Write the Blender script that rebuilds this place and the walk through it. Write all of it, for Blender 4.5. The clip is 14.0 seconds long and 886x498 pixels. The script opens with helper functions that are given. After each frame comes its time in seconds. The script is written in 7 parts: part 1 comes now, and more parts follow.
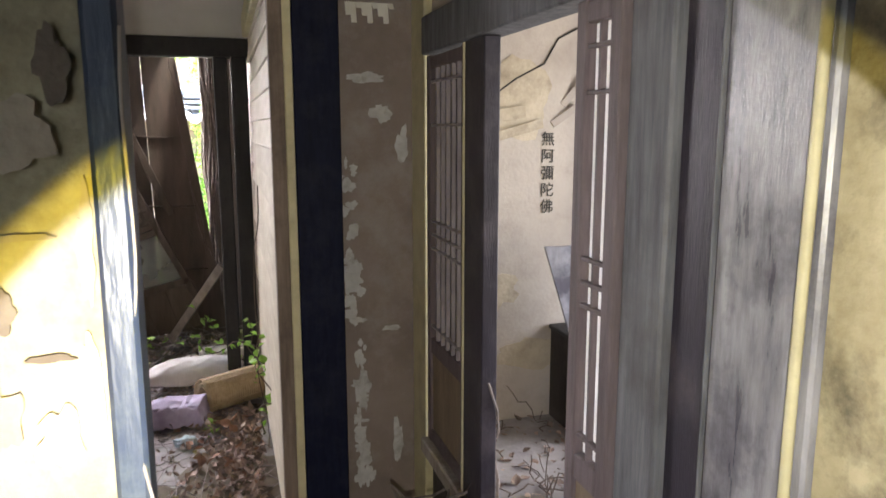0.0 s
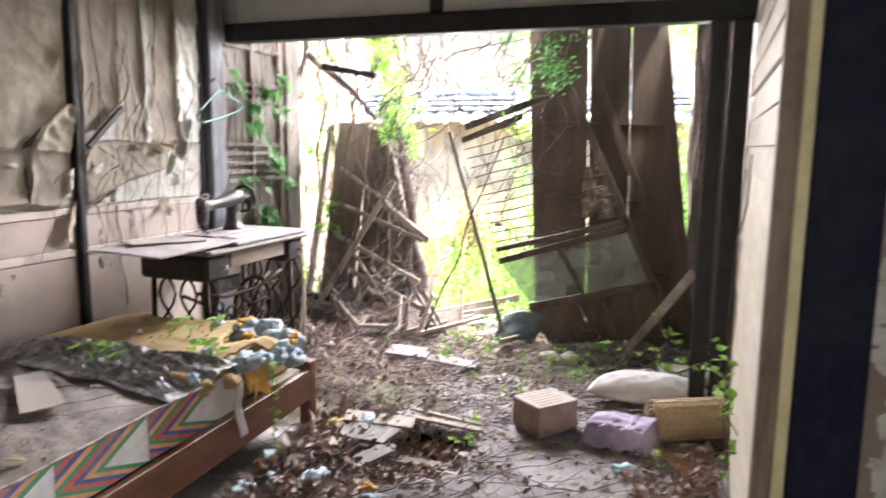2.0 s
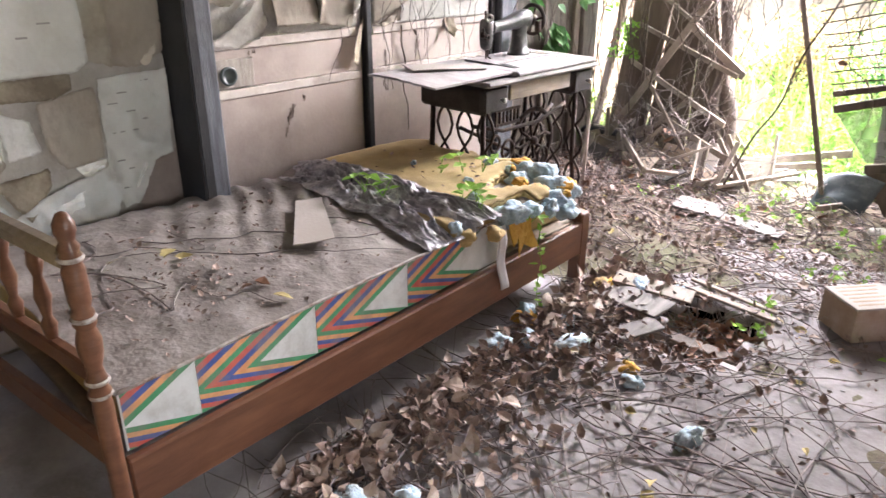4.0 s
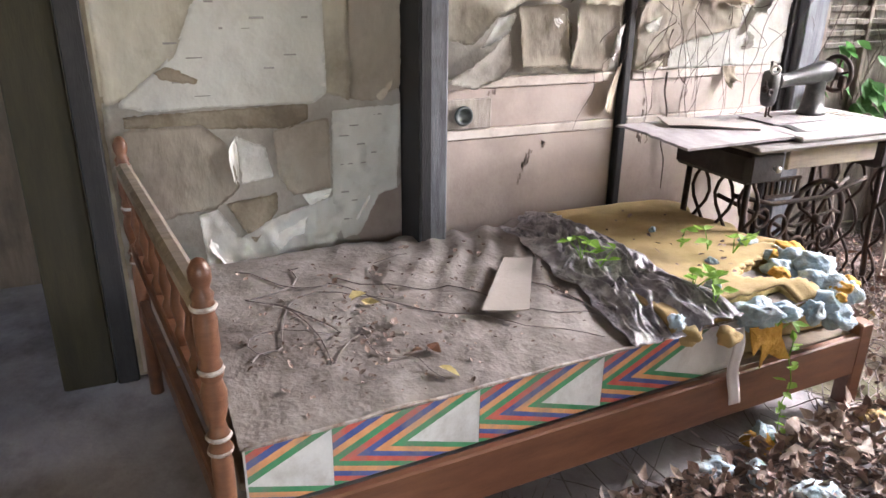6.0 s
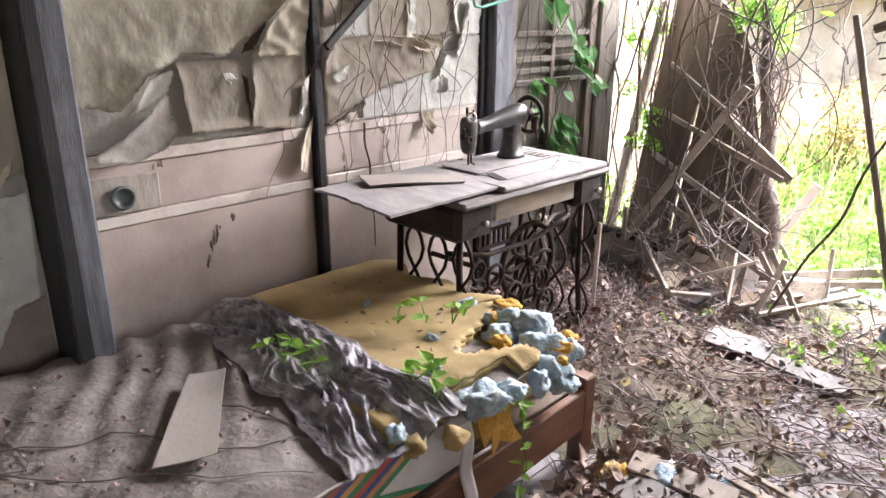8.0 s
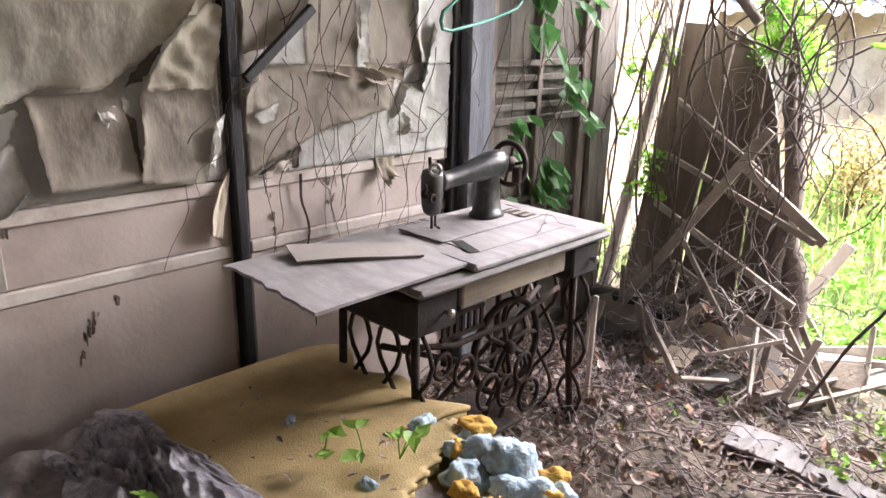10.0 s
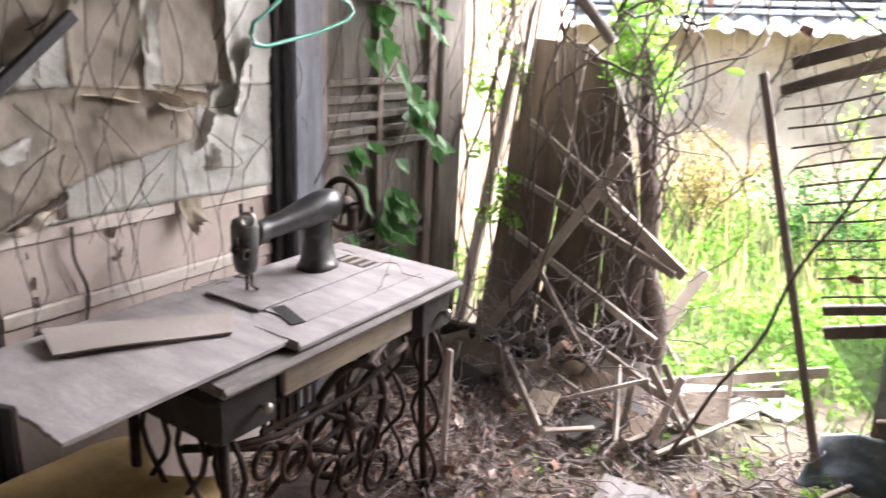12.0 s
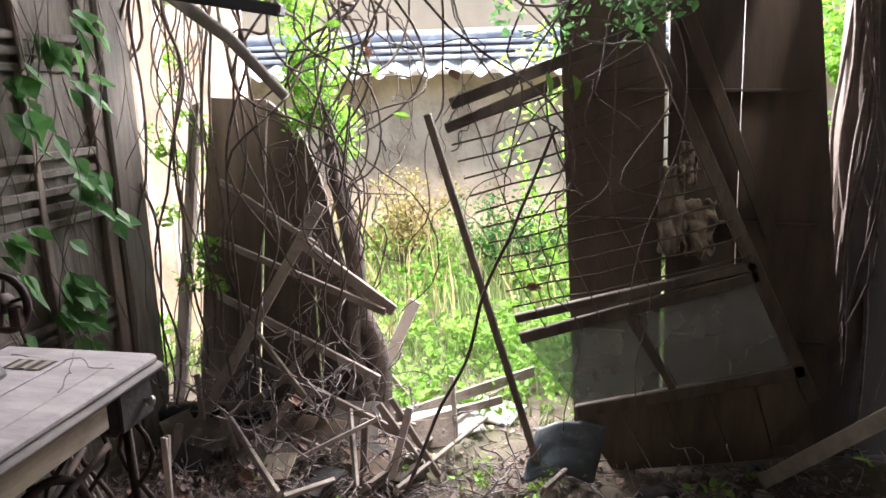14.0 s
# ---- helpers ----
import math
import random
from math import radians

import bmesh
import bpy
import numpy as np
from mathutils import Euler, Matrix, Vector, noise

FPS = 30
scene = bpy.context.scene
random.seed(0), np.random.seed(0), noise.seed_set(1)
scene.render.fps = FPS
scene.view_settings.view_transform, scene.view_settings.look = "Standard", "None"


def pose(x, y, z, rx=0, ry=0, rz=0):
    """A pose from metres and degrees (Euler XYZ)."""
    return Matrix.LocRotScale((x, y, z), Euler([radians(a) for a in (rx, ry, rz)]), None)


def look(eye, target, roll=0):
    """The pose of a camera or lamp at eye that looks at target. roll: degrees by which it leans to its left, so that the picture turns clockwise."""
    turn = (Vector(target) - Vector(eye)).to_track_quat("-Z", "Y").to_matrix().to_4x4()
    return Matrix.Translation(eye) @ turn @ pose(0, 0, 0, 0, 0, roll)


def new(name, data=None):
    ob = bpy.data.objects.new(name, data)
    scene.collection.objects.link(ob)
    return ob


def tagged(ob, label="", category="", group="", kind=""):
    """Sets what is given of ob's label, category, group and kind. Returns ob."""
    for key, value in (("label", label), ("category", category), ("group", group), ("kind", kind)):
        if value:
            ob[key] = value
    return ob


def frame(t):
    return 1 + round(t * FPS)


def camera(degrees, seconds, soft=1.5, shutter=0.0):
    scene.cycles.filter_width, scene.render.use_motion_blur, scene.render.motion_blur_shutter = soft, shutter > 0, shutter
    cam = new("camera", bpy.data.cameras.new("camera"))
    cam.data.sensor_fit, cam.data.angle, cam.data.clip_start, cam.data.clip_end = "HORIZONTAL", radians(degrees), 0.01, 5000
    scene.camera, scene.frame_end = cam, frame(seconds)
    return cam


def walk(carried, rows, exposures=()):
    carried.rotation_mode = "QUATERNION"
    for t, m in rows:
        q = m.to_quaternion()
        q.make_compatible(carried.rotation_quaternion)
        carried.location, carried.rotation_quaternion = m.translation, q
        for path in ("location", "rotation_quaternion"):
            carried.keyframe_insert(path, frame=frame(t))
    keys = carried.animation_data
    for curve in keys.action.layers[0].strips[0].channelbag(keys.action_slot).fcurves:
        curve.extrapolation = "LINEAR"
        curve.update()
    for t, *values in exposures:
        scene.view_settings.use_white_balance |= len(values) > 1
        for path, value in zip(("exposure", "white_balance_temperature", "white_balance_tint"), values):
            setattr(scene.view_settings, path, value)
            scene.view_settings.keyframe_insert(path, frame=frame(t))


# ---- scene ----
cam = camera(63.4, 14.0, shutter=0.25)
PATH = [
    (0, (0.665, 1.087, 1.563), (1.243, 2.973, 1.232), 0.0),
    (0.3, (0.647, 1.09, 1.53), (1.19, 2.974, 1.137), 1.0),
    (0.5, (0.675, 1.166, 1.368), (1.141, 3.070, 0.968), 0.7),
    (1, (0.684, 1.391, 1.275), (0.868, 3.323, 0.789), -0.5),
    (1.5, (0.666, 1.576, 1.44), (0.472, 3.539, 1.111), 0.0),
    (1.8, (0.714, 1.679, 1.465), (0.214, 3.6, 1.213), -0.1),
    (2, (0.695, 1.751, 1.373), (0.002, 3.605, 1.08), 0.7),
    (2.2, (0.687, 1.827, 1.398), (-0.152, 3.584, 0.94), 0.6),
    (2.5, (0.642, 1.885, 1.404), (-0.268, 3.542, 0.75), 0.7),
    (3, (0.638, 1.986, 1.414), (-0.267, 3.587, 0.628), 0.1),
    (3.5, (0.539, 2.061, 1.42), (-0.501, 3.57, 0.619), 0.2),
    (4, (0.522, 2.098, 1.433), (-0.744, 3.424, 0.634), 0.4),
    (4.2, (0.513, 2.098, 1.438), (-0.788, 3.392, 0.641), 0.2),
    (6.3, (0.372, 2.515, 1.432), (-1.355, 3.222, 0.712), 0.7),
    (6.5, (0.371, 2.539, 1.45), (-1.336, 3.297, 0.735), 0.6),
    (7, (0.287, 2.635, 1.486), (-1.299, 3.64, 0.798), 1.4),
    (7.5, (0.153, 2.781, 1.508), (-1.291, 3.992, 0.84), 0.8),
    (8, (0.104, 2.839, 1.507), (-1.248, 4.156, 0.845), 0.4),
    (8.5, (0.047, 2.939, 1.492), (-1.3, 4.275, 0.858), 0.6),
    (9, (-0.081, 3.132, 1.482), (-1.43, 4.483, 0.885), 0.7),
    (9.2, (-0.111, 3.176, 1.498), (-1.453, 4.532, 0.897), 0.8),
    (11.3, (-0.549, 3.618, 1.504), (-1.894, 4.965, 0.891), 2.2),
    (11.5, (-0.553, 3.642, 1.516), (-1.864, 5.019, 0.896), 2.5),
    (12, (-0.493, 3.704, 1.535), (-1.536, 5.307, 0.951), 2.8),
    (12.5, (-0.447, 3.738, 1.54), (-1.174, 5.53, 1.031), 1.4),
    (13, (-0.434, 3.745, 1.545), (-0.969, 5.615, 1.08), -0.1),
    (13.5, (-0.428, 3.749, 1.542), (-0.877, 5.646, 1.096), -0.9),
    (14, (-0.421, 3.749, 1.547), (-0.794, 5.663, 1.103), -1.3),
]
EXPOSURE = [(0.0, 2.95), (0.5, 3.1), (1.0, 3.6), (1.5, 3.5), (2.0, 3.25), (3.0, 3.3), (3.6, 3.5), (6.5, 3.6), (7.2, 3.35), (8.0, 3.08), (9.0, 2.8), (11.5, 2.75), (12.0, 2.65), (12.5, 2.2), (13.0, 2.0), (14.0, 1.88)]
walk(cam, [(t, look(eye, target, roll)) for t, eye, target, roll in PATH], EXPOSURE)

# ---- world and lights ----
world = bpy.data.worlds.new("sky")
scene.world = world
world.use_nodes = True
wn = world.node_tree.nodes
sky = wn.new("ShaderNodeTexSky")
sky.sky_type, sky.sun_disc, sky.sun_elevation, sky.sun_rotation = "NISHITA", False, radians(65), radians(140)
wn["Background"].inputs["Strength"].default_value = 0.15
world.node_tree.links.new(sky.outputs[0], wn["Background"].inputs["Color"])


def lamp(name, kind, m, energy, colour, **more):
    data = bpy.data.lights.new(name, kind)
    data.energy, data.color = energy, colour
    if "size" in more:
        data.shape, data.size, data.size_y = "RECTANGLE", more["size"], more["size_y"]
    if "angle" in more:
        data.angle = radians(more["angle"])
    if "spot" in more:
        data.spot_size, data.spot_blend, data.shadow_soft_size = radians(more["spot"]), more["blend"], more["soft"]
    ob = new(name, data)
    ob.matrix_world = m
    return ob


lamp("sun", "SUN", look((0, 0, 0), (-0.3, 0.36, -1.0)), 5.0, (1.0, 0.94, 0.85), angle=15)
# garden lamp for the sky; side room and hall fills at added, unseen windows
lamp("garden_skylight", "AREA", look((-1.0, 7.5, 2.25), (-1.3, 3.3, 0.55)), 180, (1.0, 0.94, 0.97), size=3.0, size_y=1.5)
lamp("side_room_fill", "AREA", look((3.25, 2.6, 1.4), (-2.2, 2.2, 0.9)), 8.0, (1.0, 0.96, 0.90), size=0.9, size_y=1.1)
lamp("hall_fill", "AREA", look((-0.85, -1.0, 1.65), (-0.6, 2.0, 1.0)), 0.5, (1.0, 0.97, 0.93), size=0.85, size_y=1.2)
# hand torch with its warm rim
lamp("torch", "SPOT", look((0.66, 1.0, 1.42), (0.93, 1.80, 1.10)), 6.5, (0.95, 0.94, 1.0), spot=80, blend=0.03, soft=0.006)
lamp("torch_rim", "SPOT", look((0.66, 1.0, 1.42), (0.93, 1.80, 1.10)), 2.8, (1.0, 0.8, 0.10), spot=84, blend=0.03, soft=0.006)

# ---- materials ----


def mat(name, a, b, scale=8.0, rough=0.8, bump=0.2, stain=None, stain_scale=1.5, stain_amount=0.5, stretch=(1, 1, 1), metal=0.0,
        vary=0.0, fine=60.0, island=False, detail=8.0):
    """Two mottled colours, a larger stain, fine grain in the relief."""
    m = bpy.data.materials.new(name)
    m.use_nodes = True
    nt = m.node_tree
    n, l = nt.nodes, nt.links
    bsdf = n["Principled BSDF"]
    bsdf.inputs["Metallic"].default_value = metal
    tc, mp = n.new("ShaderNodeTexCoord"), n.new("ShaderNodeMapping")
    mp.inputs["Scale"].default_value = stretch
    l.new(tc.outputs["Object"], mp.inputs["Vector"])
    n1 = n.new("ShaderNodeTexNoise")
    n1.inputs["Scale"].default_value, n1.inputs["Detail"].default_value, n1.inputs["Roughness"].default_value = scale, detail, 0.65
    l.new(mp.outputs[0], n1.inputs["Vector"])
    r1 = n.new("ShaderNodeValToRGB")
    r1.color_ramp.elements[0].position, r1.color_ramp.elements[1].position = 0.32, 0.68
    r1.color_ramp.elements[0].color, r1.color_ramp.elements[1].color = (*a, 1), (*b, 1)
    l.new(n1.outputs["Fac"], r1.inputs[0])
    colour = r1.outputs[0]
    if stain:
        n2 = n.new("ShaderNodeTexNoise")
        n2.inputs["Scale"].default_value, n2.inputs["Detail"].default_value = stain_scale, 6
        n2.inputs["Roughness"].default_value = 0.7
        l.new(tc.outputs["Object"], n2.inputs["Vector"])
        r2 = n.new("ShaderNodeValToRGB")
        r2.color_ramp.elements[0].position, r2.color_ramp.elements[1].position = 0.48, 0.66
        r2.color_ramp.elements[1].color = (stain_amount, stain_amount, stain_amount, 1)
        l.new(n2.outputs["Fac"], r2.inputs[0])
        mx = n.new("ShaderNodeMixRGB")
        mx.inputs[2].default_value = (*stain, 1)
        l.new(r2.outputs[0], mx.inputs[0])
        l.new(colour, mx.inputs[1])
        colour = mx.outputs[0]
    if vary:
        src = n.new("ShaderNodeNewGeometry").outputs["Random Per Island"] if island else n.new("ShaderNodeObjectInfo").outputs["Random"]
        mr = n.new("ShaderNodeMapRange")
        mr.inputs[3].default_value, mr.inputs[4].default_value = 1 - vary, 1 + vary
        l.new(src, mr.inputs[0])
        hs = n.new("ShaderNodeHueSaturation")
        l.new(mr.outputs[0], hs.inputs["Value"])
        l.new(colour, hs.inputs["Color"])
        colour = hs.outputs[0]
    l.new(colour, bsdf.inputs["Base Color"])
    rr = n.new("ShaderNodeMapRange")
    rr.inputs[3].default_value, rr.inputs[4].default_value = max(0.02, rough - 0.12), min(1, rough + 0.12)
    l.new(n1.outputs["Fac"], rr.inputs[0])
    l.new(rr.outputs[0], bsdf.inputs["Roughness"])
    if bump:
        n3 = n.new("ShaderNodeTexNoise")
        n3.inputs["Scale"].default_value, n3.inputs["Detail"].default_value = fine, 4
        l.new(mp.outputs[0], n3.inputs["Vector"])
        bp = n.new("ShaderNodeBump")
        bp.inputs["Strength"].default_value, bp.inputs["Distance"].default_value = bump, 0.01
        ad = n.new("ShaderNodeMath")
        l.new(n3.outputs["Fac"], ad.inputs[0])
        l.new(n1.outputs["Fac"], ad.inputs[1])
        l.new(ad.outputs[0], bp.inputs["Height"])
        l.new(bp.outputs[0], bsdf.inputs["Normal"])
    return m


def leafy(name, a, b, vary=0.25):
    m = mat(name, a, b, scale=14, rough=0.55, bump=0.05, vary=vary, island=True)
    n, l = m.node_tree.nodes, m.node_tree.links
    bsdf = n["Principled BSDF"]
    tr = n.new("ShaderNodeBsdfTranslucent")
    mx = n.new("ShaderNodeMixShader")
    mx.inputs[0].default_value = 0.45
    src = bsdf.inputs["Base Color"].links[0].from_socket
    l.new(src, tr.inputs["Color"])
    l.new(bsdf.outputs[0], mx.inputs[1])
    l.new(tr.outputs[0], mx.inputs[2])
    l.new(mx.outputs[0], n["Material Output"].inputs["Surface"])
    return m


M = {}
M["floor"] = mat("dusty_floor", (0.235, 0.215, 0.222), (0.405, 0.375, 0.385), 3.0, 0.85, 0.25, (0.12, 0.10, 0.10), 1.6, 0.75)
M["board_pink"] = mat("pinkish_wallboard", (0.44, 0.365, 0.33), (0.58, 0.50, 0.46), 2.2, 0.75, 0.12, (0.25, 0.19, 0.165), 1.3, 0.5)
M["batten"] = mat("pale_batten", (0.52, 0.45, 0.41), (0.68, 0.62, 0.57), 6, 0.7, 0.15, (0.3, 0.23, 0.2), 4, 0.6)
M["paper"] = mat("old_wallpaper", (0.55, 0.50, 0.40), (0.77, 0.74, 0.66), 3.0, 0.8, 0.2, (0.34, 0.28, 0.21), 2.2, 0.7, (1, 1, 0.6))
M["paper_white"] = mat("white_backing_paper", (0.70, 0.69, 0.66), (0.86, 0.85, 0.82), 6.0, 0.75, 0.25, (0.46, 0.42, 0.37), 4.0, 0.5)
M["paper_brown"] = mat("browned_wallpaper", (0.33, 0.275, 0.205), (0.55, 0.48, 0.38), 5, 0.85, 0.3, (0.17, 0.135, 0.10), 3.0, 0.75)
M["paper_tan"] = mat("tan_wallpaper", (0.44, 0.385, 0.32), (0.60, 0.545, 0.47), 4.0, 0.8, 0.2, (0.33, 0.27, 0.215), 3.0, 0.55, (1, 1, 0.5))
M["paper_grey"] = mat("greyed_lining_paper", (0.50, 0.47, 0.43), (0.68, 0.65, 0.61), 5.0, 0.8, 0.2, (0.36, 0.31, 0.27), 3.0, 0.6)
M["post_grey"] = mat("weathered_post", (0.06, 0.064, 0.08), (0.185, 0.19, 0.215), 7, 0.75, 0.3, (0.07, 0.065, 0.07), 3, 0.7, (5, 5, 0.5))
M["post_brown"] = mat("brown_weathered_wood", (0.13, 0.10, 0.085), (0.26, 0.21, 0.18), 7, 0.8, 0.35, (0.06, 0.045, 0.04), 3, 0.6, (5, 5, 0.5))
M["blue_post"] = mat("blue_black_post", (0.004, 0.006, 0.020), (0.010, 0.013, 0.036), 12, 0.6, 0.1, (0.07, 0.07, 0.09), 8, 0.12, (4, 4, 0.6))
M["plaster_brown"] = mat("brown_plaster", (0.18, 0.145, 0.135), (0.29, 0.24, 0.23), 2.5, 0.85, 0.2, (0.40, 0.38, 0.39), 3.0, 0.5)
M["plaster_cream"] = mat("cream_plaster", (0.34, 0.295, 0.265), (0.50, 0.45, 0.41), 4, 0.85, 0.25, (0.22, 0.18, 0.155), 2.0, 0.7)
M["cream_board"] = mat("cream_painted_board", (0.42, 0.37, 0.29), (0.56, 0.51, 0.42), 5, 0.7, 0.2, (0.38, 0.3, 0.22), 3, 0.5, (3, 0.6, 3), vary=0.08)
M["trim_yellow"] = mat("yellowed_trim", (0.48, 0.44, 0.28), (0.6, 0.56, 0.38), 8, 0.6, 0.15, (0.25, 0.22, 0.15), 5, 0.4)
M["white_panel"] = mat("white_ceiling_board", (0.52, 0.52, 0.53), (0.62, 0.62, 0.62), 3, 0.8, 0.08, (0.4, 0.38, 0.36), 1.2, 0.4)
M["black_wood"] = mat("blackened_wood", (0.008, 0.008, 0.011), (0.024, 0.023, 0.026), 8, 0.7, 0.25, (0.07, 0.066, 0.064), 4, 0.22, (4, 4, 0.6))
M["grey_wood"] = mat("silvered_wood", (0.24, 0.21, 0.185), (0.42, 0.38, 0.34), 7, 0.85, 0.35, (0.12, 0.1, 0.085), 3, 0.6, (1, 6, 1), vary=0.15)
M["shutter_wood"] = mat("weathered_shutter_wood", (0.075, 0.062, 0.052), (0.165, 0.14, 0.12), 7, 0.85, 0.35, (0.06, 0.065, 0.055), 3, 0.6, (5, 5, 0.6), vary=0.15)
M["brown_panel"] = mat("old_brown_plywood", (0.065, 0.048, 0.036), (0.145, 0.112, 0.086), 3, 0.8, 0.25, (0.05, 0.037, 0.03), 1.6, 0.6, (4, 4, 0.7), vary=0.12)
M["stick"] = mat("broken_lath", (0.23, 0.195, 0.165), (0.42, 0.365, 0.315), 9, 0.85, 0.3, (0.13, 0.1, 0.08), 4, 0.5, vary=0.2)
M["bark"] = mat("vine_bark", (0.06, 0.045, 0.04), (0.15, 0.115, 0.10), 30, 0.9, 0.3)
M["twig"] = mat("dry_twig", (0.11, 0.092, 0.09), (0.31, 0.265, 0.26), 25, 0.9, 0.2, vary=0.3, island=True)
# vine leaf twice: the second copy has sunlight put into its colour
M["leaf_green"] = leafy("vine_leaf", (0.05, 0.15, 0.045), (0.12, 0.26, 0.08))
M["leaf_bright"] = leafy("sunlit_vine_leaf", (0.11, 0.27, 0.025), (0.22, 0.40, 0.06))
M["grass"] = leafy("meadow_grass", (0.17, 0.24, 0.08), (0.34, 0.42, 0.18), 0.4)
M["straw"] = leafy("dry_grass", (0.3, 0.27, 0.12), (0.5, 0.4, 0.2), 0.3)
M["leaf_dry"] = mat("dead_leaf", (0.15, 0.10, 0.085), (0.36, 0.27, 0.235), 20, 0.85, 0.2, (0.46, 0.38, 0.34), 30, 0.5, vary=0.45, island=True)
M["leaf_pale"] = mat("pale_dead_leaf", (0.34, 0.26, 0.22), (0.52, 0.43, 0.38), 18, 0.8, 0.2, (0.22, 0.15, 0.12), 14, 0.6, vary=0.3, island=True)
M["leaf_red"] = mat("russet_leaf", (0.19, 0.095, 0.065), (0.31, 0.185, 0.13), 18, 0.8, 0.2, vary=0.35, island=True)
M["leaf_tan"] = mat("yellowed_leaf", (0.42, 0.33, 0.14), (0.55, 0.46, 0.22), 18, 0.8, 0.2, vary=0.25, island=True)
M["earth"] = mat("garden_earth", (0.09, 0.07, 0.05), (0.19, 0.15, 0.115), 5, 0.95, 0.5, (0.08, 0.12, 0.03), 0.8, 0.7)
M["bed_wood"] = mat("red_brown_varnished_wood", (0.10, 0.04, 0.022), (0.20, 0.09, 0.05), 5, 0.42, 0.12, (0.12, 0.05, 0.03), 2.5, 0.5, (5, 0.7, 5))
M["white_paint"] = mat("chipped_white_paint", (0.28, 0.24, 0.22), (0.52, 0.47, 0.44), 30, 0.6, 0.3, (0.16, 0.08, 0.05), 28, 0.9)
M["dust_sheet"] = mat("dust_covered_mattress", (0.18, 0.153, 0.142), (0.345, 0.308, 0.292), 6, 0.95, 0.45, (0.12, 0.095, 0.085), 3.6, 0.8)
M["ochre"] = mat("ochre_carpet", (0.33, 0.235, 0.10), (0.47, 0.35, 0.17), 6, 0.95, 0.35, (0.21, 0.15, 0.075), 2.2, 0.6, fine=200)
M["foam_blue"] = mat("blue_foam", (0.36, 0.50, 0.62), (0.58, 0.69, 0.78), 30, 0.95, 0.6, (0.3, 0.27, 0.22), 12, 0.7)
M["foam_old"] = mat("yellowed_foam", (0.42, 0.31, 0.12), (0.58, 0.45, 0.20), 24, 0.95, 0.5, (0.30, 0.21, 0.09), 10, 0.6)
M["foam_orange"] = mat("orange_foam", (0.52, 0.27, 0.045), (0.66, 0.40, 0.09), 30, 0.95, 0.4)
# the near-white streaks paint highlights of the creases into the colour
M["dark_cloth"] = mat("violet_cloth_painted_glints", (0.09, 0.08, 0.095), (0.30, 0.28, 0.315), 5, 0.30, 0.3, (0.66, 0.64, 0.69), 14, 0.85, (2.5, 12, 2.5))
M["chev_white"] = mat("print_white", (0.6, 0.6, 0.6), (0.76, 0.76, 0.77), 12, 0.7, 0.1, (0.36, 0.33, 0.31), 5, 0.6)
M["chev_green"] = mat("print_green", (0.05, 0.23, 0.11), (0.09, 0.33, 0.16), 20, 0.7, 0.1, (0.20, 0.20, 0.17), 9, 0.75)
M["chev_orange"] = mat("print_orange", (0.62, 0.27, 0.12), (0.74, 0.39, 0.19), 20, 0.7, 0.1, (0.32, 0.26, 0.22), 9, 0.75)
M["chev_blue"] = mat("print_blue", (0.05, 0.08, 0.25), (0.09, 0.13, 0.36), 20, 0.7, 0.1, (0.20, 0.19, 0.21), 9, 0.75)
M["chev_red"] = mat("print_red", (0.5, 0.08, 0.07), (0.62, 0.15, 0.11), 20, 0.7, 0.1, (0.30, 0.20, 0.18), 9, 0.75)
M["table_top"] = mat("dusty_veneer", (0.28, 0.255, 0.26), (0.44, 0.41, 0.415), 5, 0.8, 0.15, (0.18, 0.155, 0.15), 2.5, 0.5, (1, 4, 1))
M["table_edge"] = mat("dusty_dark_moulding", (0.12, 0.105, 0.10), (0.27, 0.245, 0.24), 6, 0.75, 0.25, (0.06, 0.05, 0.048), 4, 0.5, (6, 0.8, 6))
M["lining"] = mat("white_printed_lining", (0.76, 0.755, 0.73), (0.88, 0.875, 0.85), 5.0, 0.75, 0.2, (0.60, 0.56, 0.50), 3.0, 0.4)
M["table_wood"] = mat("worn_table_wood", (0.17, 0.135, 0.115), (0.33, 0.28, 0.24), 6, 0.7, 0.25, (0.42, 0.33, 0.2), 4, 0.4, (6, 0.8, 6))
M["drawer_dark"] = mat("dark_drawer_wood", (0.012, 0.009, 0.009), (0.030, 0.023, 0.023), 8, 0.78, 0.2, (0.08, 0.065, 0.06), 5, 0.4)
M["rust_iron"] = mat("rusted_cast_iron", (0.018, 0.013, 0.012), (0.052, 0.035, 0.029), 18, 0.7, 0.3, (0.13, 0.065, 0.04), 9, 0.3, metal=0.5)
M["enamel"] = mat("worn_black_enamel", (0.018, 0.018, 0.02), (0.05, 0.05, 0.052), 14, 0.35, 0.15, (0.22, 0.21, 0.2), 9, 0.45, metal=0.2)
M["steel"] = mat("dull_steel", (0.3, 0.29, 0.27), (0.45, 0.43, 0.4), 20, 0.4, 0.1, (0.2, 0.1, 0.05), 12, 0.5, metal=0.9)
M["card"] = mat("grey_cardboard", (0.33, 0.29, 0.265), (0.45, 0.405, 0.375), 6, 0.9, 0.1, (0.25, 0.2, 0.17), 3, 0.4)
M["carton"] = mat("brown_carton", (0.26, 0.19, 0.14), (0.37, 0.29, 0.22), 6, 0.85, 0.1, (0.48, 0.43, 0.37), 4, 0.5)
M["lilac"] = mat("lilac_knit", (0.36, 0.30, 0.46), (0.52, 0.46, 0.62), 16, 0.95, 0.4, (0.5, 0.47, 0.55), 6, 0.4, fine=160)
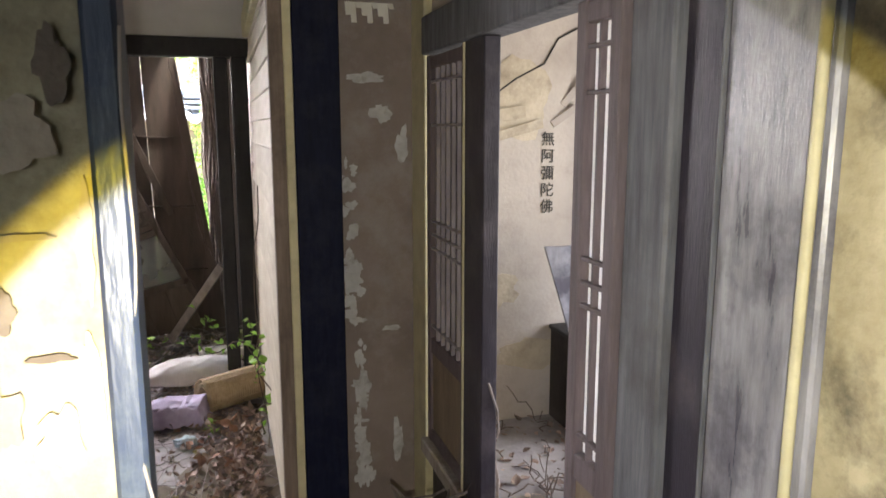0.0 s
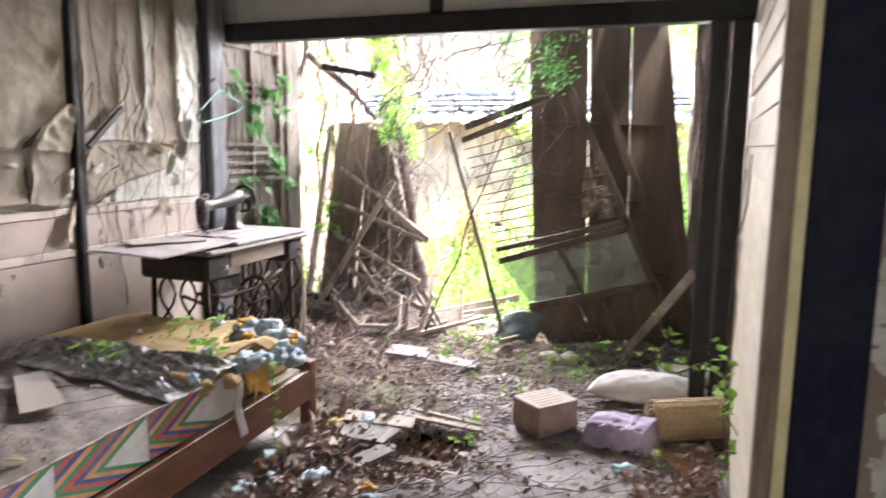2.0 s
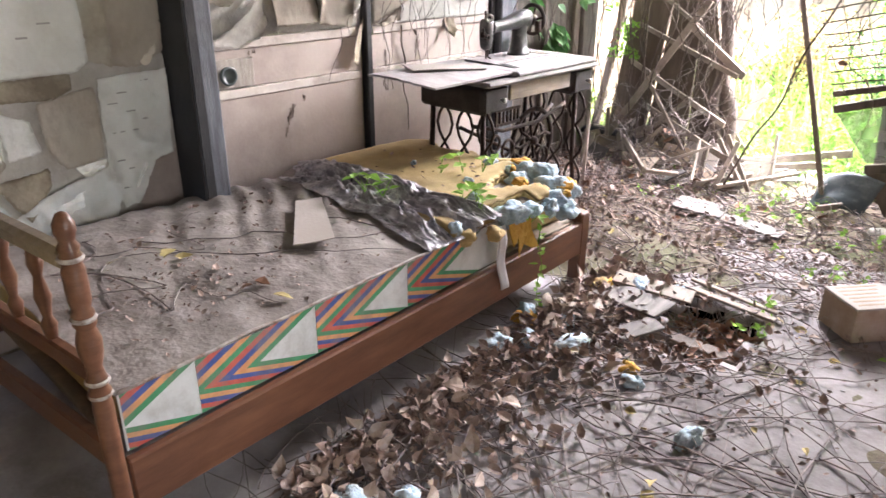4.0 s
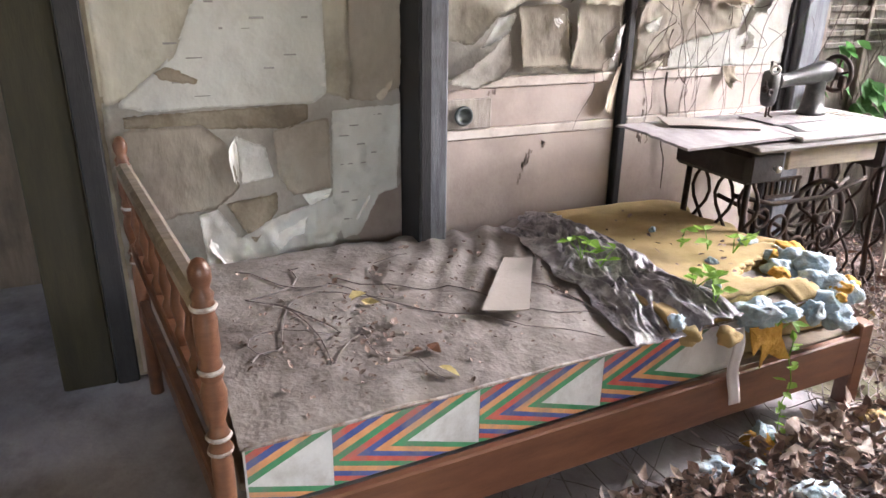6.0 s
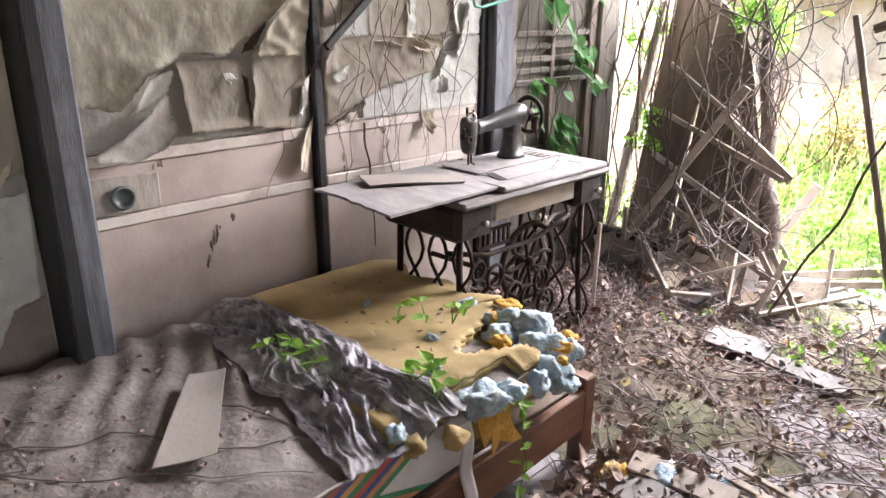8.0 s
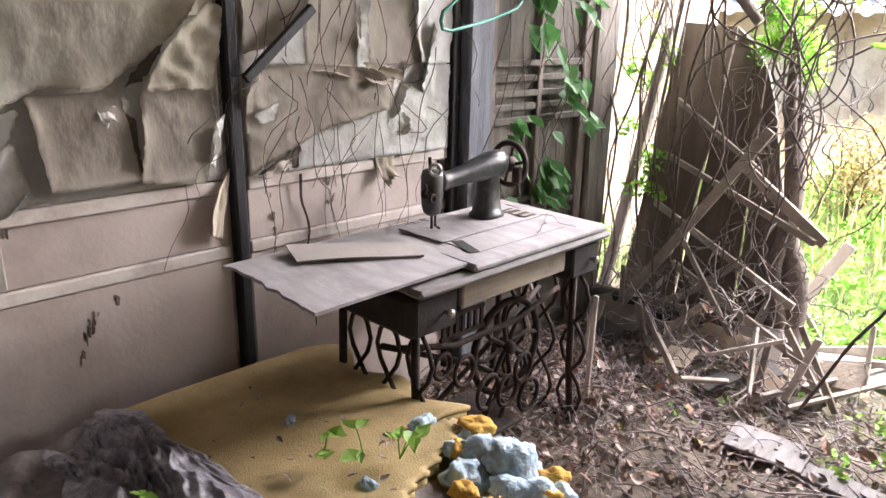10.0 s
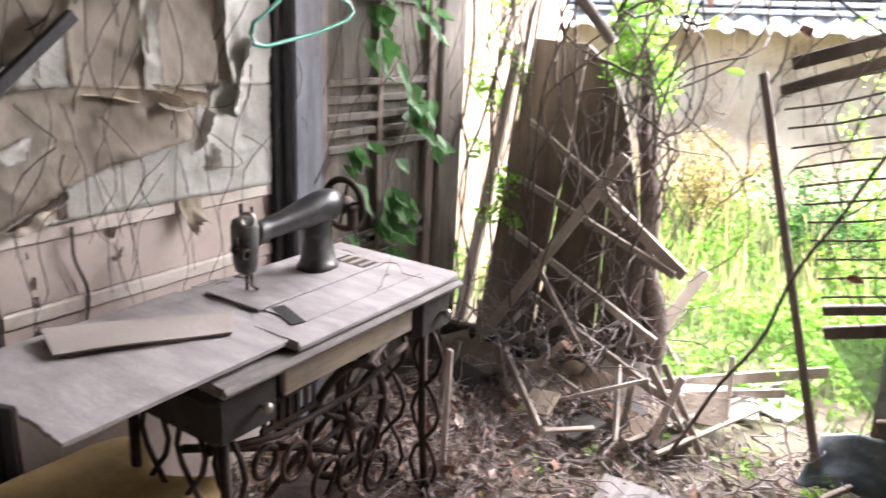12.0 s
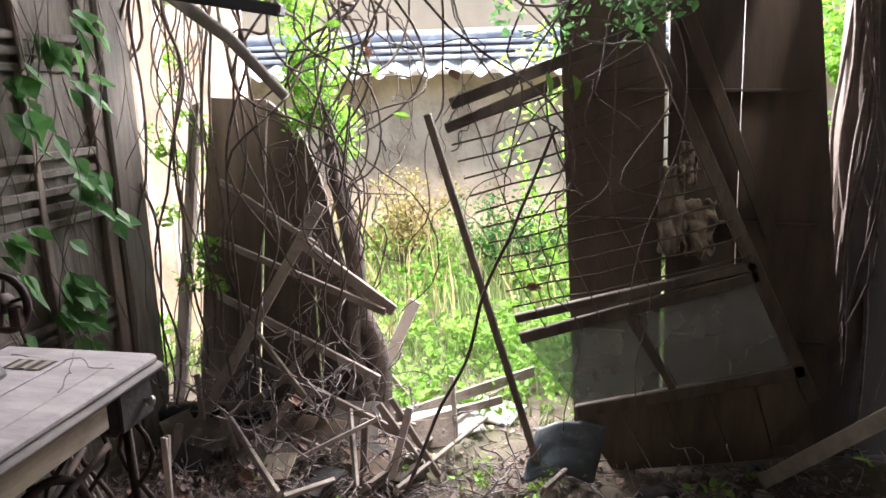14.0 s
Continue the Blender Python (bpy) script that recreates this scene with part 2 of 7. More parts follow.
M["linen"] = mat("grey_white_linen", (0.52, 0.50, 0.51), (0.68, 0.66, 0.66), 8, 0.9, 0.15, (0.4, 0.36, 0.34), 3, 0.5)
M["wicker"] = mat("woven_cane", (0.33, 0.24, 0.14), (0.52, 0.41, 0.27), 40, 0.8, 0.3, (0.22, 0.15, 0.09), 5, 0.4)
M["plastic_dark"] = mat("grey_blue_plastic", (0.035, 0.05, 0.06), (0.08, 0.10, 0.115), 6, 0.45, 0.1, (0.3, 0.3, 0.3), 5, 0.4)
M["hanger"] = mat("green_plastic", (0.03, 0.20, 0.14), (0.05, 0.28, 0.20), 20, 0.4, 0.05)
M["garden_wall"] = mat("stained_garden_plaster", (0.50, 0.37, 0.28), (0.66, 0.53, 0.43), 1.8, 0.9, 0.35, (0.30, 0.20, 0.15), 2.6, 0.75, (2.2, 2.2, 0.8))
M["house_plaster"] = mat("dull_house_plaster", (0.21, 0.175, 0.14), (0.28, 0.24, 0.195), 1.2, 0.9, 0.15, (0.24, 0.2, 0.16), 0.6, 0.5)
M["dark_panel"] = mat("damp_dark_plywood", (0.040, 0.029, 0.022), (0.098, 0.071, 0.055), 3, 0.75, 0.25, (0.075, 0.05, 0.038), 1.6, 0.6, (4, 4, 0.7), vary=0.15)
M["door_wood"] = mat("dark_weathered_door_wood", (0.045, 0.034, 0.027), (0.105, 0.082, 0.066), 5, 0.8, 0.3, (0.14, 0.115, 0.095), 3, 0.45, (4, 4, 0.7), vary=0.15)
M["seedling"] = leafy("seedling_leaf", (0.18, 0.36, 0.05), (0.32, 0.50, 0.12))
# brown of bared wall, also used to paint shadow beneath torn paper edges
M["old_wall"] = mat("dark_wall_and_shadow", (0.09, 0.07, 0.055), (0.19, 0.15, 0.12), 9, 0.9, 0.4, (0.3, 0.26, 0.2), 6, 0.5)
M["stain"] = mat("damp_stained_board", (0.22, 0.165, 0.145), (0.36, 0.29, 0.26), 30, 0.85, 0.2, (0.33, 0.26, 0.23), 20, 0.6)
M["blue_paint"] = mat("blue_gloss_paint", (0.02, 0.03, 0.065), (0.045, 0.062, 0.11), 5, 0.4, 0.12, (0.14, 0.17, 0.19), 9, 0.5, (3, 3, 0.6))
M["mouldy"] = mat("mouldy_plaster", (0.34, 0.29, 0.18), (0.50, 0.45, 0.31), 16, 0.85, 0.3, (0.10, 0.085, 0.06), 5, 0.85)
M["gold_leaf"] = leafy("golden_leaf", (0.30, 0.25, 0.09), (0.46, 0.36, 0.16), 0.3)
M["patch_grey"] = mat("bared_grey_plaster", (0.44, 0.44, 0.47), (0.62, 0.62, 0.65), 18, 0.9, 0.3, (0.2, 0.17, 0.16), 12, 0.6)
M["olive"] = mat("dark_olive_paint", (0.020, 0.017, 0.008), (0.045, 0.038, 0.020), 6, 0.75, 0.2, (0.03, 0.026, 0.02), 3, 0.5, (4, 4, 0.6))
M["zinc"] = mat("weathered_roof_sheet", (0.13, 0.145, 0.18), (0.30, 0.32, 0.37), 4, 0.5, 0.15, (0.42, 0.44, 0.48), 2, 0.5)
M["fibre"] = mat("white_eave_sheet", (0.42, 0.42, 0.44), (0.56, 0.56, 0.58), 6, 0.7, 0.1)
M["slab"] = mat("mortar_slab", (0.42, 0.39, 0.35), (0.56, 0.53, 0.49), 9, 0.9, 0.3, (0.25, 0.21, 0.17), 4, 0.6)
M["ink"] = mat("black_ink", (0.01, 0.01, 0.01), (0.03, 0.028, 0.028), 20, 0.7, 0.0)
M["print_grey"] = mat("faded_print", (0.33, 0.31, 0.3), (0.45, 0.43, 0.41), 20, 0.8, 0.0)
M["wire"] = mat("rusty_wire", (0.05, 0.04, 0.035), (0.12, 0.09, 0.07), 30, 0.7, 0.1, metal=0.6)
M["socket"] = mat("dark_socket", (0.05, 0.06, 0.06), (0.10, 0.12, 0.12), 15, 0.4, 0.1)
M["lattice"] = mat("mauve_lattice_wood", (0.085, 0.065, 0.075), (0.17, 0.135, 0.15), 8, 0.7, 0.25, (0.1, 0.08, 0.085), 4, 0.5, (5, 5, 0.6))
M["lattice_pale"] = mat("dusty_lilac_slat", (0.22, 0.195, 0.22), (0.37, 0.33, 0.37), 8, 0.55, 0.2, (0.12, 0.10, 0.12), 5, 0.5, (5, 5, 0.6))
M["shoji"] = mat("shoji_paper", (0.68, 0.67, 0.66), (0.8, 0.79, 0.78), 4, 0.85, 0.05, (0.55, 0.5, 0.45), 3, 0.4)
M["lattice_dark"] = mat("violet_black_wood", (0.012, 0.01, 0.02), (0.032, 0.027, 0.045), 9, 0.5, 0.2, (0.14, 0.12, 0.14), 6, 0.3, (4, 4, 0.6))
M["varnish"] = mat("old_varnished_board", (0.10, 0.10, 0.125), (0.36, 0.36, 0.41), 5.0, 0.30, 0.12, (0.055, 0.05, 0.075), 4.2, 0.85, (3, 5, 0.9))
M["brown_low"] = mat("brown_dado_panel", (0.16, 0.12, 0.085), (0.27, 0.21, 0.15), 5, 0.7, 0.2, (0.09, 0.07, 0.05), 3, 0.5, (4, 4, 0.7))
M["strap"] = mat("white_tape", (0.55, 0.53, 0.56), (0.7, 0.68, 0.7), 12, 0.5, 0.1, (0.4, 0.36, 0.35), 6, 0.5)
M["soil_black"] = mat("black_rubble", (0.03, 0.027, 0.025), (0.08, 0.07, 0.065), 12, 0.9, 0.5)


def glass_material():
    m = bpy.data.materials.new("dusty_glass")
    m.use_nodes = True
    n, l = m.node_tree.nodes, m.node_tree.links
    b = n["Principled BSDF"]
    b.inputs["Base Color"].default_value = (0.30, 0.31, 0.30, 1)
    b.inputs["Roughness"].default_value = 0.7
    t = n.new("ShaderNodeBsdfTransparent")
    t.inputs["Color"].default_value = (0.86, 0.9, 0.88, 1)
    noise_n = n.new("ShaderNodeTexNoise")
    noise_n.inputs["Scale"].default_value, noise_n.inputs["Detail"].default_value = 4.0, 6
    tc = n.new("ShaderNodeTexCoord")
    l.new(tc.outputs["Object"], noise_n.inputs["Vector"])
    mr = n.new("ShaderNodeMapRange")
    mr.inputs[1].default_value, mr.inputs[2].default_value, mr.inputs[3].default_value, mr.inputs[4].default_value = 0.3, 0.7, 0.32, 0.62
    l.new(noise_n.outputs["Fac"], mr.inputs[0])
    mx = n.new("ShaderNodeMixShader")
    l.new(mr.outputs[0], mx.inputs[0])
    l.new(t.outputs[0], mx.inputs[1])
    l.new(b.outputs[0], mx.inputs[2])
    l.new(mx.outputs[0], n["Material Output"].inputs["Surface"])
    return m



def let_through(m, amount):
    """Thin paper: part of the light passes and is scattered."""
    n, l = m.node_tree.nodes, m.node_tree.links
    b = n["Principled BSDF"]
    tr, mx = n.new("ShaderNodeBsdfTranslucent"), n.new("ShaderNodeMixShader")
    tr.inputs["Color"].default_value = (0.85, 0.83, 0.84, 1)
    mx.inputs[0].default_value = amount
    l.new(b.outputs[0], mx.inputs[1])
    l.new(tr.outputs[0], mx.inputs[2])
    l.new(mx.outputs[0], n["Material Output"].inputs["Surface"])


let_through(M["shoji"], 0.6)
M["blue_post"].node_tree.nodes["Principled BSDF"].inputs["Specular IOR Level"].default_value = 0.12
M["glass"] = glass_material()

# ---- builders ----
R = random.Random(7)


BASE = {}


def thing(name, label, category, at=(0, 0, 0), group="", kind=""):
    """An Empty at the base of a thing; its parts are given in world places."""
    ob = new(name)
    ob.empty_display_size = 0.05
    ob.location = at
    BASE[ob] = Vector(at)
    return tagged(ob, label, category, group, kind)


def mesh_of(name, bm, material, smooth=False):
    me = bpy.data.meshes.new(name)
    bmesh.ops.recalc_face_normals(bm, faces=bm.faces)
    bm.to_mesh(me)
    bm.free()
    for one in material if isinstance(material, (list, tuple)) else [material]:
        me.materials.append(one)
    if smooth:
        for p in me.polygons:
            p.use_smooth = True
    return me


def part(name, bm, material, parent, label="", smooth=False):
    base = BASE.get(parent, Vector())
    bmesh.ops.translate(bm, verts=bm.verts, vec=-base)
    ob = new(name, mesh_of(name, bm, material, smooth))
    ob.parent = parent
    BASE[ob] = base
    return tagged(ob, label)


def solid(name, bm, material, label, category, kind="", m=None, smooth=False, group=""):
    ob = new(name, mesh_of(name, bm, material, smooth))
    if m is not None:
        ob.matrix_world = m
    return tagged(ob, label, category, group, kind)


def box(lo, hi, bevel=0.0, m=None, bm=None):
    bm = bm if bm is not None else bmesh.new()
    v = [Vector((x, y, z)) for x in (lo[0], hi[0]) for y in (lo[1], hi[1]) for z in (lo[2], hi[2])]
    vs = [bm.verts.new(m @ p if m is not None else p) for p in v]
    fs = [bm.faces.new([vs[i] for i in q]) for q in ((0, 1, 3, 2), (4, 6, 7, 5), (0, 4, 5, 1), (2, 3, 7, 6), (0, 2, 6, 4), (1, 5, 7, 3))]
    if bevel:
        edges = list({e for f in fs for e in f.edges})
        bmesh.ops.bevel(bm, geom=edges, offset=bevel, segments=1, affect="EDGES", clamp_overlap=True)
    return bm


def beam(a, b, w, t, up=(0, 0, 1), bevel=0.0, bm=None, extra=0.0):
    """A bar of section w x t from a to b; t lies along up."""
    a, b = Vector(a), Vector(b)
    d = b - a
    zax = d.normalized()
    u = Vector(up)
    u = u - zax * u.dot(zax)
    if u.length < 1e-4:
        u = Vector((1, 0, 0)) - zax * zax.x
    u.normalize()
    x = u.cross(zax)
    m = Matrix((x, u, zax)).transposed().to_4x4()
    m.translation = a
    return box((-w / 2, -t / 2, -extra), (w / 2, t / 2, d.length + extra), bevel, m, bm)


def tube(pts, r0, r1=None, n=6, bm=None, close=True):
    bm = bm if bm is not None else bmesh.new()
    pts = [Vector(p) for p in pts]
    r1 = r0 if r1 is None else r1
    rings, side = [], None
    for i, p in enumerate(pts):
        d = (pts[min(i + 1, len(pts) - 1)] - pts[max(i - 1, 0)]).normalized()
        if side is None:
            side = d.orthogonal().normalized()
        side = (side - d * side.dot(d))
        side = side.normalized() if side.length > 1e-5 else d.orthogonal().normalized()
        o = d.cross(side)
        r = r0 + (r1 - r0) * i / max(1, len(pts) - 1)
        rings.append([bm.verts.new(p + (side * math.cos(2 * math.pi * k / n) + o * math.sin(2 * math.pi * k / n)) * r) for k in range(n)])
    for a, b in zip(rings, rings[1:]):
        for k in range(n):
            bm.faces.new((a[k], a[(k + 1) % n], b[(k + 1) % n], b[k]))
    if close:
        bm.faces.new(rings[0][::-1])
        bm.faces.new(rings[-1])
    return bm


def ring(centre, normal, r, thick, n=28, k=6, bm=None):
    bm = bm if bm is not None else bmesh.new()
    nrm = Vector(normal).normalized()
    a = nrm.orthogonal().normalized()
    b = nrm.cross(a)
    rows = []
    for i in range(n):
        t = 2 * math.pi * i / n
        out = a * math.cos(t) + b * math.sin(t)
        c = Vector(centre) + out * r
        rows.append([bm.verts.new(c + (out * math.cos(2 * math.pi * j / k) + nrm * math.sin(2 * math.pi * j / k)) * thick) for j in range(k)])
    for i in range(n):
        p, q = rows[i], rows[(i + 1) % n]
        for j in range(k):
            bm.faces.new((p[j], p[(j + 1) % k], q[(j + 1) % k], q[j]))
    return bm


def lathe(profile, n=16, m=None, bm=None):
    """Turned shape from (radius, height) pairs round z."""
    bm = bm if bm is not None else bmesh.new()
    m = m if m is not None else Matrix()
    rows = [[bm.verts.new(m @ Vector((r * math.cos(2 * math.pi * k / n), r * math.sin(2 * math.pi * k / n), z))) for k in range(n)] for r, z in profile]
    for a, b in zip(rows, rows[1:]):
        for k in range(n):
            bm.faces.new((a[k], a[(k + 1) % n], b[(k + 1) % n], b[k]))
    bm.faces.new(rows[0][::-1])
    bm.faces.new(rows[-1])
    return bm


def loft(sections, n=20, power=2.5, bm=None):
    """A closed skin over rounded cross-sections (centre, half axis, half axis)."""
    bm = bm if bm is not None else bmesh.new()
    rows = []
    for c, a, b in sections:
        row = []
        for k in range(n):
            t = 2 * math.pi * k / n
            ca, sa = math.cos(t), math.sin(t)
            row.append(bm.verts.new(Vector(c) + Vector(a) * math.copysign(abs(ca) ** (2 / power), ca) + Vector(b) * math.copysign(abs(sa) ** (2 / power), sa)))
        rows.append(row)
    for p, q in zip(rows, rows[1:]):
        for k in range(n):
            bm.faces.new((p[k], p[(k + 1) % n], q[(k + 1) % n], q[k]))
    bm.faces.new(rows[0][::-1])
    bm.faces.new(rows[-1])
    return bm


def surface(nx, ny, f, thick=0.0, keep=None, bm=None):
    """A sheet over u, v in 0..1; thick closes it downwards."""
    bm = bm if bm is not None else bmesh.new()
    top = [[bm.verts.new(f(i / nx, j / ny)) for j in range(ny + 1)] for i in range(nx + 1)]
    faces = []
    for i in range(nx):
        for j in range(ny):
            if keep is None or keep((i + 0.5) / nx, (j + 0.5) / ny):
                faces.append(bm.faces.new((top[i][j], top[i + 1][j], top[i + 1][j + 1], top[i][j + 1])))
    if thick:
        bmesh.ops.recalc_face_normals(bm, faces=faces)
        bmesh.ops.solidify(bm, geom=faces, thickness=thick)
    loose = [v for v in bm.verts if not v.link_faces]
    bmesh.ops.delete(bm, geom=loose, context="VERTS")
    return bm


def fbm(x, y, z=0.0, scale=1.0, octaves=4):
    return noise.fractal(Vector((x * scale, y * scale, z)), 1.0, 2.0, octaves)


def wander(a, b, steps, jitter, rng, sag=0.0):
    """A crooked line from a to b."""
    a, b = Vector(a), Vector(b)
    seed = rng.uniform(0, 100)
    steps *= 2
    pts = []
    for i in range(steps + 1):
        t = i / steps
        e = math.sin(math.pi * t) ** 0.6 if 0 < t < 1 else 0
        j = Vector((noise.noise((seed, t * 4, 0)), noise.noise((seed + 9, t * 4, 0)), noise.noise((seed + 17, t * 4, 0)))) * jitter * e
        pts.append(a.lerp(b, t) + j - Vector((0, 0, sag * math.sin(math.pi * t))))
    return pts


def leaf_verts(size, curl, rng):
    """A pointed leaf, folded along its rib and curling along its length, edges a little uneven."""
    w, c = size * rng.uniform(0.26, 0.44), curl * size
    fold, bend = rng.uniform(0.1, 0.5) * w, rng.uniform(-0.35, 0.35) * size
    side = [(0.14, 0.55), (0.40, 1.0), (0.70, 0.62)]
    rib = [(0.0, 0.0, 0.0), (size * 0.40, 0.0, -fold * 0.5), (size * 0.72, 0.0, c * 0.5 - fold * 0.3), (size, bend * 0.4, c * 1.3)]
    left = [(size * x, w * y * rng.uniform(0.8, 1.15) + bend * x * x * 0.3, fold * y + c * x * x) for x, y in side]
    right = [(size * x, -w * y * rng.uniform(0.8, 1.15) + bend * x * x * 0.3, fold * y + c * x * x) for x, y in side]
    return [Vector(q) for q in rib + left + right], ((0, 4, 1), (4, 5, 1), (1, 5, 6, 2), (2, 6, 3), (0, 1, 7), (7, 1, 8), (1, 2, 9, 8), (2, 3, 9))


def add_leaf(verts, faces, at, size, rng, tilt=0.6, curl=0.25, heading=None, pitch=None):
    pts, fs = leaf_verts(size, rng.uniform(-curl, curl), rng)
    e = Euler((rng.uniform(-tilt, tilt), pitch if pitch is not None else rng.uniform(-tilt, tilt), heading if heading is not None else rng.uniform(0, 6.283))).to_matrix()
    k = len(verts)
    verts.extend(tuple(Vector(at) + e @ p) for p in pts)
    faces.extend(tuple(k + i for i in q) for q in fs)


def raw(name, verts, faces, material, label, category, kind=""):
    me = bpy.data.meshes.new(name)
    me.from_pydata([tuple(v) for v in verts], [], faces)
    me.materials.append(material)
    return tagged(new(name, me), label, category, "", kind)


def raw_part(name, verts, faces, material, parent, label=""):
    me = bpy.data.meshes.new(name)
    base = BASE.get(parent, Vector())
    me.from_pydata([tuple(Vector(v) - base) for v in verts], [], faces)
    me.materials.append(material)
    ob = new(name, me)
    ob.parent = parent
    return tagged(ob, label)


# ---- the structure ----
WX, RX, FY = -2.2, 0.84, 5.6      # torn-paper wall, board wall, garden-side beam
HOLE = (-0.62, -0.27, 4.36, 4.84)  # broken place in the floor


def floor_height(x, y):
    return 0.012 * fbm(x, y, 3.0, 1.3, 3) - 0.004


def in_hole(x, y):
    return HOLE[0] + 0.03 * math.sin(y * 40) < x < HOLE[1] + 0.03 * math.sin(y * 31) and HOLE[2] + 0.1 * (x - HOLE[0]) < y < HOLE[3] + 0.03 * math.sin(x * 37)


X0, X1, Y0, Y1 = -3.6, 3.4, -1.2, 5.95
solid("floor", surface(140, 140, lambda u, v: Vector((X0 + (X1 - X0) * u, Y0 + (Y1 - Y0) * v, floor_height(X0 + (X1 - X0) * u, Y0 + (Y1 - Y0) * v))), 0.02,
                       lambda u, v: not in_hole(X0 + (X1 - X0) * u, Y0 + (Y1 - Y0) * v)), M["floor"], "dusty grey boarded floor strewn with litter", "floor", "structure", smooth=True)

# torn-paper wall: core behind, boards and battens in front
solid("wall_west", box((WX - 0.14, 2.2, 0), (WX - 0.02, 6.42, 2.7)), M["paper_brown"], "old timber wall with torn wallpaper", "wall", "structure")
solid("wall_west_hall", box((WX - 1.2, -1.2, 0), (WX - 1.1, 2.2, 2.7)), M["brown_low"], "plain plaster wall of the hall", "wall", "structure")
solid("wall_west_return", box((WX - 1.2, 2.2, 0), (WX - 0.14, 2.3, 2.7)), M["brown_low"], "plain plaster wall of the hall", "wall", "structure")
for y0, y1 in ((2.36, 3.39), (3.51, 4.37), (4.44, 5.29)):
    solid("dado_board", box((WX - 0.019, y0, 0.02), (WX, y1, 0.80), 0.003), M["board_pink"], "stained pinkish dado board", "wall board", "structure")
    solid("dado_board", box((WX - 0.019, y0, 0.842), (WX - 0.002, y1, 1.0), 0.003), M["board_pink"], "stained pinkish dado board", "wall board", "structure")
    if y0 > 3:
        solid("trim", box((WX - 0.018, y0, 0.802), (WX + 0.008, y1, 0.84), 0.004), M["batten"], "pale horizontal batten", "trim", "structure")
        solid("trim", box((WX - 0.018, y0, 1.002), (WX + 0.010, y1, 1.04), 0.004), M["batten"], "pale horizontal batten", "trim", "structure")
    solid("wall_paper_backing", box((WX - 0.019, y0, 1.042), (WX - 0.004, y1, 2.6), 0.0), M["paper"], "yellowed wallpaper on the upper wall", "wallpaper", "structure")
bm = box((WX - 0.02, 3.40, 0), (WX + 0.19, 3.505, 2.7), 0.008)
solid("post", bm, [M["post_grey"]], "weathered grey-black timber post", "post", "structure")
solid("post", box((WX - 0.018, 3.391, 0), (WX + 0.186, 3.3985, 2.7), 0.0), M["black_wood"], "black side of the timber post", "post", "structure")
solid("post", box((WX + 0.1905, 3.40, 0), (WX + 0.1935, 3.436, 2.7)), M["black_wood"], "black edge of the timber post", "post", "structure")
solid("post", box((WX - 0.02, 4.386, 0), (WX + 0.028, 4.424, 2.7), 0.006), M["black_wood"], "blackened wooden strip post with chipped edges", "post", "structure")
solid("post", box((WX - 0.02, 5.29, 0), (WX + 0.03, 5.33, 2.7), 0.004), M["black_wood"], "black door-post strip", "post", "structure")
solid("post", box((WX - 0.02, 5.335, 0), (WX + 0.07, 5.47, 2.7), 0.008), M["post_grey"], "weathered grey timber post", "post", "structure")
solid("post", box((WX - 0.06, 6.18, 0), (WX + 0.05, 6.36, 2.7), 0.01), M["shutter_wood"], "weathered brown corner post", "post", "structure")
solid("post", box((WX - 0.08, 2.27, 0), (WX + 0.02, 2.345, 2.7), 0.006), M["black_wood"], "dark post at the end of the wall", "post", "structure")
solid("post", box((WX - 0.3, 2.09, 0), (WX + 0.005, 2.266, 2.7), 0.006), M["olive"], "olive-brown painted post", "post", "structure")

# garden-side beam, white panels over it, black jamb
solid("beam", box((WX + 0.02, FY - 0.05, 1.97), (RX + 0.05, FY + 0.05, 2.08), 0.006), M["black_wood"], "black lintel beam over the garden opening", "beam", "structure")
solid("wall_over_beam", box((WX, FY - 0.02, 2.08), (-0.83, FY + 0.02, 2.7)), M["white_panel"], "dull white board over the lintel", "wall", "structure")
solid("wall_over_beam", box((-0.75, FY - 0.02, 2.08), (RX, FY + 0.02, 2.7)), M["white_panel"], "dull white board over the lintel", "wall", "structure")
solid("post", box((-0.83, FY - 0.03, 2.08), (-0.75, FY + 0.025, 2.7), 0.004), M["black_wood"], "short black strut over the lintel", "post", "structure")
solid("post", box((RX - 0.20, FY - 0.05, 0), (RX - 0.12, FY + 0.05, 1.97), 0.006), M["black_wood"], "black door jamb", "post", "structure")
solid("post", box((RX - 0.10, FY - 0.07, 0), (RX - 0.01, FY + 0.05, 1.97), 0.006), M["black_wood"], "black door jamb", "post", "structure")

# board wall on the other side
solid("wall_east", box((RX + 0.016, 3.80, 0), (RX + 0.1, 6.6, 2.7)), M["brown_low"], "timber wall behind the cream boards", "wall", "structure")
# jamb at the end of the board wall
solid("trim", box((RX - 0.004, 3.70, 0), (RX + 0.05, 3.755, 2.7), 0.003), M["post_brown"], "dark groove strip beside the boards", "trim", "structure")
solid("trim", box((RX + 0.045, 3.685, 0), (RX + 0.075, 3.76, 2.7), 0.003), M["trim_yellow"], "pale yellowed edge strip", "trim", "structure")
solid("post", box((RX + 0.077, 3.69, 0), (RX + 0.24, 3.85, 2.7), 0.004), M["blue_post"], "blue-black painted post", "post", "structure")
solid("beam", box((RX - 0.03, 3.8, 2.08), (RX + 0.06, 5.5, 2.2), 0.005), M["trim_yellow"], "yellowed picture-rail beam", "beam", "structure")
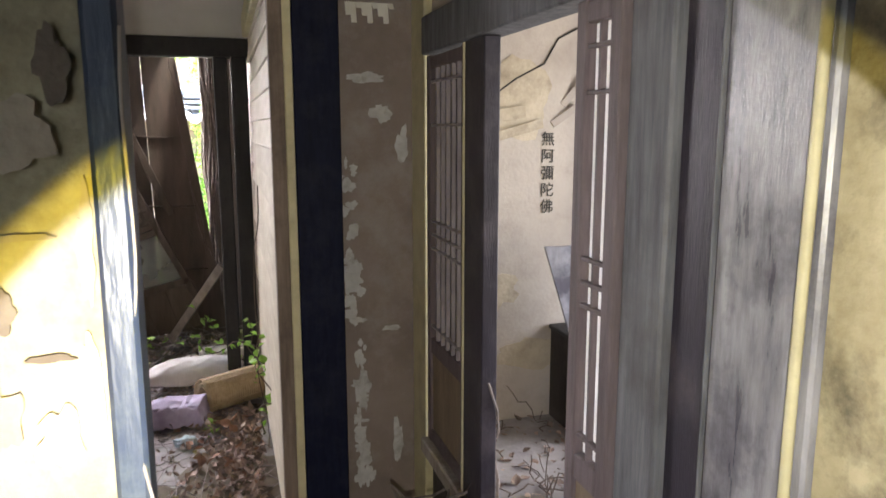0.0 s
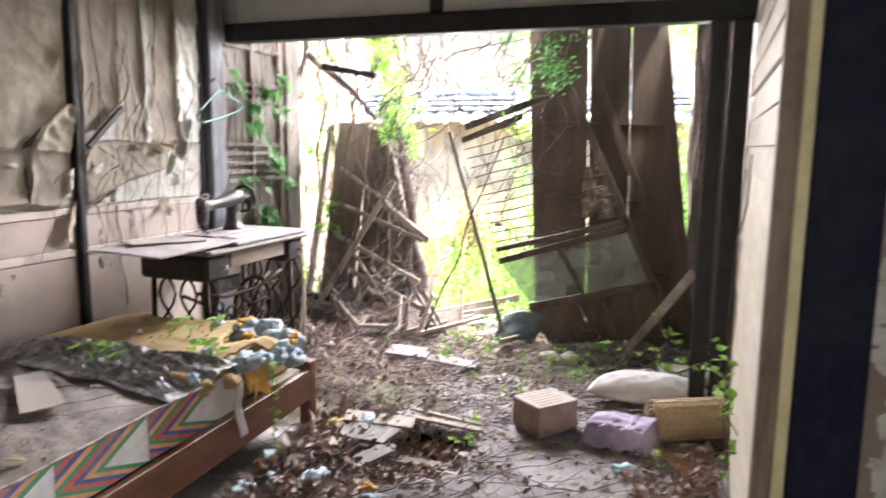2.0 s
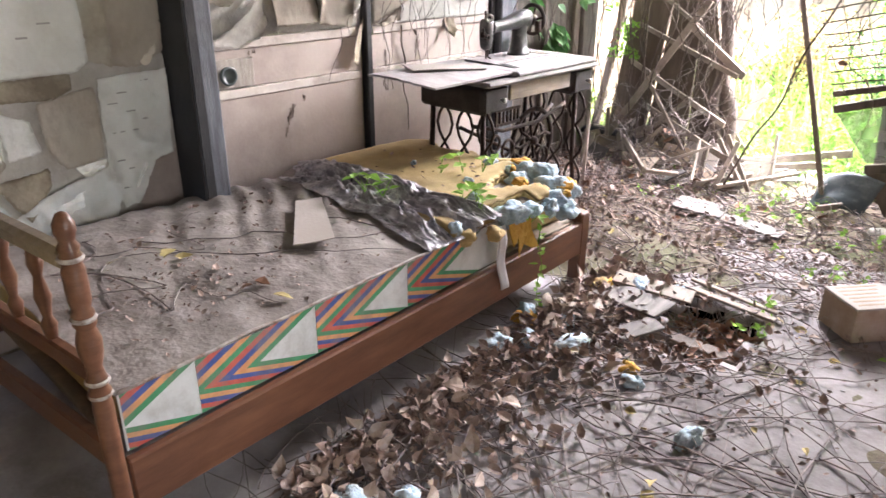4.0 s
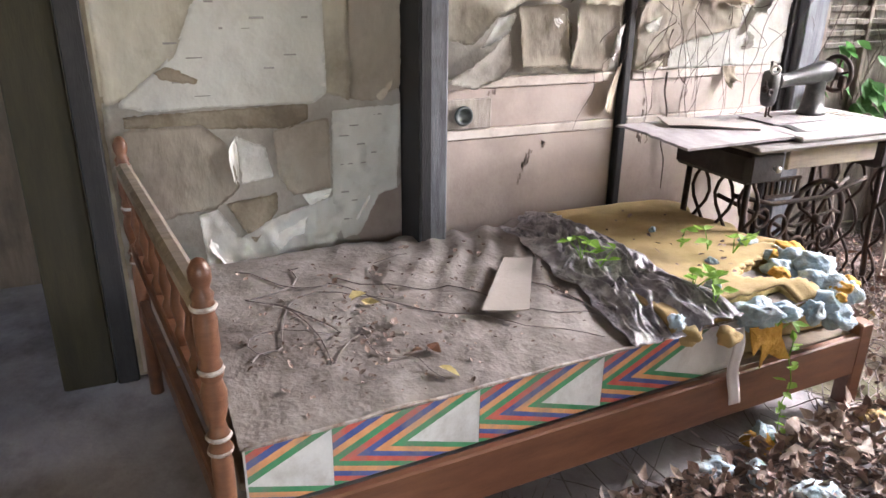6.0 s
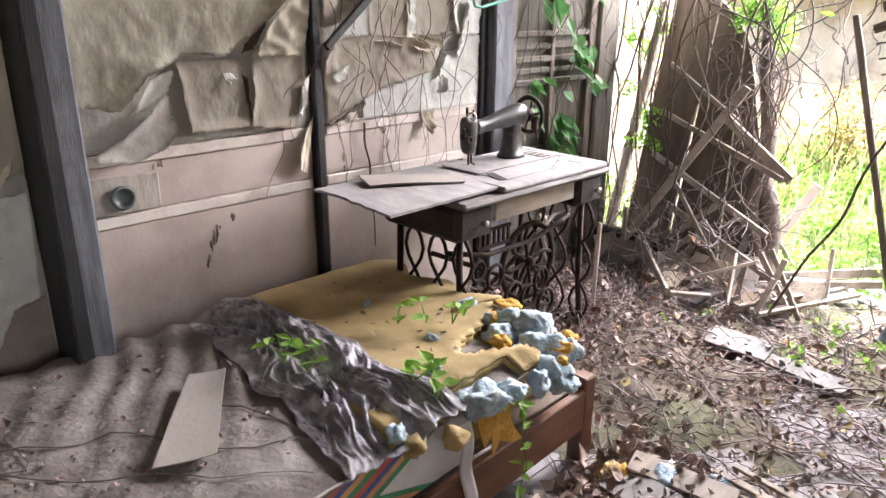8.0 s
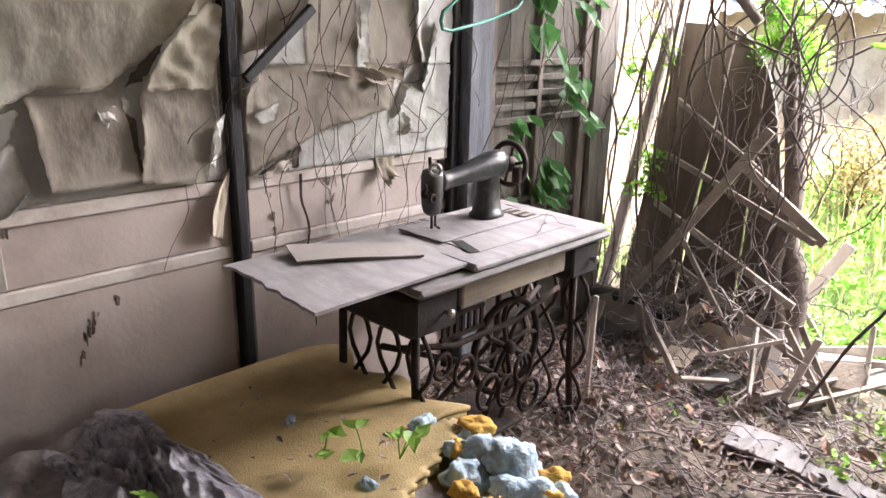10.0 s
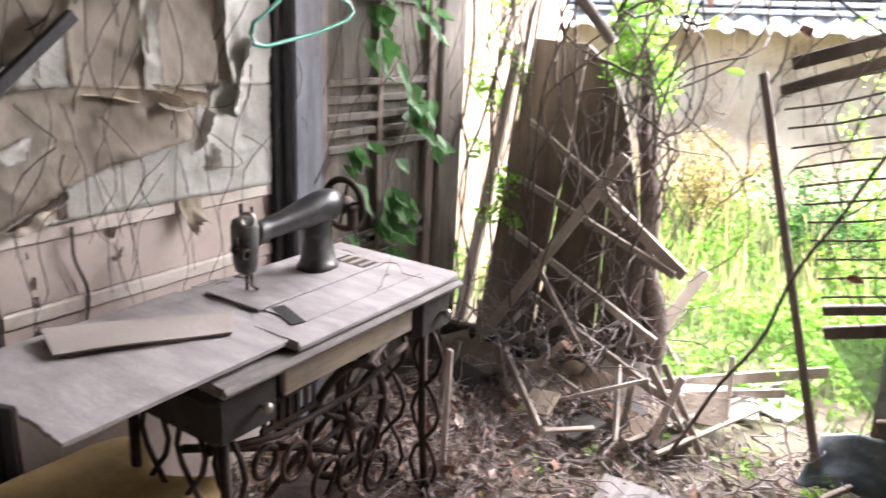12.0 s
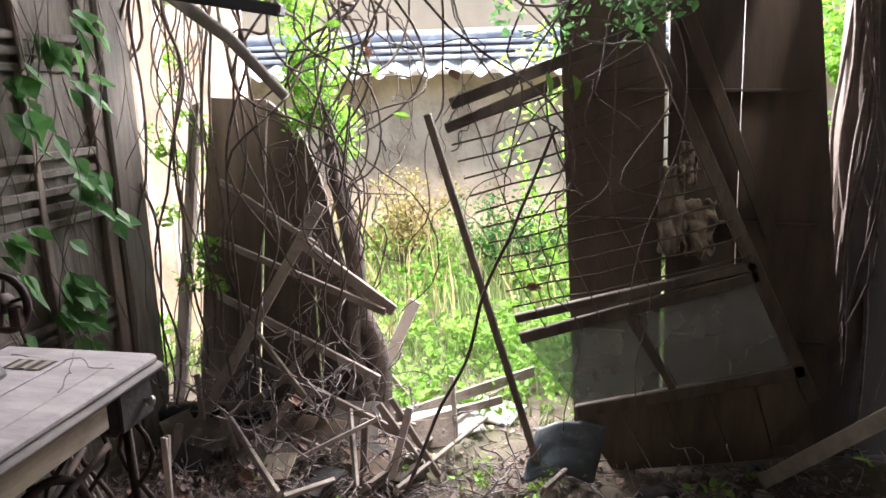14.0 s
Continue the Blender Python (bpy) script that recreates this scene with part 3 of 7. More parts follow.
# wall across: brown plaster, then the lettered plaster wall of the raised room
solid("wall_panel", box((RX + 0.24, 3.8, 0), (1.40, 3.9, 2.7)), M["plaster_brown"], "brown plaster panel with white patches", "wall", "structure")
solid("wall_lettered", box((1.46, 3.8, 0), (3.4, 3.9, 2.7)), M["plaster_cream"], "stained cream plaster wall with ink lettering", "wall", "structure")
# gap between these pieces is an added, unseen window for the side room fill
for lo, hi in (((3.3, 1.2, 0), (3.4, 2.1, 2.7)), ((3.3, 3.1, 0), (3.4, 3.8, 2.7)), ((3.3, 2.1, 0), (3.4, 3.1, 0.9)), ((3.3, 2.1, 2.1), (3.4, 3.1, 2.7))):
    solid("wall_raised_room_side", box(lo, hi), M["plaster_cream"], "cream plaster wall", "wall", "structure")
solid("floor_raised", box((1.45, 1.2, 0.26), (3.3, 3.8, 0.33)), M["floor"], "raised dusty floor of the side room", "floor", "structure")
solid("wall_raised_room_back", box((1.45, 1.1, 0), (3.4, 1.2, 2.7)), M["plaster_cream"], "cream plaster wall", "wall", "structure")
LX = 1.4
solid("post", box((LX - 0.03, 3.62, 0), (LX + 0.05, 3.795, 2.7), 0.004), M["trim_yellow"], "pale yellowed post at the corner", "post", "structure")
solid("beam", box((LX - 0.04, 2.28, 1.82), (LX + 0.05, 3.62, 1.95), 0.005), M["post_grey"], "grey lintel over the lattice doors", "beam", "structure")
solid("wall_over_lattice", box((LX, 1.6, 1.95), (LX + 0.04, 3.62, 2.7)), M["plaster_cream"], "plaster over the lintel", "wall", "structure")
solid("sill", box((LX - 0.05, 2.28, 0.33), (LX + 0.05, 3.62, 0.385), 0.005), M["grey_wood"], "dusty wooden sill of the lattice doors", "sill", "structure")
# solid black panel; its colour stands in for shade under the raised floor
solid("wall_under_sill", box((LX, 2.28, 0), (LX + 0.045, 3.62, 0.33)), M["soil_black"], "black panel painted as the shaded hollow under the raised floor", "wall", "structure")
solid("post", box((LX - 0.015, 2.14, 0), (LX + 0.06, 2.275, 2.7), 0.006), M["post_grey"], "grey painted timber post", "post", "structure")
solid("post", box((LX + 0.005, 2.02, 0), (LX + 0.05, 2.138, 2.7), 0.005), M["lattice_dark"], "dark varnished strip", "post", "structure")
solid("wall_varnished", box((LX - 0.005, 1.81, 0), (LX + 0.05, 2.018, 2.7), 0.005), M["varnish"], "scuffed varnished board wall", "wall", "structure")
solid("wall_corridor_east", box((LX + 0.01, -1.2, 0), (LX + 0.1, 1.808, 2.7)), M["mouldy"], "mould-stained plaster wall", "wall", "structure")
# thin wall with a painted frame at the entrance
solid("wall_entrance", box((-1.6, 1.56, 0), (0.59, 1.60, 2.7)), M["mouldy"], "peeling plaster wall at the entrance", "wall", "structure")
solid("post", box((0.592, 1.545, 0), (0.612, 1.585, 2.7), 0.003), M["blue_paint"], "blue-grey painted door frame", "post", "structure")
# unseen hall behind, with a window opening added for the fill light
for lo, hi in (((-3.4, -1.2, 0), (-1.3, -1.1, 2.7)), ((-0.4, -1.2, 0), (LX, -1.1, 2.7)), ((-1.3, -1.2, 0), (-0.4, -1.1, 1.0)), ((-1.3, -1.2, 2.3), (-0.4, -1.1, 2.7))):
    solid("wall_hall_back", box(lo, hi), M["plaster_cream"], "plain plaster wall of the hall", "wall", "structure")
# unseen ceiling, added whole so that no sun patch reaches the floor
solid("ceiling", box((-3.5, -1.2, 2.7), (3.4, 5.7, 2.76)), M["grey_wood"], "unseen board ceiling closed against the sun", "ceiling", "structure")

# ---- ground, litter and garden ----


def near_hole(x, y):
    return HOLE[0] - 0.05 < x < HOLE[1] + 0.05 and HOLE[2] - 0.05 < y < HOLE[3] + 0.06


def mound(x, y):
    """Height of the leaf litter drifted against the table and over the threshold."""
    a = math.exp(-((x + 1.75) / 0.75) ** 2 - ((y - 5.35) / 0.75) ** 2) * 0.16
    b = math.exp(-((y - 6.45) / 0.5) ** 2) * (0.07 + 0.05 * math.exp(-((x + 1.6) / 0.5) ** 2))
    c = math.exp(-((x - 0.62) / 0.3) ** 2 - ((y - 4.3) / 0.7) ** 2) * 0.035
    return a + b + c - 0.025 + 0.03 * fbm(x, y, 1.0, 3.0, 4)


def under(x, y):
    f = floor_height(x, y) if y < 5.95 else -0.06
    return max(f, mound(x, y)) if -2.2 < x < 0.9 and 4.2 < y < 7.4 else f


solid("litter_bed", surface(90, 90, lambda u, v: Vector((-2.2 + 3.04 * u, 4.0 + 3.6 * v, mound(-2.2 + 3.04 * u, 4.0 + 3.6 * v))), 0.0,
                             lambda u, v: not near_hole(-2.2 + 3.04 * u, 4.0 + 3.6 * v)), M["earth"],
      "rotted leaf mould drifted over the threshold", "leaf litter", "stuff", smooth=True)
solid("ground", surface(60, 60, lambda u, v: Vector((-300 + 600 * u, 5.9 + 600 * v ** 3, -0.06 + (0.05 * fbm(u * 300, v * 300, 0, 0.3, 3) if v < 0.3 else 0)))), M["earth"],
      "weedy garden ground", "ground", "structure", smooth=True)


def scatter(name, count, where, size, material, label, category="leaf litter", tilt=0.7, curl=0.35, seed=1, lift=0.012):
    rng = random.Random(seed)
    verts, faces = [], []
    while count > 0:
        x, y = where(rng)
        if in_hole(x, y):
            continue
        add_leaf(verts, faces, (x, y, under(x, y) + rng.uniform(0.003, lift)), rng.uniform(*size), rng, tilt, curl)
        count -= 1
    return raw(name, verts, faces, material, label, category, "stuff")


def along_bed(rng):
    y = rng.uniform(2.9, 4.9)
    return -0.88 - 0.06 * (y - 2.55) + abs(rng.gauss(0, 0.20)), y


def along_boards(rng):
    return 0.78 - abs(rng.gauss(0, 0.16)), rng.uniform(3.4, 5.0)


def far_end(rng):
    return rng.uniform(-2.1, 0.75), rng.triangular(4.7, 7.0, 5.7)


def by_table(rng):
    return -2.15 + abs(rng.gauss(0, 0.55)), rng.uniform(4.7, 6.3)


def anywhere(rng):
    return rng.uniform(-0.95, 0.8), rng.uniform(2.4, 5.6)


def round_hole(rng):
    return rng.gauss(-0.55, 0.22), rng.gauss(4.55, 0.22)


scatter("dead_leaves", 1900, along_bed, (0.02, 0.06), M["leaf_dry"], "crumpled brown dead leaves along the bed", seed=2, tilt=1.0, lift=0.05)
scatter("dead_leaves", 240, along_bed, (0.04, 0.075), M["leaf_pale"], "large pale curled leaves along the bed", seed=12, tilt=1.1, curl=0.6, lift=0.07)
scatter("dead_leaves", 120, far_end, (0.03, 0.06), M["leaf_pale"], "pale curled leaves at the threshold", seed=13, tilt=1.0, curl=0.6, lift=0.05)
scatter("dead_leaves", 1000, along_boards, (0.02, 0.06), M["leaf_dry"], "crumpled dead leaves against the boards", seed=3, tilt=1.0, lift=0.05)
scatter("dead_leaves", 70, along_boards, (0.04, 0.075), M["leaf_red"], "large russet dead leaves against the boards", seed=4, tilt=0.9, lift=0.05)
scatter("dead_leaves", 4200, far_end, (0.012, 0.038), M["leaf_dry"], "brown dead leaves at the garden threshold", seed=5, tilt=0.9, lift=0.03)
scatter("dead_leaves", 3600, by_table, (0.014, 0.042), M["leaf_dry"], "brown dead leaves heaped under the sewing table", seed=6, tilt=1.0, lift=0.05)
scatter("dead_leaves", 120, by_table, (0.04, 0.08), M["leaf_red"], "russet dead leaves under the sewing table", seed=7, tilt=1.0, lift=0.06)
scatter("dead_leaves", 700, anywhere, (0.008, 0.028), M["leaf_dry"], "small leaf crumbs on the floor", seed=8)
scatter("dead_leaves", 60, anywhere, (0.03, 0.06), M["leaf_tan"], "yellowed leaves on the floor", seed=9)
scatter("dead_leaves", 420, round_hole, (0.02, 0.05), M["leaf_dry"], "dead leaves round the broken floor", seed=10, tilt=1.0, lift=0.05)
scatter("dead_leaves", 90, far_end, (0.03, 0.06), M["leaf_tan"], "yellowed leaves at the threshold", seed=11)


def twigs(name, count, where, length, r, seed, label, lift=0.02, steps=5):
    rng = random.Random(seed)
    bm = bmesh.new()
    for _ in range(count):
        x, y = where(rng)
        a, l = rng.uniform(0, 6.283), rng.uniform(*length)
        bend = rng.uniform(-1.2, 1.2)
        pts = []
        for i in range(steps + 1):
            z = (-0.07 if in_hole(x, y) else under(x, y)) + r + rng.uniform(0, lift)
            pts.append((x, y, z))
            x, y = x + math.cos(a) * l / steps, y + math.sin(a) * l / steps
            a += bend / steps + rng.uniform(-0.15, 0.15)
        tube(pts, r * rng.uniform(0.7, 1.3), r * 0.4, 4, bm)
    return solid(name, bm, M["twig"], label, "twigs", "stuff")


twigs("dry_vines", 300, anywhere, (0.25, 0.9), 0.0024, 21, "thin dry vine stems trailing over the floor", steps=8)
twigs("dry_vines", 85, lambda g: (g.uniform(-0.6, 0.5), g.uniform(2.6, 4.4)), (0.6, 1.5), 0.0036, 22, "long dry vine stems on the floor", steps=10)
twigs("dry_vines", 120, along_bed, (0.15, 0.5), 0.003, 23, "dry stalks along the bed", 0.05)
twigs("dry_vines", 420, far_end, (0.12, 0.6), 0.0035, 24, "dry stalks at the garden threshold", 0.05)
twigs("dry_vines", 200, by_table, (0.12, 0.5), 0.003, 25, "dry stalks under the sewing table", 0.10)
twigs("dry_vines", 60, lambda g: (g.uniform(-0.85, -0.2), g.uniform(4.1, 4.9)), (0.15, 0.5), 0.0025, 26, "dry stalks round the broken floor", 0.05)


def blades(name, count, where, height, seed, material, label, z0=-0.06, width=0.008):
    rng = random.Random(seed)
    verts, faces = [], []
    for _ in range(count):
        x, y = where(rng)
        h, a = rng.uniform(*height), rng.uniform(0, 6.283)
        w = width * rng.uniform(0.6, 1.6)
        dx, dy = math.cos(a), math.sin(a)
        lean = h * rng.uniform(0.1, 0.6)
        k = len(verts)
        for t, ww in ((0, w), (0.55, w * 0.8), (1, 0)):
            cx, cy, cz = x + dx * lean * t * t, y + dy * lean * t * t, z0 + h * t
            verts.append((cx - dy * ww, cy + dx * ww, cz))
            verts.append((cx + dy * ww, cy - dx * ww, cz))
        faces += [(k, k + 1, k + 3, k + 2), (k + 2, k + 3, k + 5, k + 4)]
    return raw(name, verts, faces, material, label, "grass", "stuff")


garden = lambda g: (g.uniform(-5.5, 3.5), 7.0 + 4.0 * g.random() ** 0.8)
blades("grass", 24000, garden, (0.06, 0.28), 31, M["grass"], "lush green weeds in the garden", width=0.0045)
blades("grass", 1000, lambda g: (g.uniform(-5.5, 3.5), g.uniform(8.0, 11.1)), (0.3, 0.75), 32, M["straw"], "dry yellow grass in the garden", width=0.006)
blades("grass", 500, lambda g: (g.gauss(-0.9, 0.5), g.uniform(6.3, 7.2)), (0.05, 0.16), 33, M["grass"], "weeds at the threshold", width=0.008)


def foliage(name, spots, count, size, seed, material, label, kind="stuff", parent=None, tilt=1.0, category="leaves"):
    """Leaves crowded round the given balls (x, y, z, radius)."""
    rng = random.Random(seed)
    verts, faces = [], []
    for _ in range(count):
        x, y, z, r = rng.choice(spots)
        d = Vector((rng.gauss(0, 1), rng.gauss(0, 1), rng.gauss(0, 1))).normalized() * r * rng.random() ** 0.45
        add_leaf(verts, faces, Vector((x, y, z)) + d, rng.uniform(*size), rng, tilt, 0.3)
    if parent is not None:
        return raw_part(name, verts, faces, material, parent, label)
    return raw(name, verts, faces, material, label, category, kind)


rg = random.Random(40)
foliage("weeds", [(rg.uniform(-4.5, 2.5), rg.uniform(7.2, 10.9), rg.uniform(0.0, 0.25), rg.uniform(0.12, 0.3)) for _ in range(170)], 13000, (0.025, 0.07), 41, M["leaf_bright"],
        "broad-leaved weeds in the garden", category="weeds")
for i, (bx, by, bh, mt, lab) in enumerate(((-1.9, 9.6, 0.82, "gold_leaf", "golden-leaved shrub growing in the garden"), (-0.9, 9.3, 0.6, "leaf_green", "green leafy shrub growing in the garden"), (0.3, 9.8, 0.9, "leaf_green", "green leafy shrub growing in the garden"),
                                           (-3.4, 9.2, 0.7, "leaf_green", "green leafy shrub growing in the garden"))):
    sh = thing("shrub", lab, "shrub", (bx, by, -0.06), "garden shrubs")
    g2 = random.Random(50 + i)
    bm = bmesh.new()
    tips = []
    for _ in range(9):
        tip = Vector((bx + g2.gauss(0, 0.22), by + g2.gauss(0, 0.2), bh * g2.uniform(0.6, 1.05)))
        tube(wander((bx, by, -0.06), tip, 5, 0.12, g2), 0.012, 0.004, 5, bm)
        tips += [(*(Vector((bx, by, 0)).lerp(tip, q)), 0.13) for q in (0.5, 0.75, 1.0)]
    tagged(part("stem", bm, M["bark"], sh), "", "", "", "stuff")
    foliage("crown", tips, 1500, (0.02, 0.05), 60 + i, M[mt], "", parent=sh)

# garden wall with its little roof, and the house beyond it
gw = thing("garden_wall", "stained cream plaster garden wall with a tiled coping", "wall", (-1, 11.3, -0.1), kind="structure")
part("wall_body", box((-14, 11.2, -0.1), (12, 11.42, 1.66)), M["garden_wall"], gw)
bm = bmesh.new()
n = 1040
prof = lambda i: 0.04 * math.cos(i * 2 * math.pi / 10)
rows = [[bm.verts.new((-14 + 26 * i / n, y, z + prof(i) * (1.0 if k < 2 else 0.4))) for i in range(n + 1)] for k, (y, z) in enumerate(((10.72, 1.66), (10.74, 1.69), (11.3, 1.98)))]
for a, b in zip(rows, rows[1:]):
    for i in range(n):
        bm.faces.new((a[i], a[i + 1], b[i + 1], b[i]))
part("eave_sheet", bm, M["fibre"], gw, "white corrugated eave sheet", smooth=True)
for k in range(3):
    part("coping_course", box((-14, 10.84 + 0.13 * k, 1.80 + 0.075 * k), (12, 11.10 + 0.13 * k, 1.84 + 0.075 * k), 0.01), M["zinc"], gw, "grey-blue coping course")
part("ridge", tube([(-14, 11.34, 2.06), (12, 11.34, 2.06)], 0.06, 0.06, 10), M["zinc"], gw, "grey ridge roll", smooth=True)
hs = thing("neighbour_house", "plain cream rendered house behind the garden wall", "house", (0, 17, -0.1), kind="structure")
part("wall", box((-16, 16, -0.1), (14, 20, 5.2)), M["house_plaster"], hs)
bm = bmesh.new()
for q in ((-16.5, 15.4, 5.2, 14.5, 18, 6.6), (-16.5, 20.6, 5.2, 14.5, 18, 6.6)):
    x0, y0, z0, x1, y1, z1 = q
    vs = [bm.verts.new(p) for p in ((x0, y0, z0), (x1, y0, z0), (x1, y1, z1), (x0, y1, z1))]
    bm.faces.new(vs)
bmesh.ops.solidify(bm, geom=list(bm.faces), thickness=0.15)
part("roof", bm, M["zinc"], hs, "grey sheet roof")
for wx in (-9.0, 4.5):
    w = part("window", box((wx - 0.7, 15.9, 2.3), (wx + 0.7, 15.99, 3.5), 0.02), M["grey_wood"], hs, "wooden window frame")
    part("pane", box((wx - 0.6, 15.87, 2.4), (wx + 0.6, 15.896, 3.4)), M["socket"], w, "dark window pane")
solid("outbuilding_wall", box((-5.2, 7.6, -0.1), (-2.32, 7.7, 3.0)), M["garden_wall"], "pale boarded outbuilding wall", "wall", "structure")
for k in range(19):
    solid("trim", box((-5.2 + 0.15 * k, 7.575, -0.1), (-5.17 + 0.15 * k, 7.598, 3.0), 0.003), M["batten"], "narrow batten on the outbuilding wall", "trim", "structure")
# trees beyond the wall close the view upwards
for i, (tx, ty) in enumerate(((-7.5, 13.5), (3.2, 13.8), (6.5, 9.5))):
    g2 = random.Random(70 + i)
    tr = thing("tree", "leafy green tree behind the garden wall", "tree", (tx, ty, -0.1), "garden trees")
    bm = tube(wander((tx, ty, -0.1), (tx + 0.2, ty, 2.6), 6, 0.2, g2), 0.14, 0.08, 8)
    tips = []
    for _ in range(9):
        tip = Vector((tx + g2.gauss(0, 0.9), ty + g2.gauss(0, 0.8), g2.uniform(2.6, 4.6)))
        tube(wander((tx + 0.1, ty, 2.0), tip, 5, 0.3, g2), 0.05, 0.012, 5, bm)
        tips += [(*(Vector((tx, ty, 2.2)).lerp(tip, q)), 0.4) for q in (0.6, 0.85, 1.05)]
    part("trunk", bm, M["bark"], tr, smooth=True)
    foliage("crown", tips, 3200, (0.08, 0.16), 80 + i, M["leaf_green"], "", parent=tr)
# unseen eave added over the threshold, its lengths set to shade the boards
bm = bmesh.new()
for k in range(11):
    x0 = -2.5 + 0.42 * k
    box((x0, 5.62, 2.34 - 0.03 * (k % 3)), (x0 + 0.39, (6.36 if k < 4 else 6.9) + 0.08 * math.sin(k * 2.3), 2.365 - 0.03 * (k % 3)), 0.004, bm=bm)
solid("eave", bm, M["brown_panel"], "unseen boarded eave added to shade the threshold", "eave", "structure")

# ---- shutter beside the sewing table ----
sh = thing("shutter", "weathered panelled wooden shutter overgrown with vines", "shutter", (WX, 5.8, 0))
part("backing", box((WX - 0.018, 5.47, 0.05), (WX, 6.18, 2.3), 0.0), M["shutter_wood"], sh, "brown weathered boards")
for y in (5.472, 5.80, 6.12):
    part("stile", box((WX + 0.002, y, 0.05), (WX + 0.03, y + 0.06 if y != 5.80 else y + 0.03, 2.3), 0.004), M["post_brown"], sh)
for k, z in enumerate((0.14, 0.36, 0.66, 0.71, 0.76, 1.10, 1.155, 1.21, 1.27, 1.33, 1.62, 1.67, 1.72, 1.95)):
    part("rail", box((WX + 0.003, 5.535, z), (WX + 0.022 + 0.006 * (k % 2), 6.118, z + 0.028), 0.004), M["shutter_wood"], sh)

# ---- cream clapboards ----
wall_east = bpy.data.objects["wall_east"]
board_me = mesh_of("clapboard", box((-0.016, 0, 0), (0.0, 1.735, 0.118), 0.003), M["cream_board"])
for k in range(19):
    ob = new("clapboard", board_me)
    ob.parent = wall_east
    ob.matrix_local = pose(RX + 0.013, 3.762, 0.03 + 0.112 * k, 0.15 * math.sin(k * 1.9), 5.0, 0.15 * math.sin(k * 2.3))

# ---- torn wallpaper ----


def inside(p, poly):
    hit = False
    for (y0, z0), (y1, z1) in zip(poly, poly[1:] + poly[:1]):
        if (z0 > p[1]) != (z1 > p[1]) and p[0] < (y1 - y0) * (p[1] - z0) / (z1 - z0) + y0:
            hit = not hit
    return hit


def edge_point(p, poly):
    """Nearest place on the outline and its distance."""
    best = (9.0, p)
    for (y0, z0), (y1, z1) in zip(poly, poly[1:] + poly[:1]):
        dy, dz = y1 - y0, z1 - z0
        t = max(0.0, min(1.0, ((p[0] - y0) * dy + (p[1] - z0) * dz) / max(1e-9, dy * dy + dz * dz)))
        q = (y0 + dy * t, z0 + dz * t)
        d = math.hypot(q[0] - p[0], q[1] - p[1])
        if d < best[0]:
            best = (d, q)
    return best


def torn_sheet(outline, lift, material, label, seed, curl=0.02, crease=0.003, cell=0.012, reach=0.05, rag=0.006):
    """A loose piece of paper on the torn wall: ragged outline, buckled face, edges curling off the wall."""
    ys, zs = [p[0] for p in outline], [p[1] for p in outline]
    y0, z0 = min(ys), min(zs)
    ny, nz = int((max(ys) - y0) / cell) + 2, int((max(zs) - z0) / cell) + 2
    cells = [(i, j) for i in range(ny) for j in range(nz) if inside((y0 + (i + 0.5) * cell, z0 + (j + 0.5) * cell), outline)]
    filled = set(cells)
    bm = bmesh.new()
    verts = {}
    for i, j in cells:
        for k in ((i, j), (i + 1, j), (i + 1, j + 1), (i, j + 1)):
            if k in verts:
                continue
            p = (y0 + k[0] * cell, z0 + k[1] * cell)
            d, q = edge_point(p, outline)
            if not all(c in filled for c in ((k[0], k[1]), (k[0] - 1, k[1]), (k[0], k[1] - 1), (k[0] - 1, k[1] - 1))):
                p, d = (q[0] + rag * noise.noise((q[0] * 70, q[1] * 70, seed)), q[1] + rag * noise.noise((q[0] * 70, q[1] * 70, seed + 5))), 0.0
            loose = max(0.0, noise.noise((q[0] * 7, q[1] * 7, seed * 1.7)) + 0.35)
            out = lift + curl * loose * max(0.0, 1 - d / reach) ** 2
            fold = abs(noise.noise((p[0] * 9 + p[1] * 5, p[1] * 6 - p[0] * 4, seed + 3)))
            out += crease * (1.2 - 3.0 * min(0.4, fold)) + crease * 0.7 * noise.noise((p[0] * 30, p[1] * 30, seed))
            verts[k] = bm.verts.new((WX + max(lift * 0.6, out), p[0], p[1]))
        bm.faces.new([verts[k] for k in ((i, j), (i + 1, j), (i + 1, j + 1), (i, j + 1))])
    bmesh.ops.solidify(bm, geom=list(bm.faces), thickness=0.0009)
    return solid("paper_sheet", bm, material, label, "wallpaper", "structure", smooth=True)


def flap(y, z, along, down, width, length, radius, material, label, seed, twist=0.0):
    """A strip that has come loose: fixed on one edge, curling away from the wall."""
    rng = random.Random(seed)
    a, d = Vector((0, *along)).normalized(), Vector((0, *down)).normalized()
    out = Vector((1, 0, 0))
    ph = rng.uniform(0, 9)

    def f(u, v):
        r = radius * (1 + 0.3 * math.sin(u * 3 + ph))
        s = v * length * (0.84 + 0.12 * math.sin(u * 4 + ph) + 0.05 * math.sin(u * 23 + ph) + 0.03 * math.sin(u * 41))
        ang = s / r + twist * u
        p = Vector((WX + 0.014, y, z)) + a * (u - 0.5) * width * (1 - 0.45 * v) + d * r * math.sin(ang) + out * r * (1 - math.cos(ang))
        return p + out * 0.008 * noise.noise((u * 4, v * 4, ph))
    return solid("paper_flap", surface(18, 14, f, 0.001), material, label, "wallpaper", smooth=True, group="peeling wallpaper")


TAN, WHITE, YELLOW, BROWN, DARK = M["paper_tan"], M["paper_white"], M["paper"], M["paper_brown"], M["old_wall"]
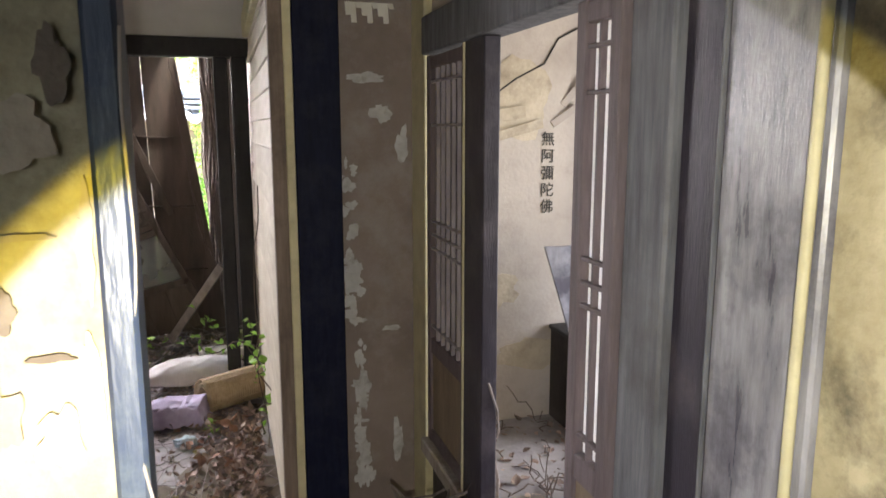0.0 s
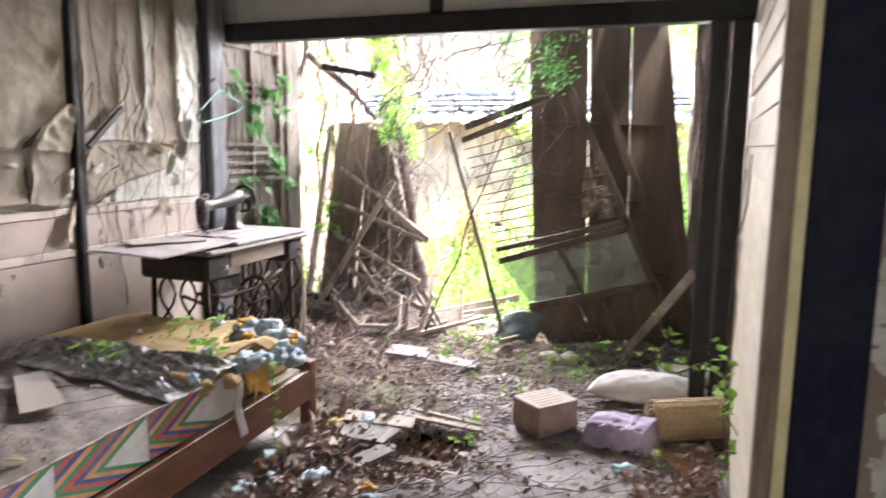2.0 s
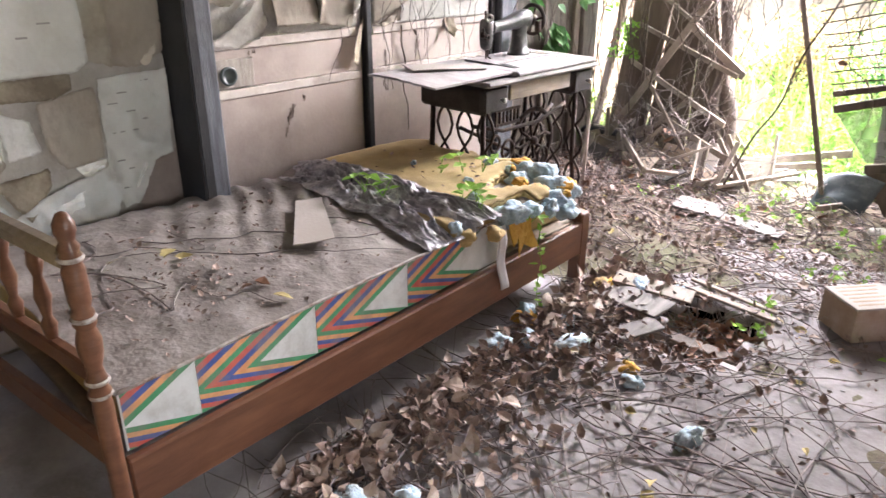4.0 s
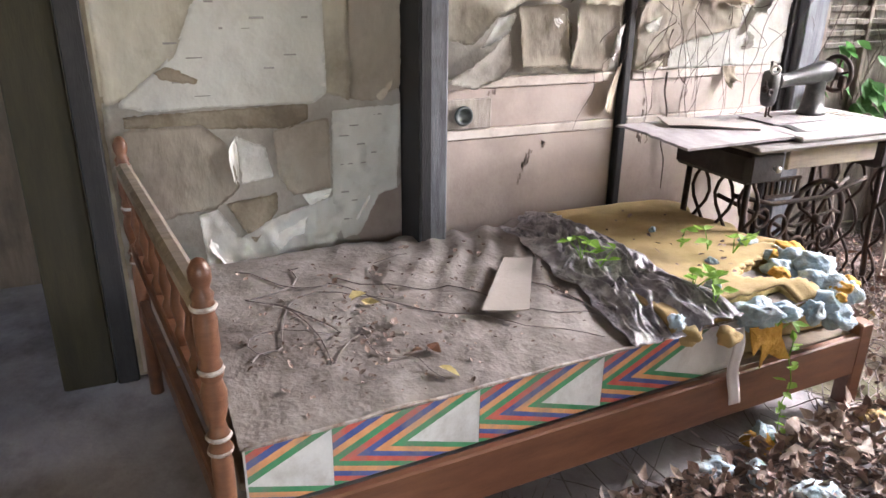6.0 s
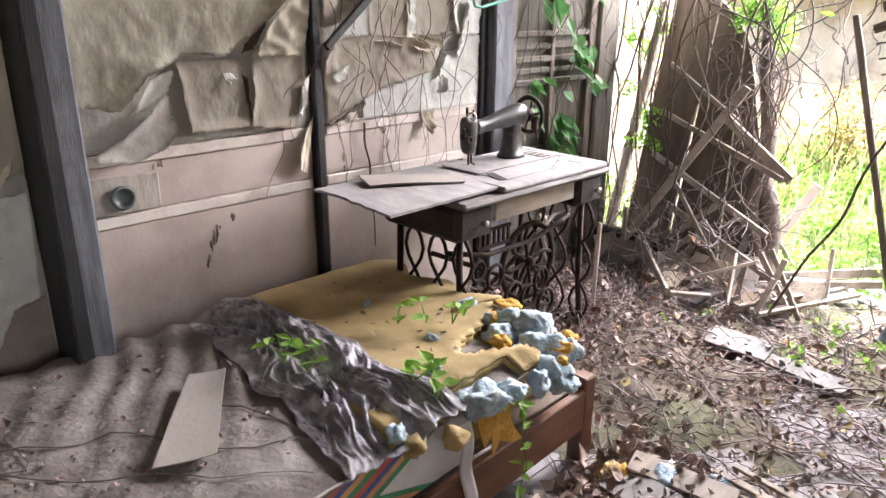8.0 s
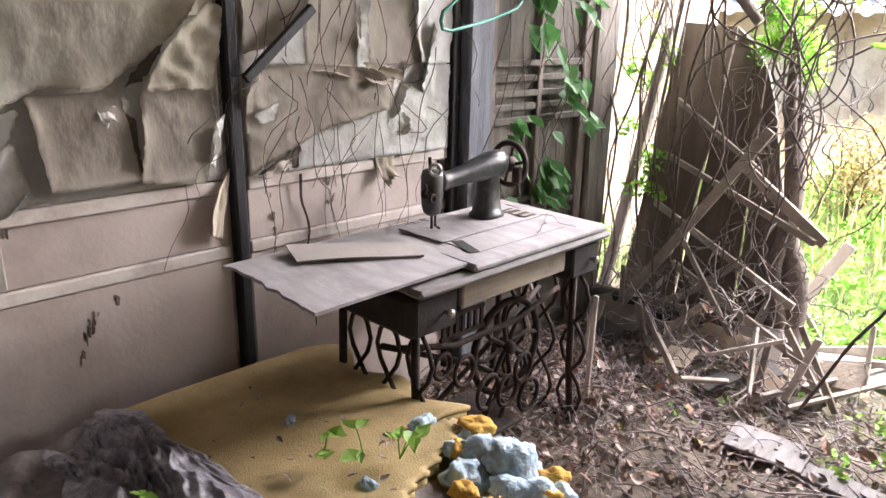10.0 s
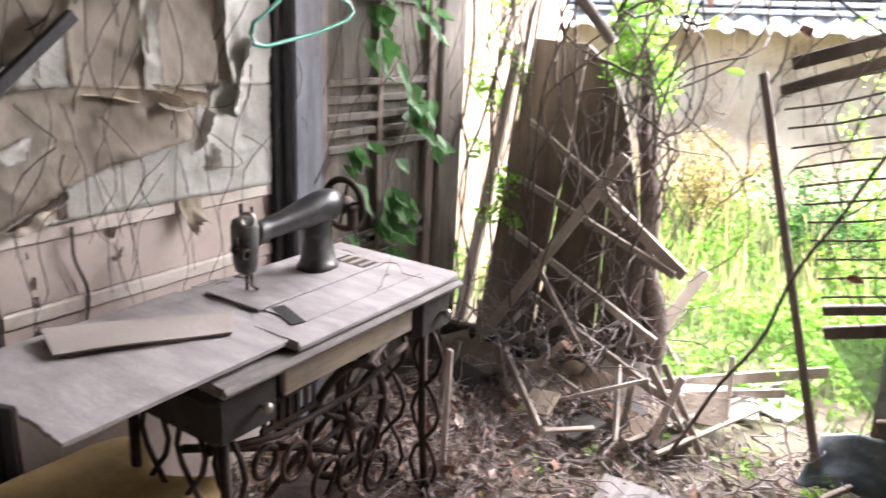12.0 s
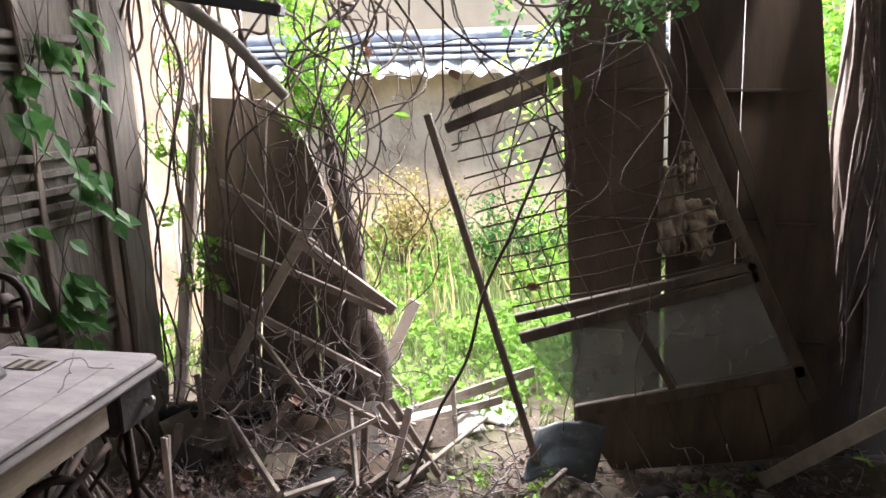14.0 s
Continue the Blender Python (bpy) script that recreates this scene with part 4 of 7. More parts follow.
# bay by the headboard: printed lining above, layers of torn paper below
torn_sheet([(2.36, 0.40), (2.36, 1.02), (3.385, 1.02), (3.385, 0.66), (3.22, 0.40)], 0.006, M["paper_grey"], "greyed lining paper over the boards", 1, 0.0, 0.002, 0.02)
torn_sheet([(2.37, 1.01), (2.37, 2.3), (2.72, 2.3), (2.69, 1.36), (2.60, 1.16), (2.45, 1.04)], 0.012, YELLOW, "yellowed paper peeling off the lining", 2, 0.012)
torn_sheet([(2.50, 0.985), (2.40, 1.01), (2.45, 1.05), (2.60, 1.17), (2.69, 1.37), (2.70, 2.3), (3.10, 2.3), (3.10, 1.02), (3.05, 0.985), (2.69, 0.99)], 0.016, M["lining"], "old printed sheet pasted as lining", 3, 0.010, 0.002)
torn_sheet([(3.10, 1.02), (3.11, 2.3), (3.19, 2.3), (3.185, 0.99)], 0.013, YELLOW, "yellowed strip of paper", 4, 0.006, 0.002)
torn_sheet([(3.185, 0.99), (3.19, 2.3), (3.385, 2.3), (3.38, 1.03), (3.28, 0.98)], 0.015, TAN, "pale tan wallpaper with a rolled corner", 5, 0.02)
torn_sheet([(2.53, 1.113), (2.575, 1.132), (2.665, 1.085), (2.655, 1.07), (2.55, 1.09)], 0.021, BROWN, "dark brown tear in the lining", 6, 0.004, 0.001, 0.008)
# brown strip paints the shadow below the lining's lower edge
torn_sheet([(2.42, 0.975), (3.03, 0.985), (3.035, 0.93), (2.95, 0.90), (2.66, 0.918), (2.42, 0.935)], 0.011, BROWN, "brown band painted as the shadow under the lining edge", 7, 0.004)
torn_sheet([(2.43, 0.935), (2.66, 0.935), (2.74, 0.86), (2.77, 0.70), (2.68, 0.63), (2.55, 0.62), (2.38, 0.56), (2.37, 0.90)], 0.013, TAN, "pale tan patch of wallpaper", 8, 0.012)
torn_sheet([(2.768, 0.885), (2.87, 0.84), (2.89, 0.73), (2.78, 0.712)], 0.013, M["lining"], "torn white paper layer", 9, 0.012, 0.003, 0.008)
torn_sheet([(2.90, 0.897), (3.105, 0.932), (3.10, 0.667), (2.96, 0.65), (2.908, 0.73)], 0.014, TAN, "pale tan patch of wallpaper", 10, 0.012)
torn_sheet([(3.115, 0.955), (3.375, 0.968), (3.365, 0.637), (3.285, 0.62), (3.21, 0.471), (3.14, 0.457), (3.105, 0.62)], 0.015, M["lining"], "crumpled white printed paper", 11, 0.016, 0.007, 0.009)
torn_sheet([(2.62, 0.617), (2.684, 0.632), (2.758, 0.513), (2.895, 0.582), (3.108, 0.635), (3.147, 0.549), (3.098, 0.44), (2.88, 0.42), (2.70, 0.38), (2.63, 0.42)], 0.016, M["lining"], "crumpled torn white lining paper", 12, 0.022, 0.008, 0.009)
torn_sheet([(2.714, 0.648), (2.90, 0.67), (2.897, 0.603), (2.805, 0.484), (2.763, 0.556)], 0.018, BROWN, "browned paper layer", 13, 0.012)
torn_sheet([(3.20, 0.52), (3.27, 0.62), (3.38, 0.64), (3.38, 0.40), (3.21, 0.40)], 0.013, M["board_pink"], "bared pinkish board", 14, 0.0, 0.001)
flap(2.772, 0.795, (0.05, 1), (-1, -0.1), 0.19, 0.05, 0.03, WHITE, "stiff white flap standing off the wall", 101)
flap(2.70, 0.47, (0.4, -1), (-1, -0.3), 0.16, 0.06, 0.04, WHITE, "peeling flap of white lining paper", 102)
flap(2.93, 0.53, (1, 0.4), (0.1, -1), 0.17, 0.08, 0.05, WHITE, "peeling flap of white lining paper", 103)
flap(3.24, 0.60, (0.6, 1), (-0.5, -0.6), 0.14, 0.06, 0.04, WHITE, "peeling flap of white lining paper", 104)
flap(3.05, 0.655, (1, 0.1), (0, -1), 0.12, 0.05, 0.04, WHITE, "peeling flap of white lining paper", 105)
flap(3.33, 1.05, (0.7, 0.7), (-0.3, -1), 0.12, 0.07, 0.04, TAN, "rolled corner of tan wallpaper", 106)
rp = random.Random(12)
bars = thing("printed_sheet", "rows of faded print on the old lining paper", "printed paper", (WX + 0.024, 2.8, 1.3))
bm = bmesh.new()
for r in range(24):
    z = 1.03 + 0.042 * r + rp.uniform(-0.006, 0.006)
    y = 2.56 + 0.14 * max(0, 1.2 - z) + rp.uniform(0, 0.1)
    while y < 3.06:
        w = rp.uniform(0.012, 0.07)
        if rp.random() < 0.30:
            box((WX + 0.0185, y, z), (WX + 0.0215, y + w, z + rp.uniform(0.003, 0.008)), bm=bm)
        y += w + rp.uniform(0.02, 0.14)
for r in range(12):
    z, y = 0.93 - 0.036 * r, 3.14
    while y < 3.34 - 0.012 * r:
        w = rp.uniform(0.01, 0.04)
        if rp.random() < 0.4:
            box((WX + 0.018, y, z), (WX + 0.0235, y + w, z + 0.004), bm=bm)
        y += w + rp.uniform(0.01, 0.06)
tagged(part("print", bm, M["print_grey"], bars), "", "", "", "stuff")
# middle bay
torn_sheet([(3.52, 1.045), (3.52, 1.5), (4.36, 1.5), (4.36, 1.045)], 0.004, M["paper_grey"], "greyed lining paper on the bare wall", 20, 0.0, 0.002, 0.02)
torn_sheet([(3.52, 1.20), (3.52, 2.3), (4.34, 2.3), (4.30, 1.555), (4.23, 1.46), (4.137, 1.385), (4.03, 1.32), (3.91, 1.33), (3.76, 1.275), (3.66, 1.17)], 0.026, YELLOW, "yellowed upper paper sagging off the wall", 21, 0.045, 0.004, reach=0.09)
torn_sheet([(3.553, 1.035), (3.66, 1.09), (3.822, 1.215), (3.84, 1.10), (3.79, 1.043), (3.685, 1.003)], 0.034, M["paper_grey"], "folded printed wedge of paper", 22, 0.03, 0.003)
torn_sheet([(3.69, 1.16), (3.768, 1.268), (3.84, 1.29), (3.81, 1.22), (3.72, 1.165)], 0.05, WHITE, "rolled back white of the paper", 23, 0.03, 0.006, 0.008)
torn_sheet([(3.863, 1.31), (4.031, 1.316), (4.086, 1.297), (4.10, 1.23), (4.118, 1.08), (3.893, 1.075), (3.88, 1.19)], 0.016, TAN, "tan patch of wallpaper with a dark torn edge", 24, 0.026)
torn_sheet([(4.138, 1.30), (4.15, 1.35), (4.32, 1.315), (4.34, 1.22), (4.30, 1.045), (4.115, 1.07)], 0.020, TAN, "tan patch of wallpaper with a dark torn edge", 25, 0.028)
torn_sheet([(4.15, 1.355), (4.232, 1.46), (4.33, 1.535), (4.365, 1.524), (4.325, 1.307), (4.14, 1.315)], 0.038, YELLOW, "crumpled curl of yellowed paper", 26, 0.04, 0.014, 0.009)
# dark pieces: bared wall, and shadow painted under the curling sheet
torn_sheet([(3.93, 1.30), (4.05, 1.31), (4.085, 1.25), (4.03, 1.21), (4.0, 1.265)], 0.012, DARK, "dark patch for bared wall and painted shadow in torn paper", 27, 0.0, 0.001)
torn_sheet([(4.087, 1.26), (4.122, 1.24), (4.13, 1.08), (4.11, 1.08), (4.105, 1.18)], 0.011, DARK, "dark patch for bared wall and painted shadow in torn paper", 28, 0.0, 0.001, 0.008)
torn_sheet([(4.10, 1.32), (4.16, 1.40), (4.22, 1.44), (4.16, 1.34)], 0.013, DARK, "dark patch for bared wall and painted shadow in torn paper", 29, 0.0, 0.001, 0.008)
torn_sheet([(3.787, 1.065), (3.835, 1.082), (3.80, 1.028)], 0.03, WHITE, "torn white corner of paper", 30, 0.02, 0.002, 0.007)
flap(4.047, 1.28, (1, -0.2), (0.0, -1), 0.05, 0.075, 0.05, WHITE, "narrow white flap of lining paper", 110)
flap(4.31, 1.19, (0.1, 1), (1, 0), 0.20, 0.05, 0.03, WHITE, "peeling flap of white lining paper", 111)
flap(4.355, 1.16, (0.3, 1), (-1, -0.2), 0.16, 0.06, 0.04, WHITE, "peeling flap of white lining paper", 112)
flap(4.36, 0.97, (0.2, 1), (-1, -0.3), 0.22, 0.07, 0.06, BROWN, "peeling flap of browned wallpaper", 113)
# bay over the sewing table
torn_sheet([(4.44, 1.045), (4.44, 1.6), (5.28, 1.6), (5.28, 1.045)], 0.004, M["paper_grey"], "greyed lining paper on the bare wall", 40, 0.0, 0.002, 0.02)
torn_sheet([(4.66, 1.36), (4.65, 1.525), (4.62, 2.3), (4.86, 2.3), (4.87, 1.35)], 0.010, TAN, "tan upper paper", 41, 0.012)
torn_sheet([(4.90, 1.35), (4.885, 2.3), (5.11, 2.3), (5.10, 1.58), (5.14, 1.36)], 0.011, TAN, "tan upper paper", 42, 0.014)
torn_sheet([(5.12, 1.36), (5.10, 1.58), (5.08, 2.3), (5.27, 2.3), (5.27, 1.355)], 0.020, WHITE, "buckled white lining paper", 43, 0.03, 0.010)
torn_sheet([(4.852, 1.35), (4.845, 2.3), (4.895, 2.3), (4.905, 1.36)], 0.017, WHITE, "white ragged strip of paper", 44, 0.02, 0.006, 0.008)
torn_sheet([(4.44, 1.40), (4.44, 2.3), (4.66, 2.3), (4.66, 1.55), (4.56, 1.43)], 0.018, TAN, "tan upper paper hanging loose", 45, 0.03)
torn_sheet([(4.65, 1.525), (4.665, 1.366), (4.52, 1.366)], 0.012, WHITE, "bared white triangle of lining", 46, 0.006, 0.002, 0.009)
torn_sheet([(4.60, 1.135), (4.98, 1.215), (5.01, 1.31), (5.10, 1.36), (5.275, 1.352), (5.28, 1.045), (4.98, 1.045), (4.60, 1.045), (4.45, 1.045)], 0.014, WHITE, "grey-white lining paper", 47, 0.012, 0.004)
torn_sheet([(4.43, 1.29), (4.476, 1.357), (4.607, 1.37), (4.875, 1.352), (5.01, 1.30), (4.98, 1.213), (4.74, 1.17), (4.606, 1.128), (4.50, 1.08), (4.44, 1.05)], 0.024, TAN, "large tan sheet of wallpaper peeling forward", 48, 0.045, 0.005, 0.010, 0.06)
torn_sheet([(4.456, 1.228), (4.546, 1.27), (4.522, 1.205), (4.478, 1.197)], 0.0335, WHITE, "torn white spot", 49, 0.010, 0.002, 0.007)
torn_sheet([(4.46, 1.045), (4.62, 1.125), (4.61, 1.05)], 0.022, DARK, "dark patch under the loosened sheet", 50, 0.0, 0.001, 0.009)
torn_sheet([(4.84, 1.37), (5.01, 1.34), (5.02, 1.30), (4.88, 1.335)], 0.034, BROWN, "browned ragged edge of the sheet", 51, 0.03, 0.010, 0.008)
flap(4.75, 1.362, (1, -0.03), (0.05, -1), 0.22, 0.06, 0.03, BROWN, "peeling flap of browned wallpaper", 120)
flap(4.94, 1.352, (1, -0.1), (-0.1, -1), 0.16, 0.10, 0.045, TAN, "peeling flap of tan wallpaper", 121)
flap(5.00, 1.24, (0.2, 1), (1, -0.1), 0.16, 0.06, 0.035, WHITE, "peeling flap of white lining paper", 122)
flap(5.03, 1.16, (0.4, 1), (1, -0.4), 0.10, 0.06, 0.03, WHITE, "peeling flap of white lining paper", 123)
flap(4.97, 1.045, (1, 0), (0, -1), 0.08, 0.13, 0.09, BROWN, "ragged brown tuft of torn paper", 124)
flap(5.20, 1.40, (0.2, 1), (-1, -0.3), 0.30, 0.09, 0.06, WHITE, "peeling flap of white lining paper", 125)
flap(4.52, 1.09, (1, 0.5), (0.3, -1), 0.18, 0.06, 0.05, TAN, "peeling flap of tan wallpaper", 126)
solid("brace", beam((WX + 0.062, 4.42, 1.33), (WX + 0.062, 4.655, 1.53), 0.03, 0.02, (1, 0, 0), 0.004), M["black_wood"], "dark slanting brace on the wall", "brace", "structure")
# runs of damp on the dado
gd = random.Random(66)
for y0, z0, y1, z1, n_d in ((4.03, 0.77, 3.94, 0.68, 9), (3.955, 0.73, 3.91, 0.60, 9), (4.735, 1.0, 4.72, 0.89, 6), (4.81, 1.02, 4.75, 0.92, 6), (3.74, 0.975, 3.80, 0.99, 5), (4.525, 1.0, 4.515, 0.66, 12)):
    for k in range(n_d):
        t = gd.random()
        y, z, w, h = y0 + (y1 - y0) * t + gd.gauss(0, 0.006), z0 + (z1 - z0) * t, gd.uniform(0.004, 0.014), gd.uniform(0.012, 0.04)
        torn_sheet([(y - w / 2, z - h / 3), (y - w / 5, z + h / 2), (y + w / 2, z + h / 4), (y + w / 4, z - h / 2)], 0.0012 + 0.0001 * k, M["stain"], "dark run of damp on the boards", k, 0.0, 0.0001, 0.004, 0.05, 0.003)

# plate with a round hole, nailed to the boards
so = thing("socket_plate", "grey wooden plate with a round dark fitting", "wall fitting", (WX, 3.66, 0.90))
part("plate", box((WX + 0.001, 3.52, 0.845), (WX + 0.014, 3.77, 0.965), 0.004), M["grey_wood"], so)
part("fitting", lathe([(0.038, 0), (0.04, 0.012), (0.030, 0.016), (0.028, 0.004), (0.005, 0.003)], 20, Matrix.Translation((WX + 0.013, 3.645, 0.90)) @ pose(0, 0, 0, 0, 90, 0)), M["socket"], so, "round dark fitting", smooth=True)

# thin climbers on the wall, shutter and corner post
rng = random.Random(200)
cl = thing("climber", "thin bare vine stems hanging over the torn wall", "vine", (WX + 0.03, 4.9, 0.8))
for i in range(26):
    y, z = rng.uniform(4.48, 5.45), rng.uniform(1.2, 2.2)
    part("stem", tube(wander((WX + 0.035, y, z), (WX + rng.uniform(0.02, 0.06), y + rng.uniform(-0.35, 0.2), rng.uniform(0.72, 1.05)), 10, 0.12, rng), 0.0019, 0.0009, 4), M["bark"], cl)
part("stem", tube(wander((WX + 0.02, 4.62, 1.03), (WX + 0.02, 4.66, 0.5), 8, 0.03, rng), 0.005, 0.002, 5), M["bark"], cl)
cs = thing("climber", "green vine climbing over the shutter", "vine", (WX + 0.05, 5.9, 0.3))
for i in range(18):
    y = rng.uniform(5.36, 6.34)
    part("stem", tube(wander((WX + 0.06, y, 2.4), (WX + rng.uniform(0.04, 0.10), y + rng.uniform(-0.12, 0.15), rng.uniform(0.1, 1.1)), 12, 0.16, rng), 0.0028, 0.0012, 4), M["bark"], cs)
verts, faces = [], []
for y, z, n_l in ((5.72, 1.50, 5), (5.80, 1.42, 4), (5.95, 1.30, 6), (5.97, 1.20, 6), (5.60, 1.12, 5), (5.63, 1.02, 4), (5.85, 0.95, 6), (5.78, 0.84, 7), (5.9, 0.85, 5), (5.86, 0.72, 5), (5.7, 1.62, 5), (5.98, 1.58, 6),
                  (5.88, 1.70, 8), (5.45, 0.90, 3), (6.1, 1.1, 4), (5.55, 1.75, 5), (6.05, 1.8, 8)):
    for _ in range(n_l):
        add_leaf(verts, faces, (WX + rng.uniform(0.05, 0.11), y + rng.gauss(0, 0.035), z + rng.gauss(0, 0.035)), rng.uniform(0.075, 0.12), rng, 0.5, 0.2, rng.uniform(-0.7, 0.7), rng.uniform(0.5, 1.3))
raw_part("leaves", verts, faces, M["leaf_green"], cs)

# ---- the bed ----


def front(y):
    return -0.955 - 0.055 * (y - 2.55)


bed = thing("bed", "old red-brown varnished wooden bed with turned posts", "bed", (-1.53, 3.6, 0))
part("side_rail", beam((front(2.56) + 0.012, 2.56, 0.225), (front(4.62) + 0.012, 4.62, 0.225), 0.03, 0.15, bevel=0.005), M["bed_wood"], bed)
part("side_rail", beam((-2.12, 2.56, 0.225), (-2.12, 4.62, 0.225), 0.03, 0.15, bevel=0.005), M["bed_wood"], bed)
part("foot_rail", beam((front(4.63), 4.63, 0.23), (-2.10, 4.63, 0.23), 0.03, 0.15, bevel=0.005), M["bed_wood"], bed)
part("base_board", box((-2.10, 2.57, 0.27), (front(4.6) - 0.01, 4.61, 0.295), 0.003), M["brown_low"], bed)
for x, y in ((front(4.63) + 0.0, 4.635), (-2.11, 4.635)):
    part("leg", box((x - 0.03, y - 0.03, 0.0), (x + 0.03, y + 0.03, 0.34), 0.006), M["bed_wood"], bed)
HEAD_REAR = 2.40
TURN_PROFILE = [(0.034, 0.34), (0.036, 0.50), (0.030, 0.52), (0.040, 0.535), (0.030, 0.55), (0.040, 0.565), (0.030, 0.58), (0.026, 0.60), (0.040, 0.64), (0.042, 0.67), (0.030, 0.70),
                (0.039, 0.712), (0.031, 0.724), (0.038, 0.736), (0.030, 0.75), (0.037, 0.77), (0.037, 0.84), (0.031, 0.852), (0.040, 0.866), (0.031, 0.88), (0.036, 0.892), (0.024, 0.905), (0.034, 0.925), (0.034, 0.945), (0.018, 0.965), (0.004, 0.97)]
for x, y in ((-0.925, 2.53), (-2.08, HEAD_REAR)):
    p = part("head_post", lathe([(0.64 * r, z * 0.965) for r, z in [(0.036, 0.0)] + TURN_PROFILE], 18, Matrix.Translation((x, y, 0))), M["bed_wood"], bed, smooth=True)
    for z in (0.51, 0.545, 0.699, 0.836):
        part("turned_ring", ring((x, y, z), (0, 0, 1), 0.0215, 0.006, 18, 6), M["white_paint"], p, "chipped pale turned ring", smooth=True)
part("top_rail", beam((-0.94, 2.53, 0.83), (-2.06, HEAD_REAR, 0.83), 0.045, 0.05, bevel=0.012), M["table_wood"], bed, "worn dusty top rail")
part("middle_rail", beam((-0.94, 2.53, 0.56), (-2.06, HEAD_REAR, 0.56), 0.03, 0.05, bevel=0.006), M["bed_wood"], bed)
part("lower_rail", beam((-0.94, 2.53, 0.34), (-2.06, HEAD_REAR, 0.34), 0.03, 0.07, bevel=0.006), M["bed_wood"], bed)
for k in range(6):
    x = -1.11 - 0.165 * k
    y = 2.53 + (HEAD_REAR - 2.53) * (k + 1) / 7
    part("spindle", lathe([(0.012, 0.58), (0.018, 0.62), (0.010, 0.64), (0.019, 0.69), (0.010, 0.74), (0.018, 0.77), (0.012, 0.81)], 10, Matrix.Translation((x, y, 0))), M["bed_wood"], bed, smooth=True)

mat_th = thing("mattress", "dust-covered old mattress with a chevron-printed side", "mattress", (-1.53, 3.5, 0.296))


def mattress_top(x, y):
    ripple = 0.010 * math.sin((y * 1.0 + x * 0.55) * 52 + 2.0 * fbm(x, y, 1, 3, 2)) * max(0, min(1, (y - 2.9) * 1.2)) * max(0, min(1, (-x - 1.1) * 1.6))
    return 0.462 + 0.02 * math.sin((x + 2.1) / 1.15 * math.pi) + ripple + 0.010 * fbm(x, y, 5, 5, 4)


def mattress_point(u, v):
    y = 2.57 + 1.78 * v
    x = -2.09 + (front(y) - 0.008 + 2.09) * u
    return Vector((x + (0.012 * fbm(y, 3, 0, 9, 3) if u == 0 else 0), y, mattress_top(x, y)))


part("cover", surface(110, 150, mattress_point), M["dust_sheet"], mat_th, "dusty wrinkled mattress cover", smooth=True)
bm = box((-2.07, 2.60, 0.297), (front(4.3) - 0.03, 4.3, 0.43), 0.02)
part("core", bm, M["ochre"], mat_th, "foam core")


def clip(poly, lo, hi):
    for sign, lim in ((1, lo), (-1, hi)):
        out = []
        for p, q in zip(poly, poly[1:] + poly[:1]):
            a, b = sign * (p[0] - lim), sign * (q[0] - lim)
            if a >= 0:
                out.append(p)
            if a * b < 0:
                t = a / (a - b)
                out.append((p[0] + (q[0] - p[0]) * t, p[1] + (q[1] - p[1]) * t))
        poly = out
        if len(poly) < 3:
            return []
    return poly


def side_point(y, v, lift):
    """The printed side: v 0 at the rail, 1 at the top seam."""
    return Vector((front(y) - 0.016 + lift, y, 0.302 + 0.158 * v))


part("side", surface(60, 1, lambda u, v: side_point(2.575 + 1.5 * u, v, 0), 0.004), M["chev_white"], mat_th, "printed cotton side")
PERIOD, SLOPE = 0.386, 0.20
STRIPES = ("chev_green", "chev_orange", "chev_blue", "chev_red", "chev_green", "chev_orange", "chev_blue", "chev_red", "chev_green")
for k in range(-1, 4):
    edge = 3.16 + PERIOD * (k - 1)          # upright edge of the white triangle
    for s, colour in enumerate(STRIPES):
        w, tip = 0.043, edge - SLOPE
        a0, a1 = tip - w * (s + 1), tip - w * s
        for poly in ([(a0 + SLOPE, 0.0), (a1 + SLOPE, 0.0), (a1, 0.42), (a0, 0.42)], [(a0, 0.42), (a1, 0.42), (a1 + SLOPE, 1.0), (a0 + SLOPE, 1.0)]):
            poly = clip(poly, max(2.58, edge - PERIOD + 0.001), min(edge, 4.06))
            if len(poly) >= 3:
                bm = bmesh.new()
                f = bm.faces.new([bm.verts.new(side_point(p[0], p[1], 0.005)) for p in poly])
                ex = bmesh.ops.extrude_face_region(bm, geom=[f])
                bmesh.ops.translate(bm, verts=[v for v in ex["geom"] if isinstance(v, bmesh.types.BMVert)], vec=(0.0012, 0, 0))
                part("printed_stripe", bm, M[colour], mat_th, colour.split("_")[1] + " chevron print")
part("seam", tube([(front(y) - 0.012, y, mattress_top(front(y) - 0.015, y) + 0.001) for y in [2.58 + 0.05 * i for i in range(30)]], 0.005, 0.005, 6), M["white_paint"], mat_th, "pale piped seam", smooth=True)


# ochre carpet pad over the foot of the bed
def pad_point(u, v):
    y = 3.78 + 0.10 * (1 - u) + (0.86 - 0.1 * (1 - u)) * v
    x = -2.09 + (front(y) - 0.01 + 2.09) * u
    edge = max(0, v - 0.9) * 10
    lump = -0.03 * max(0, u - 0.93) / 0.07 + 0.012 * max(0, u - 0.8) / 0.2 * fbm(u * 3, v * 8, 0, 2, 3)
    if u > 0.9:
        x += 0.012 * fbm(v * 9, u, 0, 2, 3)
    return Vector((x, y + 0.03 * edge * math.sin(u * 23), 0.498 + 0.008 * fbm(x, y, 8, 4, 3) + 0.012 * math.sin(x * 4) - 0.02 * edge + lump))


